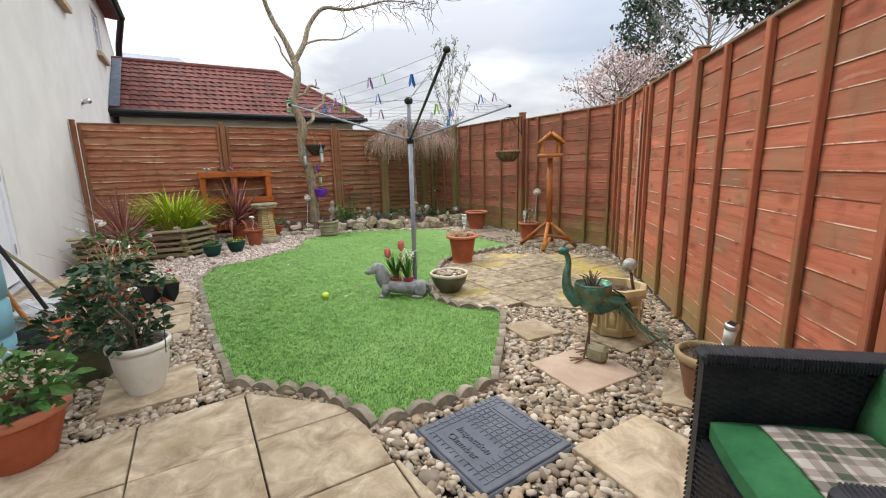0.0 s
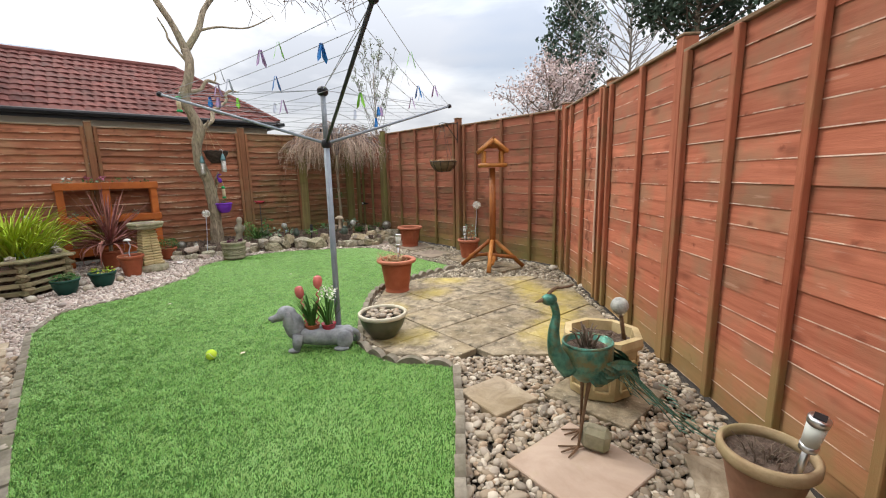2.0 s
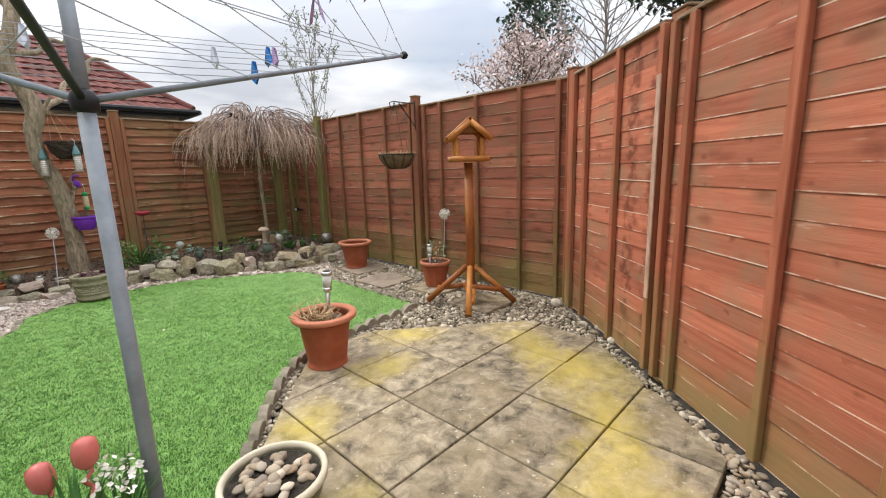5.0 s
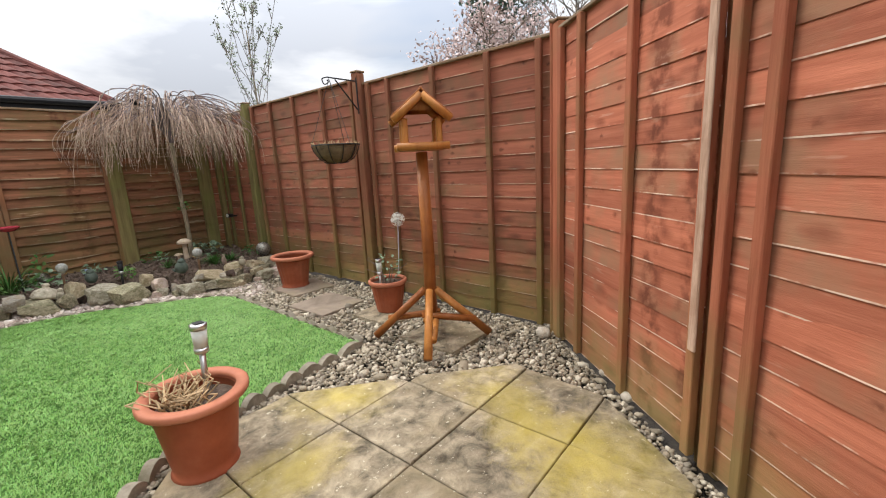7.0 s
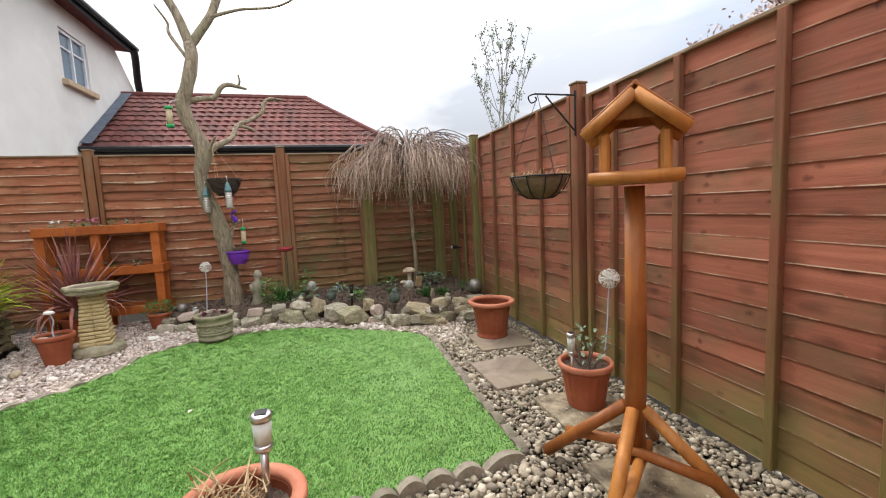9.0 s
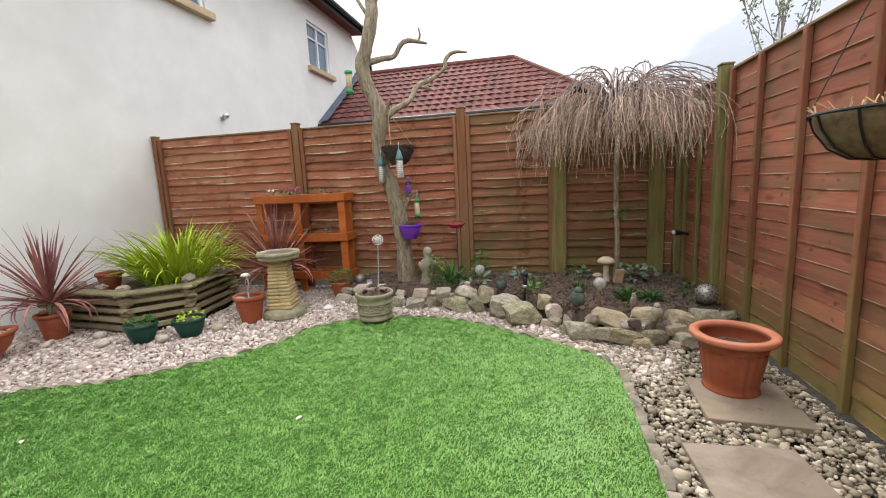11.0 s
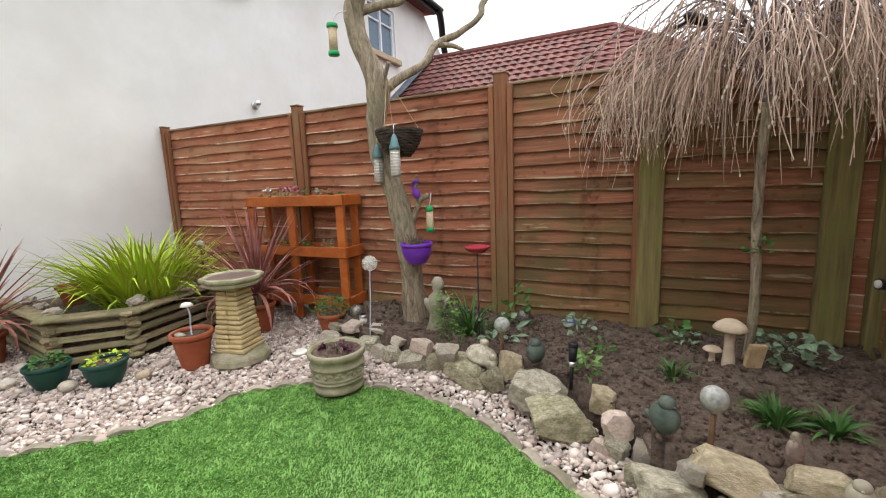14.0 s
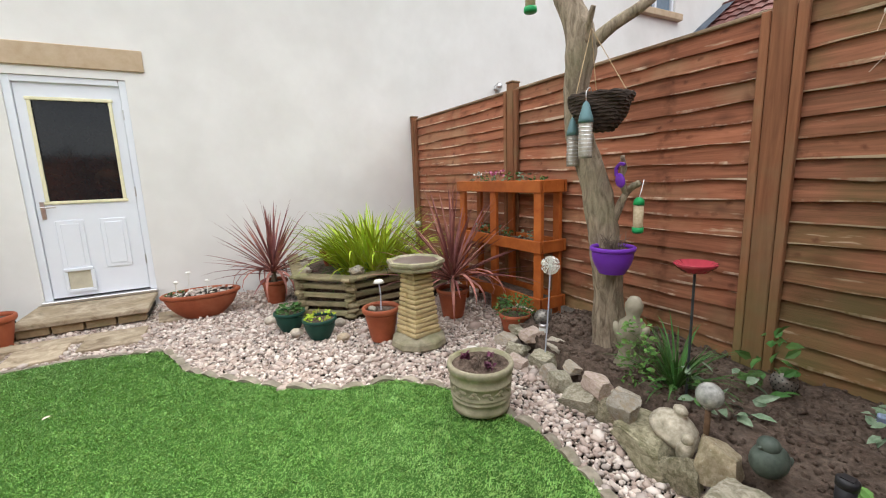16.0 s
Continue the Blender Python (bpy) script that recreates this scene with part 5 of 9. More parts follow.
def pot(name, label, x, y, z, r, h, material, rim_mat=None, base=0.72, rim=0.045, soil="soil", flutes=0, group="plant pots", full=0.86, sx=1.0, sy=1.0, rz=0, curve=0.0, category="plant pot", shoulder=1.0):
    """A tapered round pot with a rolled rim, an inside wall and its compost."""
    p = thing(name, label, category, x, y, z, rz, group)
    t = max(0.008, r * 0.06)
    n = 7
    prof = [(r * base * 0.9, 0.0)]
    for i in range(n + 1):
        u = i / n
        q = r * shoulder * (base + (1 - base) * u) - rim * 0.25
        q += curve * r * math.sin(u * math.pi)
        prof.append((q, 0.006 + u * (h - rim)))
    inner = min(r - t * 1.6, r * shoulder - t * 1.2)
    bm = bm_new()
    lathe(bm, prof + [(prof[-1][0] - t, h - rim), (inner - 0.004, h - rim - 0.001), (r * base * 0.96, h * 0.5)], 40 if not flutes else flutes * 4, sx=sx, sy=sy, flute=flutes, depth=0.006, flute_z=(h * 0.12, h - rim * 1.3))
    part("body", bm, material, p, smooth=True)
    bm = bm_new()
    lathe(bm, [(inner, h - rim * 1.05), (r - 0.002, h - rim * 1.05), (r + rim * 0.12, h - rim * 0.8), (r + rim * 0.14, h - rim * 0.2), (r - t * 0.3, h), (inner, h - 0.002), (inner - 0.003, h - rim * 1.04)], 40, sx=sx, sy=sy, closed=True)
    part("rim", bm, rim_mat or material, p, smooth=True)
    if soil:
        bm = bm_new()
        soil_disc(bm, inner * 0.99, 0, 0.010)
        for v in bm.verts:
            v.co.x, v.co.y, v.co.z = v.co.x * sx, v.co.y * sy, v.co.z + h * full
        part("compost", bm, M[soil], p, "dark compost", smooth=True)
    return p


def twigs(bm, c, n, h, spread, rad=0.003, bend=0.3):
    for _ in range(n):
        a, q = R.uniform(0, 6.283), R.random() * spread
        b = Vector((c[0] + q * 0.6 * math.cos(a), c[1] + q * 0.6 * math.sin(a), c[2]))
        l, out = h * R.uniform(0.45, 1.0), R.uniform(0.1, 0.9)
        m = b + Vector((math.cos(a) * out * l * 0.35, math.sin(a) * out * l * 0.35, l * 0.55)) + Vector((R.uniform(-1, 1), R.uniform(-1, 1), 0)) * bend * l * 0.25
        e = b + Vector((math.cos(a) * out * l * 0.8, math.sin(a) * out * l * 0.8, l * R.uniform(0.6, 1.0)))
        tube(bm, [b, m, e], [rad, rad * 0.8, rad * 0.4], 5)


def solar_stake(x, y, z, h, label, lean=(0, 0), cyl=True, r=0.028, globe=0.0, parent_name="solar_light", metal="chrome"):
    s = thing(parent_name, label, "garden light", x, y, z, 0, "solar garden lights")
    s.matrix_world = pose(x, y, z, lean[0], lean[1], 0)
    if globe:
        bm = bm_new()
        tube(bm, [(0, 0, -0.04), (0, 0, h - globe * 1.7)], 0.011, 8)
        part("stem", bm, M["rust"], s, smooth=True)
        bm = bm_new()
        lathe(bm, [(0.012, h - globe * 2.2), (globe * 0.55, h - globe * 1.75), (globe * 0.6, h - globe * 1.55)], 16)
        part("collar", bm, M["chrome"], s, smooth=True)
        bm = bm_new()
        blob(bm, (0, 0, h - globe), (globe, globe, globe), sub=3, rough=0.05, freq=5)
        part("globe", bm, M["crackle"], s, "crackled glass globe", smooth=True)
    else:
        bm = bm_new()
        tube(bm, [(0, 0, -0.04), (0, 0, h - 0.12)], r * 0.42, 10)
        part("stem", bm, M[metal], s, smooth=True)
        bm = bm_new()
        lathe(bm, [(r * 0.5, h - 0.135), (r * 0.95, h - 0.125), (r * 0.95, h - 0.105)], 20)
        part("collar", bm, M["chrome"], s, smooth=True)
        bm = bm_new()
        lathe(bm, [(r * 0.86, h - 0.105), (r * 1.02, h - 0.022)], 20)
        part("lens", bm, M["frost" if metal == "chrome" else "black"], s, "frosted plastic lens" if metal == "chrome" else "dark plastic lens", smooth=True)
        bm = bm_new()
        lathe(bm, [(r * 1.08, h - 0.024), (r * 1.12, h - 0.004), (r * 0.9, h)], 20)
        cap = part("cap", bm, M[metal], s, smooth=True)
        bm = bm_new()
        box(bm, (0, 0, h + 0.002), (r * 1.2, r * 1.2, 0.003))
        part("solar_cell", bm, M["black"], cap)
    return s


def dandelion_light(x, y, z, h, lean=(0, 0)):
    s = thing("dandelion_light", "white dandelion-head solar light on a thin stem", "garden light", x, y, z, 0, "solar garden lights")
    s.matrix_world = pose(x, y, z, lean[0], lean[1], 0)
    bm = bm_new()
    tube(bm, [(0, 0, -0.05), (0.006, 0, h * 0.5), (0, 0, h)], 0.0045, 6)
    part("stem", bm, M["peg_pale"], s)
    bm = bm_new()
    for i in range(150):
        d = Vector((R.gauss(0, 1), R.gauss(0, 1), R.gauss(0, 1))).normalized()
        q = Vector((0, 0, h)) + d * 0.052
        tube(bm, [Vector((0, 0, h)) + d * 0.01, q], 0.0010, 3, False)
        o = d.orthogonal().normalized()
        for k in range(3):
            o2 = Matrix.Rotation(k * 2.094, 3, d) @ o
            a, b, c = bm.verts.new(q), bm.verts.new(q + o2 * 0.011 + d * 0.006), bm.verts.new(q + o2 * 0.006 + d.cross(o2) * 0.006 + d * 0.006)
            bm.faces.new((a, b, c))
    part("head", bm, M["petal_white"], s, "white plastic dandelion head")
    bm = bm_new()
    blob(bm, (0, 0, h), (0.014, 0.014, 0.014), sub=2)
    part("bulb", bm, M["frost"], s)
    return s


# big terracotta pot with dry stems and a solar stake on the patio edge
p = pot("plant_pot", "large terracotta plastic pot of dry cut-back stems", 3.07, 4.13, 0.012, 0.198, 0.335, M["terracotta"], M["terracotta_rim"], 0.74, 0.030, full=0.82, shoulder=0.86)
bm = bm_new()
twigs(bm, (-0.03, 0, 0.27), 60, 0.17, 0.15, 0.0046, 2.2)
part("stem_clump", bm, M["straw"], p, "pale dry stems")
solar_stake(3.14, 4.20, 0.26, 0.33, "steel cylinder solar stake light in a pot", (2, 1), r=0.030)

# green glazed bowl of pebbles
p = pot("pebble_bowl", "dark green glazed bowl with a cream rim, filled with pebbles", 2.28, 3.16, 0.012, 0.178, 0.185, M["green_glaze"], M["cream_glaze"], 0.58, 0.028, soil="earth", curve=0.10, full=0.84, category="bowl")
bm = bm_new()
for i in range(46):
    a, q = R.uniform(0, 6.283), math.sqrt(R.random()) * 0.13
    blob(bm, (q * math.cos(a), q * math.sin(a), 0.158 + 0.022 * (1 - q / 0.13) + R.uniform(0, 0.012)), (R.uniform(0.016, 0.034), R.uniform(0.014, 0.024), R.uniform(0.009, 0.015)), (R.uniform(-20, 20), R.uniform(-20, 20), R.uniform(0, 180)), 2, 0.12)
part("pebble_fill", bm, M["pebble"], p, "smooth pale pebbles", smooth=True)

# far terracotta pots by the red fence
pot("plant_pot", "empty ribbed terracotta plastic pot on a slab", 4.80, 6.28, 0.018, 0.208, 0.325, M["terracotta"], M["terracotta_rim"], 0.74, 0.032, flutes=22, full=0.72, shoulder=0.88)
p = pot("plant_pot", "terracotta plastic pot with sparse bare rose stems", 4.79, 4.84, 0.018, 0.152, 0.265, M["terracotta"], M["terracotta_rim"], 0.74, 0.036, flutes=20)
bm = bm_new()
twigs(bm, (0, 0, 0.22), 9, 0.34, 0.08, 0.005, 0.6)
part("stem_clump", bm, M["twig"], p)
bm = bm_new()
bush(bm, (0.02, 0, 0.22), 0.10, 0.24, 34, 0.045, 0.022)
part("leaves", bm, M["leaf_grey"], p, "sparse grey-green leaves")
solar_stake(4.68, 4.80, 0.21, 0.27, "small steel solar stake in a pot", (3, -4), r=0.022)
dandelion_light(4.93, 4.86, 0.22, 0.53, (2, 3))

# stone planter by the lawn with dark buds
p = thing("stone_planter", "mossy banded stone planter with dark purple buds", "planter", 2.29, 7.27, 0.030, 0, "plant pots")
bm = bm_new()
lathe(bm, [(0.140, 0), (0.150, 0.006), (0.152, 0.030), (0.147, 0.036), (0.148, 0.060), (0.156, 0.066), (0.157, 0.076), (0.150, 0.081), (0.157, 0.088), (0.158, 0.096), (0.152, 0.102), (0.156, 0.150),
           (0.164, 0.156), (0.165, 0.166), (0.158, 0.171), (0.160, 0.205), (0.172, 0.214), (0.175, 0.238), (0.170, 0.250), (0.152, 0.248), (0.148, 0.19)], 48, wobble=0.006)
part("body", bm, M["stoneware"], p, smooth=True)
for i in range(14):
    bm = bm_new()
    a = i * 0.4488
    for k in range(3):
        blob(bm, (0.155 * math.cos(a + 0.1 * k), 0.155 * math.sin(a + 0.1 * k), 0.126 + 0.012 * math.sin(k * 2.1 + i)), (0.006, 0.016, 0.010), (R.uniform(-40, 40), 0, math.degrees(a)), 2, 0.3, 8, i)
    part("frieze_scroll", bm, M["stoneware"], p)
bm = bm_new()
soil_disc(bm, 0.150, 0.232, 0.03)
part("compost", bm, M["soil"], p)
for x, y, n in ((-0.075, -0.045, 26), (0.095, -0.01, 30), (0.0, 0.06, 8)):
    bm = bm_new()
    for k in range(n):
        leaf(bm, (x + R.uniform(-0.015, 0.015), y + R.uniform(-0.015, 0.015), 0.225 + R.uniform(0, 0.03)), rand_dir(0.9), rand_dir(0.5), 0.034, 0.026)
    part("bud_cluster", bm, M["plum"], p, "dark plum leaf buds")
bm = bm_new()
twigs(bm, (0, 0, 0.23), 14, 0.06, 0.09, 0.003, 0.6)
part("stem_clump", bm, M["twig"], p)

# mushroom-capped little light in the planter
solar_stake(1.93, 8.02, 0.12, 0.10, "small steel solar light among stones", cyl=True, r=0.03)

# green plastic bowls with succulents
for x, y, r, leafm in ((0.42, 6.58, 0.125, "leaf_green"), (0.74, 6.76, 0.130, "leaf_lime")):
    p = pot("succulent_pot", "dark green plastic bowl of small green succulents", x, y, 0, r, 0.165, M["green_plastic"], None, 0.66, 0.028, curve=0.08)
    bm = bm_new()
    bush(bm, (0, 0, 0.135), r * 0.9, 0.075, 150 if leafm == "leaf_green" else 70, 0.034, 0.022, 0.0)
    part("succulent_mat", bm, M[leafm], p)

# terracotta pot with a mushroom stake
p = pot("plant_pot", "plain terracotta pot with a bare stem and pebble", 1.05, 7.17, 0, 0.140, 0.265, M["terracotta"], None, 0.70, 0.04)
bm = bm_new()
tube(bm, spline([(0.0, 0, 0.22), (-0.012, 0.006, 0.30), (0.010, 0.0, 0.38), (-0.015, 0, 0.45)]), 0.006, 6)
part("stake", bm, M["peg_pale"], p, "pale bent stake")
bm = bm_new()
lathe(bm, [(0.002, 0.475), (0.03, 0.468), (0.045, 0.448), (0.03, 0.444), (0.004, 0.444)], 16, c=(-0.015, 0, 0))
part("stake_cap", bm, M["petal_white"], p, smooth=True)
bm = bm_new()
blob(bm, (-0.06, -0.05, 0.24), (0.05, 0.03, 0.018), sub=2, rough=0.2)
part("stone", bm, M["rock_pale"], p, smooth=True)

# long oval terracotta bowl under the wall
p = pot("trough_bowl", "wide oval terracotta bowl topped with pebbles", -0.48, 5.92, 0, 0.22, 0.24, M["terracotta"], M["terracotta"], 0.55, 0.035, soil="earth", sx=0.85, sy=1.5, curve=0.08, full=0.9, category="bowl")
bm = bm_new()
for i in range(90):
    a, q = R.uniform(0, 6.283), math.sqrt(R.random()) * 0.19
    blob(bm, (q * math.cos(a) * 0.85, q * math.sin(a) * 1.5, 0.222 + R.uniform(0, 0.012)), (R.uniform(0.012, 0.026), R.uniform(0.010, 0.018), R.uniform(0.007, 0.012)), (0, 0, R.uniform(0, 180)), 1, 0.12)
part("pebble_fill", bm, M["pink_gravel"], p, smooth=True)
bm = bm_new()
bush(bm, (0.0, -0.22, 0.21), 0.08, 0.05, 50, 0.03, 0.02, 0)
part("moss", bm, M["leaf_green"], p)
for dx, dy, hh in ((0.05, -0.2, 0.16), (0.03, 0.05, 0.14), (-0.04, -0.1, 0.22)):
    bm = bm_new()
    tube(bm, [(dx, dy, 0.2), (dx, dy + 0.01, 0.2 + hh)], 0.004, 5)
    blob(bm, (dx, dy + 0.01, 0.2 + hh), (0.024, 0.024, 0.012), sub=2)
    part("marker_stake", bm, M["petal_white"], p)

pot("plant_pot", "small empty terracotta pot beside the door step", -0.62, 4.42, 0, 0.105, 0.215, M["terracotta"], None, 0.72, 0.035)


def cordyline(x, y, z, label, height, count, skirt, pot_h=0.24, pot_r=0.13):
    p = pot("cordyline_pot", label, x, y, z, pot_r, pot_h, M["terracotta"], None, 0.72, 0.035, category="potted plant", group="cordylines")
    bm = bm_new()
    tube(bm, [(0, 0, pot_h * 0.8), (0.01, 0, pot_h + 0.10)], [0.028, 0.022], 8)
    part("stem", bm, M["bark"], p)
    bm = bm_new()
    for i in range(count):
        u = i / count
        rise = math.pi / 2 * (1 - 0.98 * u ** 0.85) + R.uniform(-0.12, 0.12)
        strap(bm, (R.uniform(-0.015, 0.015), R.uniform(-0.015, 0.015), pot_h + 0.06 + 0.06 * (1 - u)), i * 2.4 + R.uniform(-0.3, 0.3), height * R.uniform(0.75, 1.1), 0.028, rise, 0.10 + 0.45 * u * R.random(), 6)
    part("leaves", bm, M["leaf_red"], p, "spiky bronze-red sword leaves")
    bm = bm_new()
    for i in range(skirt):
        strap(bm, (0, 0, pot_h + 0.08), i * 2.4 + R.uniform(-0.4, 0.4), height * R.uniform(0.6, 0.8), 0.034, R.uniform(0.1, 0.6), R.uniform(1.9, 2.6), 8)
    part("drooping_leaves", bm, M["leaf_pink"], p, "drooping faded pink lower leaves")
    return p


cordyline(-0.55, 6.58, 0, "red cordyline in a terracotta pot against the white wall", 0.72, 70, 13)
cordyline(0.88, 7.90, 0, "red cordyline in a terracotta pot before the timber rack", 0.80, 74, 18, 0.26, 0.14)

# ---- raised timber planter with the lime sword plant ----
pl = thing("timber_planter", "raised planter of stacked weathered timber rails with dark gaps", "planter", 0, 0, 0)


def log_side(a, b, rows, z0, pitch, sec=0.052):
    a, b = Vector(a), Vector(b)
    d = b - a
    for i in range(rows):
        bm = bm_new()
        box(bm, (0, 0, 0), (d.length + 0.10, 0.045, sec), bevel=0.008)
        for v in bm.verts:
            v.co += Vector((R.uniform(-0.004, 0.004), R.uniform(-0.004, 0.004), R.uniform(-0.004, 0.004)))
        o = part("rail", bm, M["old_timber"], pl)
        m = (a + b) / 2
        o.matrix_local = pose(m.x, m.y, z0 + i * pitch, R.uniform(-2, 2), R.uniform(-0.6, 0.6), math.degrees(math.atan2(d.y, d.x)) + R.uniform(-0.8, 0.8))


PC = [(-1.10, 6.86), (0.10, 6.74), (0.44, 7.10), (0.30, 7.84), (-0.2, 8.42)]
for a, b in zip(PC, PC[1:]):
    log_side(a, b, 4, 0.045, 0.082, 0.046)
for x, y in PC[1:4]:
    for i in range(7):
        bm = bm_new()
        blob(bm, (x + R.uniform(-0.02, 0.02), y + R.uniform(-0.02, 0.02), 0.03 + i * 0.048), (0.062, 0.05, 0.030), (R.uniform(-10, 10), R.uniform(-10, 10), R.uniform(0, 180)), 2, 0.25, 3, i)
        part("corner_block", bm, M["old_timber"], pl)
for a, b in zip(PC[:4], PC[1:4]):
    a, b = Vector(a), Vector(b)
    d = b - a
    bm = bm_new()
    box(bm, (0, 0, 0), (d.length + 0.16, 0.13, 0.032), bevel=0.010)
    o = part("coping", bm, M["old_timber"], pl)
    m = (a + b) / 2
    o.matrix_local = pose(m.x, m.y, 0.372, R.uniform(-3, 3), R.uniform(-1, 1), math.degrees(math.atan2(d.y, d.x)))
bm = bm_new()
prism(bm, [(-1.12, 6.90), (0.08, 6.79), (0.40, 7.12), (0.27, 7.82), (-0.22, 8.40), (-1.12, 8.46)], -0.03, 0.30)
part("soil_fill", bm, M["soil"], pl, "dark soil")
sw = thing("sword_plant", "dense clump of arching lime-green sword leaves", "plant", 0.0, 7.46, 0.29)
bm = bm_new()
for i in range(360):
    q = math.sqrt(R.random())
    a = R.uniform(0, 6.283)
    strap(bm, (0.28 * q * math.cos(a), 0.30 * q * math.sin(a), 0), a + R.uniform(-0.8, 0.8), R.uniform(0.50, 0.86), R.uniform(0.020, 0.034), 1.50 - 0.62 * q + R.uniform(-0.15, 0.15), R.uniform(0.3, 1.5), 7)
part("leaves", bm, M["leaf_lime"], sw)
bm = bm_new()
for i in range(60):
    a = R.uniform(0, 6.283)
    strap(bm, (0.2 * math.cos(a), 0.2 * math.sin(a), 0), a, R.uniform(0.3, 0.5), 0.016, R.uniform(0.4, 1.0), R.uniform(1.0, 2.2), 7)
part("lower_leaves", bm, M["leaf_green"], sw, "greener drooping lower leaves")
rk = [(-0.62, 6.90, 0.07), (0.02, 6.80, 0.06), (0.36, 7.20, 0.075), (0.34, 7.62, 0.09), (-0.30, 6.86, 0.055)]
for i, (x, y, r) in enumerate(rk):
    bm = bm_new()
    blob(bm, (0, 0, r * 0.5), (r, r * 0.7, r * 0.55), (0, 0, R.uniform(0, 180)), 3, 0.45, 2.2, i + 3)
    o = obj("planter_stone", bm, M["rock_pale"])
    o.matrix_world = pose(x, y, 0.378)
    tagged(o, "pale rounded stone on the planter rim", "stone", "planter stones")
pot("plant_pot", "small terracotta pot standing in the raised planter", -0.62, 7.20, 0.30, 0.12, 0.18, M["terracotta"], None, 0.72, 0.035)
solar_stake(0.10, 7.95, 0.29, 0.50, "globe solar light among the sword leaves", globe=0.035)

# ---- stone bird bath ----
bb = thing("bird_bath", "yellow cast-stone bird bath with a stepped stone pedestal", "bird bath", 1.27, 7.38, 0.0, 12)


def octo(bm, prof, seg=8, wob=0.0):
    lathe(bm, prof, seg, wobble=wob)


bm = bm_new()
octo(bm, [(0.200, 0), (0.210, 0.012), (0.206, 0.048), (0.196, 0.062), (0.170, 0.078), (0.120, 0.092)], 10, 0.008)
part("foot", bm, M["stoneware"], bb)
for i in range(13):
    bm = bm_new()
    w = 0.232 - 0.0055 * i
    for sx in (-1, 1):
        box(bm, (sx * w * 0.26, 0, 0.102 + i * 0.0350), (w * R.uniform(0.50, 0.56), w * R.uniform(0.96, 1.06), 0.031), (R.uniform(-1.5, 1.5), R.uniform(-1.5, 1.5), R.uniform(-3, 3)), bevel=0.008)
    part("stone_course", bm, M["yellowstone"], bb)
bm = bm_new()
box(bm, (0, 0, 0.33), (0.13, 0.13, 0.48))
part("core", bm, M["yellowstone"], bb)
bm = bm_new()
octo(bm, [(0.10, 0.552), (0.14, 0.566), (0.185, 0.574), (0.200, 0.582), (0.204, 0.598), (0.196, 0.606), (0.210, 0.612), (0.218, 0.626), (0.214, 0.642), (0.200, 0.648), (0.186, 0.642), (0.165, 0.632), (0.08, 0.626), (0.0, 0.624)], 8, 0.0)
part("basin", bm, M["stoneware"], bb, "mossy grey scalloped basin")
bm = bm_new()
lathe(bm, [(0.0, 0.637), (0.10, 0.637), (0.180, 0.636), (0.178, 0.630)], 20)
part("water", bm, M["wet_stone"], bb, "shallow brown water")

# ---- orange timber rack against the brown fence ----
rack = thing("timber_rack", "orange-stained timber plant rack with three shelves of seedlings", "plant rack", 0.42, 8.30, 0.0, 2)
RW, RD, RH = 1.12, 0.20, 1.18
for x in (0.02, 0.52, RW - 0.03):
    for y in (0.0, RD):
        bm = bm_new()
        box(bm, (x, y, RH / 2), (0.085 if y == 0 else 0.07, 0.035, RH), bevel=0.004)
        part("upright", bm, M["orange_timber"], rack)
for z in (0.20, 0.66, 1.13):
    for y in (-0.03, RD + 0.03):
        bm = bm_new()
        box(bm, (RW / 2, y, z), (RW + 0.06, 0.024, 0.095), bevel=0.004)
        part("front_rail" if y < 0 else "back_rail", bm, M["orange_timber"], rack)
    bm = bm_new()
    box(bm, (RW / 2, RD / 2, z - 0.025), (RW, RD - 0.04, 0.02), bevel=0.003)
    sh = part("shelf", bm, M["orange_timber"], rack)
    bm = bm_new()
    box(bm, (RW / 2, RD / 2, z + 0.004), (RW - 0.1, RD - 0.06, 0.036), bevel=0.008)
    part("compost", bm, M["soil"], sh)
for x in (-0.03, RW + 0.02):
    for z in (0.20, 0.66, 1.13):
        bm = bm_new()
        box(bm, (x, RD / 2, z), (0.024, RD + 0.02, 0.095), bevel=0.004)
        part("end_rail", bm, M["orange_timber"], rack)
for z, n in ((0.66, 5), (1.14, 6)):
    for i in range(n):
        s = thing("seedling_plant", "small bedding plant on the timber rack", "plant", 0.42 + 0.14 + i * 0.17 + R.uniform(-0.04, 0.04), 8.41 + R.uniform(-0.04, 0.05), z + 0.015, 0, "rack seedlings")
        bm = bm_new()
        bush(bm, (0, 0, 0), 0.055, R.uniform(0.05, 0.09), 26, 0.034, 0.02, 0.05)
        part("leaves", bm, M["leaf_green" if i % 2 else "leaf_grey"], s)
        if z > 1 and i in (0, 1, 2):
            bm = bm_new()
            for _ in range(12):
                leaf(bm, (R.uniform(-0.05, 0.05), R.uniform(-0.05, 0.05), R.uniform(0.06, 0.10)), rand_dir(0.6), rand_dir(0.6), 0.028, 0.026)
            part("flowers", bm, M["petal_white" if i == 0 else "petal_pink"], s)

# herb pot by the rack
p = pot("plant_pot", "terracotta pot of bushy green herbs", 1.56, 8.06, 0.02, 0.12, 0.17, M["terracotta"], None, 0.74, 0.03)
bm = bm_new()
bush(bm, (0, 0, 0.13), 0.15, 0.17, 420, 0.026, 0.014, 0.05)
part("herb_clump", bm, M["leaf_green"], p)

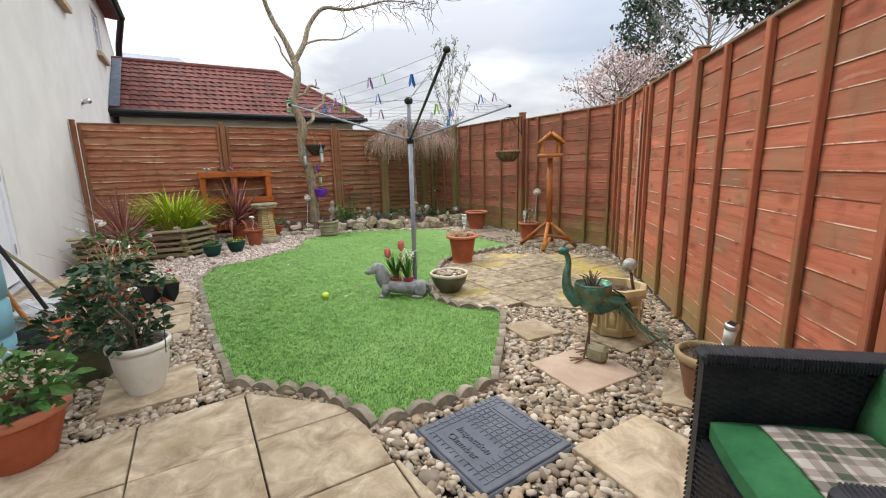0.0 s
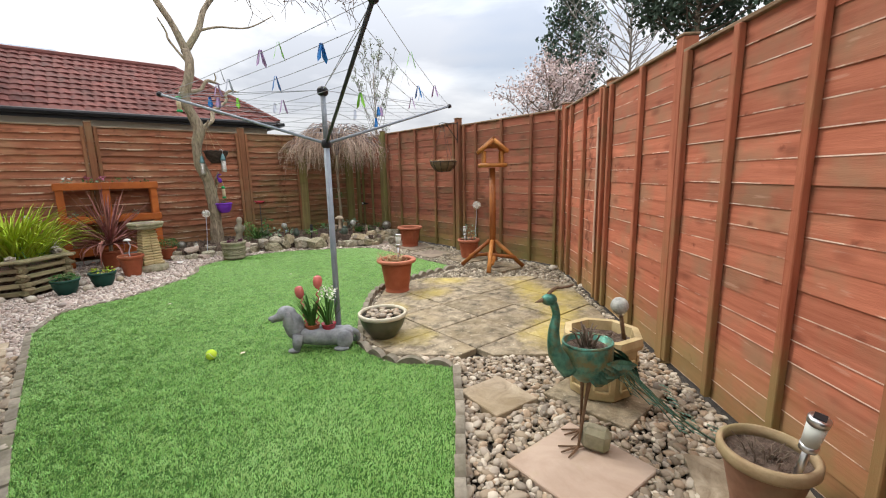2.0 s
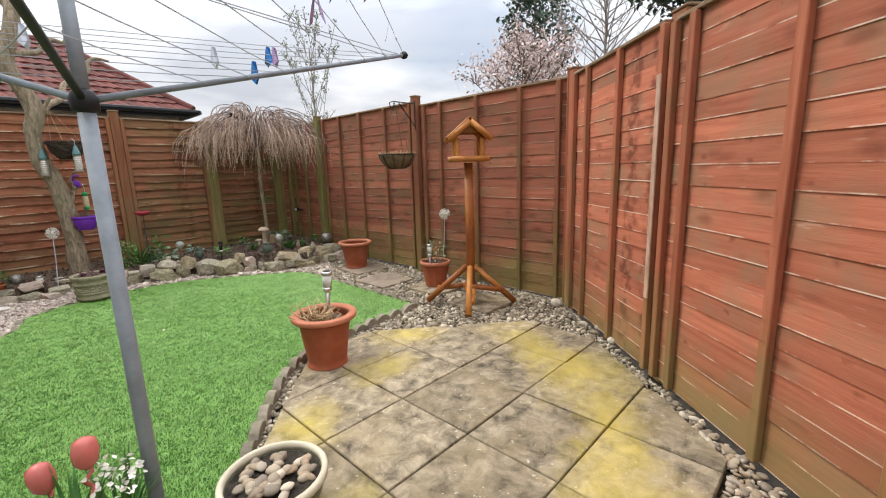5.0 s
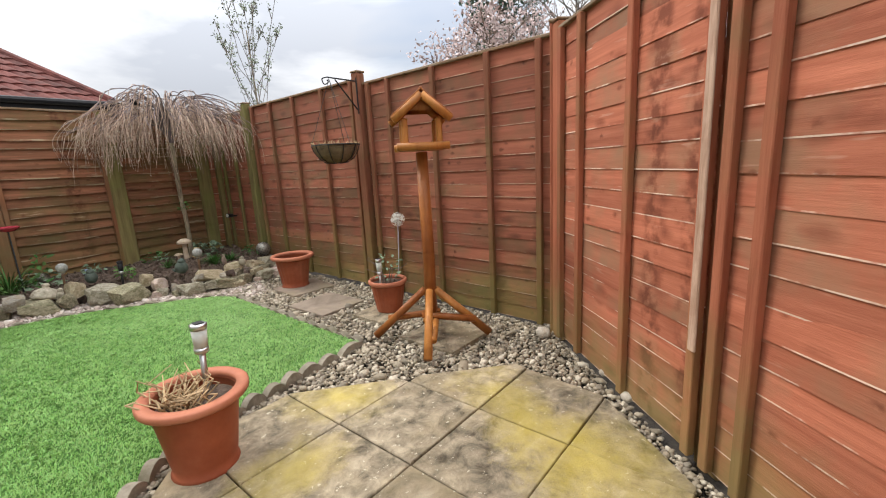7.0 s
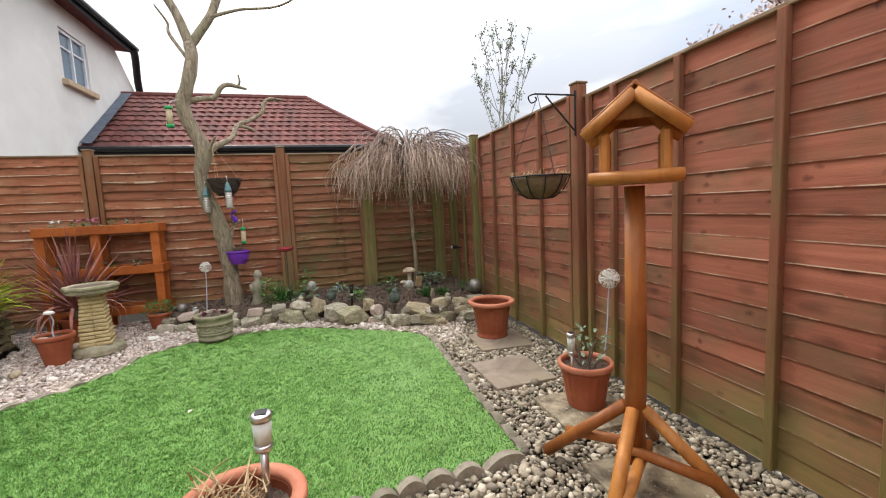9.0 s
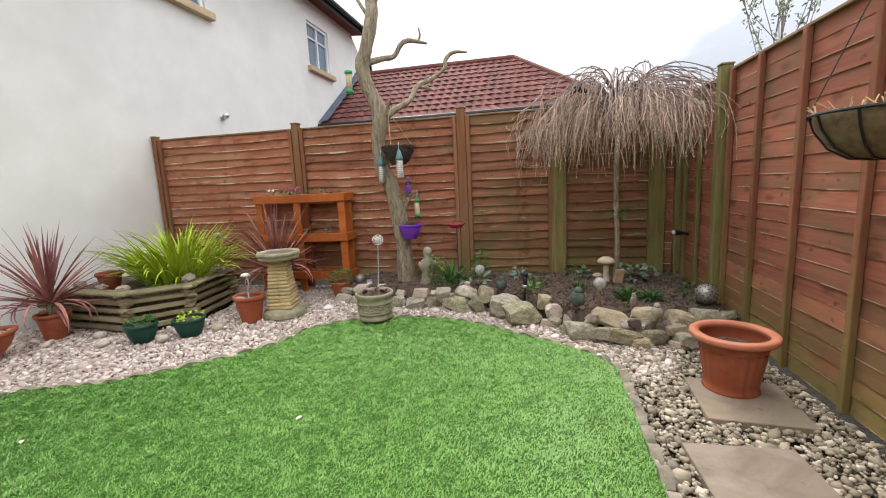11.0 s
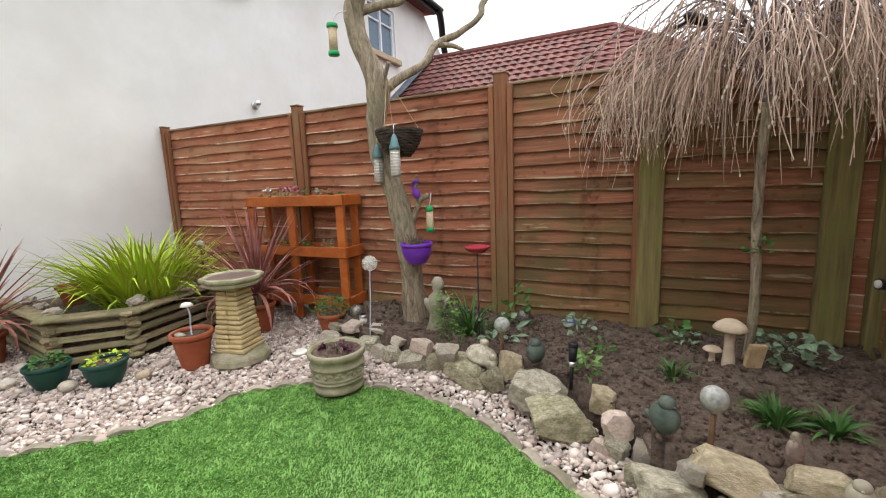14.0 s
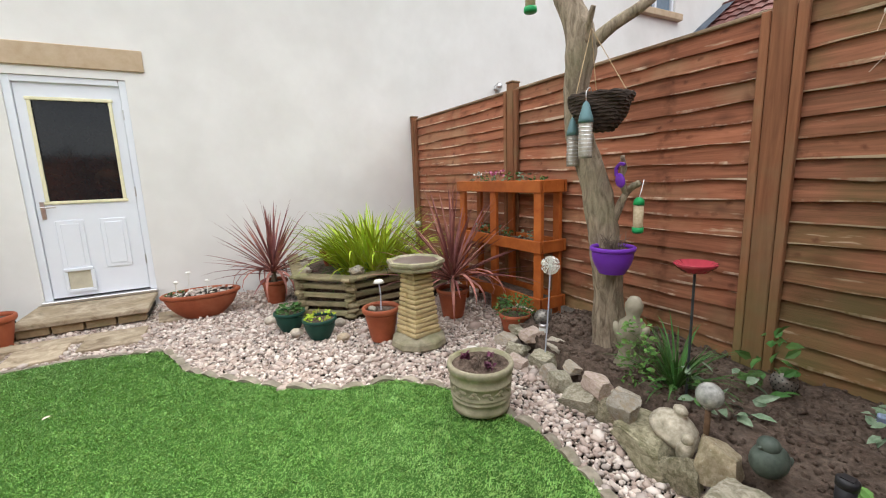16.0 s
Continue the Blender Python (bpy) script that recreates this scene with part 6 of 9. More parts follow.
# ---- old tree ----
tree = thing("old_tree", "old leafless fruit tree with ridged bark and bent limbs", "tree", 2.31, 8.12, 0.12)
TX, TY, TZ = 2.31, 8.12, 0.12
rel = lambda pts: [(x - TX, y - TY, z - TZ) for x, y, z in pts]


def limb(name, pts, radii, seg=12, rough=0.12):
    s = spline(rel(pts), 6)
    rr = [np.interp(i / (len(s) - 1) * (len(radii) - 1), range(len(radii)), radii) for i in range(len(s))]
    bm = bm_new()
    tube(bm, s, rr, seg)
    for v in bm.verts:
        n_ = noise.noise(v.co * 7.0) + 0.6 * noise.noise(v.co * 19.0)
        k = rr[0] * rough
        v.co += Vector((noise.noise(v.co * 6 + Vector((3, 0, 0))), noise.noise(v.co * 6 + Vector((0, 7, 0))), 0)) * k + Vector((n_, n_, 0)) * k * 0.4
    return part(name, bm, M["bark"], tree, smooth=True)


limb("trunk", [(2.290, 8.250, 0.08), (2.287, 8.230, 0.417), (2.285, 8.200, 0.66), (2.264, 8.170, 0.92), (2.227, 8.140, 1.174), (2.139, 8.110, 1.424), (2.117, 8.090, 1.664), (2.164, 8.070, 1.89), (2.151, 8.070, 2.03), (2.074, 8.050, 2.215), (2.030, 8.040, 2.352), (2.033, 8.030, 2.48), (2.090, 8.020, 2.64), (2.150, 8.050, 2.90), (2.130, 8.130, 3.1)],
     [0.116, 0.090, 0.084, 0.084, 0.082, 0.076, 0.072, 0.078, 0.080, 0.070, 0.072, 0.072, 0.062, 0.060, 0.060], 22)
limb("limb", [(2.130, 8.130, 3.1), (2.010, 8.190, 3.45), (1.840, 8.230, 3.78), (1.720, 8.200, 4.1), (1.590, 8.150, 4.7)], [0.055, 0.046, 0.04, 0.036, 0.03])
limb("limb", [(2.130, 8.130, 3.08), (2.350, 8.210, 3.45), (2.490, 8.270, 3.80), (2.770, 8.270, 4.12), (3.190, 8.250, 4.15), (3.590, 8.250, 4.28), (4.090, 8.250, 4.45), (4.790, 8.250, 4.50)], [0.050, 0.045, 0.04, 0.034, 0.026, 0.02, 0.014, 0.008])
limb("limb", [(2.180, 8.080, 1.92), (2.300, 8.200, 2.034), (2.423, 8.295, 2.122), (2.476, 8.435, 2.29), (2.616, 8.575, 2.388), (2.747, 8.655, 2.504), (2.759, 8.695, 2.613), (2.847, 8.725, 2.683), (2.998, 8.775, 2.689)], [0.040, 0.034, 0.030, 0.032, 0.024, 0.021, 0.022, 0.020, 0.012], 10, 0.35)
limb("limb", [(2.490, 8.455, 2.29), (2.580, 8.495, 2.28), (2.657, 8.535, 2.245)], [0.024, 0.020, 0.012], 8, 0.3)
limb("limb", [(2.060, 8.030, 2.47), (2.210, 8.150, 2.534), (2.298, 8.250, 2.573), (2.369, 8.275, 2.685), (2.432, 8.325, 2.737), (2.530, 8.375, 2.73), (2.615, 8.425, 2.717)], [0.036, 0.029, 0.026, 0.025, 0.026, 0.020, 0.012], 10, 0.3)
limb("limb", [(2.530, 8.375, 2.73), (2.560, 8.375, 2.79), (2.550, 8.375, 2.87)], [0.014, 0.012, 0.008], 8, 0.3)
limb("limb", [(2.220, 8.050, 1.93), (2.250, 8.030, 2.00), (2.310, 8.010, 2.09)], [0.022, 0.018, 0.014], 8, 0.3)
limb("limb", [(2.280, 8.180, 0.86), (2.330, 8.210, 0.98), (2.370, 8.250, 1.10), (2.440, 8.270, 1.16)], [0.034, 0.026, 0.022, 0.018], 8, 0.4)
limb("limb", [(2.370, 8.250, 1.09), (2.360, 8.220, 1.18), (2.380, 8.210, 1.24), (2.400, 8.170, 1.31)], [0.022, 0.018, 0.017, 0.012], 8, 0.4)
limb("limb", [(2.330, 8.200, 3.42), (2.640, 8.250, 3.55), (3.090, 8.230, 3.62), (3.510, 8.200, 3.88)], [0.022, 0.016, 0.012, 0.006], 8, 0.2)
limb("limb", [(2.140, 8.050, 2.88), (1.940, 8.150, 3.2), (1.910, 8.200, 3.35), (1.820, 8.150, 3.5)], [0.020, 0.016, 0.012, 0.008], 8, 0.3)
bm = bm_new()
for _ in range(70):
    x = R.uniform(3.0, 5.2)
    z = 4.12 + 0.18 * (x - 3.0) + R.uniform(-0.1, 0.1)
    p0 = Vector((x - TX, R.uniform(-0.3, 0.3), z - TZ))
    d = Vector((R.uniform(-0.3, 1), R.uniform(-0.6, 0.6), R.uniform(-0.7, 0.8))).normalized()
    p1 = p0 + d * R.uniform(0.10, 0.30)
    p2 = p1 + (d + Vector((R.uniform(-0.6, 0.6), R.uniform(-0.6, 0.6), R.uniform(-0.6, 0.6)))).normalized() * R.uniform(0.1, 0.3)
    tube(bm, [p0, p1, p2], [0.007, 0.005, 0.003], 4)
part("twig_tangle", bm, M["twig"], tree, "tangle of fine bare twigs")

# ---- things hung in the tree ----
hb = thing("wicker_basket", "dark woven twig hanging basket in the tree", "hanging basket", 2.36, 8.02, 1.400, 0, "hanging baskets")
for i in range(11):
    z = 0.055 + i * 0.0165
    r = 0.050 + 0.118 * math.sqrt((i + 0.4) / 11)
    bm = bm_new()
    for k in range(2):
        tube(bm, [(r * math.cos(a) * (1 + 0.03 * math.sin(5 * a + i)), r * math.sin(a) * (1 + 0.03 * math.sin(5 * a + i)), z + 0.008 * math.sin(7 * a + i * 2 + k * 3.1)) for a in (2 * math.pi * j / 28 for j in range(29))], 0.0085, 5)
    part("woven_ring", bm, M["wicker"], hb)
bm = bm_new()
lathe(bm, [(0.0, 0.05), (0.06, 0.05), (0.10, 0.09), (0.135, 0.14), (0.152, 0.21), (0.0, 0.20)], 24)
part("liner", bm, M["wicker"], hb)
bm = bm_new()
for a in (0.3, 2.4, 4.5):
    tube(bm, [(0.15 * math.cos(a), 0.15 * math.sin(a), 0.22), (-0.10, 0.03, 0.60)], 0.0022, 5)
part("hanging_cord", bm, M["straw"], hb, "thin brown cords")
for x, y, z in ((2.155, 8.035, 1.265), (2.415, 7.86, 1.30)):
    fd = thing("nut_feeder", "wire mesh nut feeder with a slate-blue cone lid", "bird feeder", x, y, z, 0, "bird feeders")
    bm = bm_new()
    lathe(bm, [(0.034, 0), (0.036, 0.01), (0.034, 0.18)], 18)
    part("mesh_tube", bm, M["mesh_metal"], fd, smooth=True)
    bm = bm_new()
    for i in range(9):
        lathe(bm, [(0.0345, 0.012 + i * 0.02), (0.0365, 0.015 + i * 0.02), (0.0345, 0.018 + i * 0.02)], 14)
    part("wire_rings", bm, M["chrome"], fd)
    bm = bm_new()
    lathe(bm, [(0.038, 0.178), (0.036, 0.20), (0.016, 0.27), (0.004, 0.285)], 18)
    part("lid", bm, M["feeder_teal"], fd, smooth=True)
    bm = bm_new()
    tube(bm, spline([(0, 0, 0.28), (0.0, 0.0, 0.33), (-0.015, 0.04, 0.355), (-0.02, 0.06, 0.33)]), 0.003, 5)
    part("hook", bm, M["chrome"], fd)
fd = thing("seed_feeder", "green-capped tube seed feeder hung from a limb", "bird feeder", 1.92, 7.91, 2.17, 0, "bird feeders")
bm = bm_new()
lathe(bm, [(0.030, 0.02), (0.030, 0.19)], 18)
part("tube", bm, M["seed"], fd, smooth=True)
for a, b in ((0.0, 0.03), (0.185, 0.215)):
    bm = bm_new()
    lathe(bm, [(0.034, a), (0.040, a + 0.006), (0.038, b)], 18)
    part("end_cap", bm, M["green_lid"], fd, smooth=True)
bm = bm_new()
tube(bm, spline([(0, 0, 0.21), (0.03, 0.02, 0.28), (0.12, 0.06, 0.30)]), 0.003, 5)
part("hook", bm, M["chrome"], fd)
pp = pot("purple_pot", "purple plastic half-barrel wall pot with dead stems, hung on the trunk", 2.41, 8.10, 0.655, 0.120, 0.155, M["purple"], None, 0.66, 0.025, curve=0.10, category="plant pot")
bm = bm_new()
twigs(bm, (0, 0, 0.13), 40, 0.11, 0.10, 0.003, 0.9)
part("stem_clump", bm, M["twig"], pp)
bm = bm_new()
tube(bm, [(-0.08, 0.06, 0.145), (-0.10, 0.08, 0.15), (-0.12, 0.09, 0.17)], 0.006, 6)
part("bracket", bm, M["dark_pole"], pp)
fd = thing("seed_feeder", "slim seed feeder with a bright green lid", "bird feeder", 2.46, 8.24, 0.905, 0, "bird feeders")
bm = bm_new()
lathe(bm, [(0.024, 0), (0.027, 0.01), (0.027, 0.13)], 16)
part("tube", bm, M["seed"], fd, smooth=True)
bm = bm_new()
lathe(bm, [(0.030, 0.13), (0.029, 0.155), (0.015, 0.172), (0.0, 0.175)], 16)
part("lid", bm, M["green_lid"], fd, smooth=True)
bm = bm_new()
lathe(bm, [(0.022, -0.03), (0.032, -0.02), (0.03, 0.004)], 16)
part("base", bm, M["green_lid"], fd, smooth=True)
bm = bm_new()
tube(bm, spline([(0, 0, 0.17), (0.005, 0.01, 0.21), (0.0, 0.035, 0.27)]), 0.0025, 5)
part("hook", bm, M["chrome"], fd)
orn = thing("purple_ornament", "small purple plastic clip ornament hooked on a branch stub", "ornament", 2.40, 8.15, 1.20)
bm = bm_new()
tube(bm, spline([(0.028, 0, 0.062), (-0.002, 0, 0.066), (-0.026, 0, 0.040), (-0.024, 0, 0.0)]), 0.010, 8)
part("hook", bm, M["purple"], orn, smooth=True)
bm = bm_new()
blob(bm, (0.002, 0, -0.025), (0.030, 0.016, 0.042), (0, -18, 0), 3)
part("scoop", bm, M["purple"], orn, smooth=True)

# red glass dish feeder, statue, plants in the soil bed
rf = thing("dish_feeder", "pink-red glass bird dish on a thin dark rod", "bird feeder", 2.94, 8.0, 0.15)
bm = bm_new()
tube(bm, [(0, 0, 0), (0, 0, 0.62)], 0.006, 6)
part("rod", bm, M["dark_pole"], rf)
bm = bm_new()
lathe(bm, [(0.01, 0.615), (0.05, 0.622), (0.082, 0.648), (0.092, 0.662), (0.086, 0.665), (0.05, 0.640), (0.0, 0.636)], 28, flute=14, depth=0.006)
part("dish", bm, M["red_glass"], rf, smooth=True)
st = bm_new()
lathe(st, [(0.05, 0), (0.055, 0.02), (0.04, 0.06), (0.035, 0.12), (0.048, 0.16), (0.045, 0.20), (0.022, 0.225), (0.03, 0.25), (0.032, 0.275), (0.018, 0.30), (0, 0.305)], 18)
blob(st, (0.04, -0.01, 0.16), (0.018, 0.02, 0.05), (0, 25, 0), 2)
blob(st, (-0.04, -0.01, 0.15), (0.018, 0.02, 0.05), (0, -25, 0), 2)
for f in st.faces:
    f.smooth = True
o = obj("garden_statue", st, M["statue"])
o.matrix_world = pose(2.57, 8.06, 0.13, 3, 4, 20) @ Matrix.Scale(1.45, 4)
tagged(o, "weathered cream stone garden figurine", "statue")


def bed_plant(name, label, x, y, z, kind, rad, h, count, material, ll=0.06, lw=0.025):
    p = thing(name, label, "plant", x, y, z, 0, "bed plants")
    bm = bm_new()
    if kind == "strap":
        for i in range(count):
            a = R.uniform(0, 6.283)
            strap(bm, (rad * 0.2 * math.cos(a), rad * 0.2 * math.sin(a), 0), a, h * R.uniform(0.7, 1.1), lw, R.uniform(0.5, 1.5), R.uniform(0.2, 1.3), 6)
    else:
        bush(bm, (0, 0, 0), rad, h, count, ll, lw, 0.02)
    part("leaves", bm, M[material], p)
    return p


bed_plant("green_shrub", "tall leafy bright green bed plant", 2.72, 7.93, 0.15, "bush", 0.08, 0.34, 220, "leaf_fresh", 0.036, 0.015)
bed_plant("daffodil_leaves", "clump of upright dark green strap leaves", 2.85, 8.06, 0.16, "strap", 0.15, 0.36, 70, "leaf_green", lw=0.013)
bed_plant("spotted_plant", "silver-spotted broad-leaved bed plant", 3.06, 8.02, 0.16, "bush", 0.15, 0.20, 30, "leaf_grey", 0.08, 0.04)
bed_plant("broad_plant", "low green broad-leaved bed plant", 2.92, 7.98, 0.16, "bush", 0.12, 0.11, 50, "leaf_green", 0.045, 0.02)
bed_plant("broad_plant", "green-leaved plant against the brown fence", 3.12, 8.32, 0.16, "bush", 0.09, 0.32, 30, "leaf_green", 0.08, 0.035)
bed_plant("spiky_plant", "small bright green spiky bed plant", 4.12, 7.80, 0.17, "strap", 0.1, 0.13, 30, "leaf_green", lw=0.016)
bed_plant("spiky_plant", "bright green spiky tuft near the stones", 4.49, 7.45, 0.17, "strap", 0.1, 0.16, 60, "leaf_green", lw=0.018)
bed_plant("spiky_plant", "green strap-leaved tuft near the stones", 4.68, 7.47, 0.17, "strap", 0.1, 0.14, 36, "leaf_green", lw=0.020)
bed_plant("lime_plant", "small yellow-green bed plant", 3.69, 7.68, 0.17, "bush", 0.07, 0.12, 50, "leaf_fresh", 0.05, 0.024)
bed_plant("broad_plant", "broad green leaves under the weeping tree", 4.72, 8.22, 0.17, "bush", 0.17, 0.17, 70, "leaf_grey", 0.07, 0.05)
bed_plant("broad_plant", "low broad green leaves by the fence", 4.16, 8.42, 0.17, "bush", 0.10, 0.11, 30, "leaf_green", 0.06, 0.04)
bed_plant("low_plant", "small grey-green weed in the soil", 3.55, 8.36, 0.17, "bush", 0.10, 0.10, 30, "leaf_grey", 0.06, 0.03)
bed_plant("low_plant", "small green weed in the soil", 3.75, 8.0, 0.17, "bush", 0.09, 0.08, 26, "leaf_green", 0.05, 0.02)
bed_plant("low_plant", "patchy small weed by the red fence", 5.0, 7.5, 0.17, "bush", 0.14, 0.12, 36, "leaf_green", 0.05, 0.025)
bed_plant("low_plant", "small white-edged plant in the soil", 4.22, 8.3, 0.17, "bush", 0.07, 0.12, 26, "leaf_grey", 0.05, 0.025)

# stone mushrooms
ms = thing("stone_mushrooms", "pair of cast-stone garden mushrooms in the soil", "ornament", 4.40, 8.04, 0.15)
for x, y, h, r in ((0, 0, 0.30, 0.085), (-0.075, 0.02, 0.13, 0.05)):
    bm = bm_new()
    lathe(bm, [(r * 0.50, 0), (r * 0.42, 0.02), (r * 0.30, h * 0.5), (r * 0.32, h * 0.8)], 18, c=(x, y, 0))
    part("stalk", bm, M["mushroom"], ms, smooth=True)
    bm = bm_new()
    lathe(bm, [(r * 0.3, h * 0.80), (r * 0.9, h * 0.80), (r, h * 0.82), (r * 0.80, h * 0.91), (r * 0.4, h * 0.985), (0.0, h)], 22, c=(x, y, 0))
    part("cap", bm, M["mushroom"], ms, "pinkish mushroom cap", smooth=True)
bm = bm_new()
box(bm, (0, 0, 0.08), (0.10, 0.025, 0.17), (6, 8, 0), bevel=0.004)
o = obj("wood_offcut", bm, M["straw"])
o.matrix_world = pose(4.52, 8.06, 0.15, 0, 0, 30)
tagged(o, "pale timber offcut standing in the soil", "offcut")
solar_stake(3.20, 7.70, 0.15, 0.29, "crackled globe solar light in the soil bed", (2, 2), globe=0.048)
solar_stake(4.22, 7.16, 0.17, 0.27, "crackled globe solar light behind the stones", (-2, 1), globe=0.050)
solar_stake(3.63, 7.58, 0.16, 0.22, "short dark solar stake behind the stones", (-2, 2), r=0.024, metal="black")
dandelion_light(2.06, 7.92, 0.10, 0.57, (0, 4))


def pierced_ball(x, y, z, r):
    b = thing("pierced_ball", "pierced silver metal garden ball", "ornament", x, y, z, 0, "pierced balls")
    bm = bm_new()
    blob(bm, (0, 0, r * 0.9), (r, r, r), sub=3)
    part("shell", bm, M["pewter"], b, smooth=True)
    # black beads on the closed shell paint the shade inside the piercings
    bm = bm_new()
    for i in range(90):
        z_ = 1 - 2 * (i + 0.5) / 90
        a = i * 2.39996
        q = math.sqrt(1 - z_ * z_)
        n_ = Vector((q * math.cos(a), q * math.sin(a), z_))
        blob(bm, tuple(n_ * r * 0.985 + Vector((0, 0, r * 0.9))), (r * 0.075, r * 0.075, r * 0.075), sub=1)
    part("hole_pattern", bm, M["black"], b, "black beads standing in for the dark of the holes")


pierced_ball(1.76, 8.16, 0.13, 0.062)
pierced_ball(3.14, 8.44, 0.16, 0.055)
pierced_ball(5.05, 7.38, 0.18, 0.085)
bm = bm_new()
box(bm, (0, 0, 0.03), (0.075, 0.03, 0.06), (20, 0, 30), bevel=0.006)
o = obj("plant_label", bm, M["blue_card"])
o.matrix_world = pose(3.50, 8.44, 0.165)
tagged(o, "pale blue crumpled card label on the soil", "label")
bm = bm_new()
lathe(bm, [(0.0, 0), (0.05, 0.0), (0.06, 0.012), (0.055, 0.02), (0.0, 0.028)], 18)
o = obj("ground_light", bm, M["petal_white"])
o.matrix_world = pose(1.62, 7.62, 0.0)
tagged(o, "small white round ground light in the gravel", "garden light")

# owls and doves of resin and stone on the rocks
def bird_mesh(h, w):
    bm = bm_new()
    blob(bm, (0, 0, h * 0.40), (w * 0.62, w * 0.75, h * 0.42), (15, 0, 0), 3)
    blob(bm, (0, -w * 0.10, h * 0.80), (w * 0.40, w * 0.40, h * 0.20), sub=3)
    blob(bm, (0, -w * 0.48, h * 0.78), (w * 0.08, w * 0.16, h * 0.05), sub=1)
    blob(bm, (0, w * 0.75, h * 0.22), (w * 0.22, w * 0.45, h * 0.10), (30, 0, 0), 2)
    for f in bm.faces:
        f.smooth = True
    return bm


for x, y, z, h, w, m_, lab in ((3.41, 7.70, 0.19, 0.145, 0.085, "owl", "dark grey-green resin bird ornament on the stones"), (4.06, 7.19, 0.20, 0.16, 0.085, "owl", "dark grey-green resin bird ornament behind the stones"),
                               (4.59, 6.97, 0.19, 0.11, 0.06, "statue", "pale stone owl ornament on the wall"), (4.47, 7.14, 0.20, 0.13, 0.042, "rock_dark", "mossy stone bird ornament on a stub")):
    o = obj("bird_ornament", bird_mesh(h, w), M[m_])
    o.matrix_world = pose(x, y, z, 0, 0, R.uniform(-60, 60))
    tagged(o, lab, "ornament", "bird ornaments")

# ---- rockery stones edging the bed ----


def rock_mesh(seed):
    """A broken block of stone filling a unit box."""
    b = bmesh.new()
    bmesh.ops.create_icosphere(b, subdivisions=4, radius=1.0)
    rr = random.Random(seed)
    planes = [(Vector(q) + Vector((rr.gauss(0, 0.16), rr.gauss(0, 0.16), rr.gauss(0, 0.16))), rr.uniform(0.50, 0.62)) for q in ((1, 0, 0), (-1, 0, 0), (0, 1, 0), (0, -1, 0), (0, 0, 1), (0, 0, -1))]
    planes += [(Vector((rr.gauss(0, 1), rr.gauss(0, 1), rr.gauss(0, 1))), rr.uniform(0.60, 0.80)) for _ in range(9)]
    planes = [(n_.normalized(), d) for n_, d in planes]
    for v in b.verts:
        for n_, d in planes:
            k = v.co.dot(n_)
            if k > d:
                v.co -= n_ * (k - d) * 0.96
        v.co *= 1 + 0.10 * noise.noise(v.co * 2.6 + Vector((seed, 0, 0))) + 0.045 * noise.noise(v.co * 8 + Vector((0, seed, 0))) + 0.02 * noise.noise(v.co * 19 + Vector((0, seed, 3)))
    lo = Vector([min(v.co[i] for v in b.verts) for i in range(3)])
    hi = Vector([max(v.co[i] for v in b.verts) for i in range(3)])
    for v in b.verts:
        v.co = Vector([(v.co[i] - lo[i]) / (hi[i] - lo[i]) - (0.5 if i < 2 else 0.0) for i in range(3)])
    for f in b.faces:
        f.smooth = True
    me = bpy.data.meshes.new("rockery_stone")
    b.to_mesh(me)
    b.free()
    me.set_sharp_from_angle(angle=radians(24))
    return me


# ribbed cream ornament lying on the stones where the bed bends
rib = bm_new()
lathe(rib, [(0.02, 0.0), (0.105, 0.005)] + [(0.128 * math.cos(0.13 * k) ** 0.6 - (0.005 if k % 2 else 0.0), 0.012 + 0.105 * math.sin(0.13 * k)) for k in range(1, 11)] + [(0.03, 0.125), (0.026, 0.137), (0.036, 0.147), (0.034, 0.160), (0.022, 0.170), (0.0, 0.173)], 28, wobble=0.003, sx=1.0, sy=0.72)
blob(rib, (0.115, -0.055, 0.045), (0.036, 0.034, 0.058), (0, 8, 0), 3, 0.04)
blob(rib, (0.115, -0.062, 0.098), (0.026, 0.026, 0.026), (0, 0, 0), 3, 0.03)
for f in rib.faces:
    f.smooth = True
o = obj("garden_ornament", rib, M["statue_pale"])
o.matrix_world = pose(3.05, 7.73, 0.115, -6, 10, -12) @ Matrix.Scale(0.9, 4)
tagged(o, "weathered ribbed cream stone ornament lying on the rocks", "ornament")

ROCK_LABEL = {"rock": "rough grey-buff rockery stone edging the soil bed", "rock_moss": "mossy green-brown rockery stone edging the soil bed", "rock_yellow": "yellow sandstone rock edging the soil bed",
              "rock_pale": "pale buff rockery stone edging the soil bed", "rock_pink": "pinkish pale rockery stone edging the soil bed", "rock_dark": "dark plum-grey rockery stone edging the soil bed"}
ROCKS = {}
for i, m in enumerate(ROCK_LABEL):
    ROCKS[m] = [rock_mesh(i * 7.3 + k * 3.1) for k in range(5)]
    for me in ROCKS[m]:
        me.materials.append(M[m])
RK = random.Random(21)


def lay(x, y, z, w, h, m, depth=0.7):
    """A stone w wide and h high, standing on z, its front at x, y."""
    a = RK.uniform(-0.35, 0.35)
    o = new("rockery_stone", RK.choice(ROCKS[m]))
    o.matrix_world = Matrix.Translation((x - math.sin(a) * w * depth * 0.4, y + w * depth * 0.4, z - 0.02)) @ Euler((RK.uniform(-0.16, 0.16), RK.uniform(-0.22, 0.22), a)).to_matrix().to_4x4() @ Matrix.Diagonal((w, w * depth, h * 0.62 + 0.02, 1))
    tagged(o, ROCK_LABEL[m], "stone", "rockery stones")


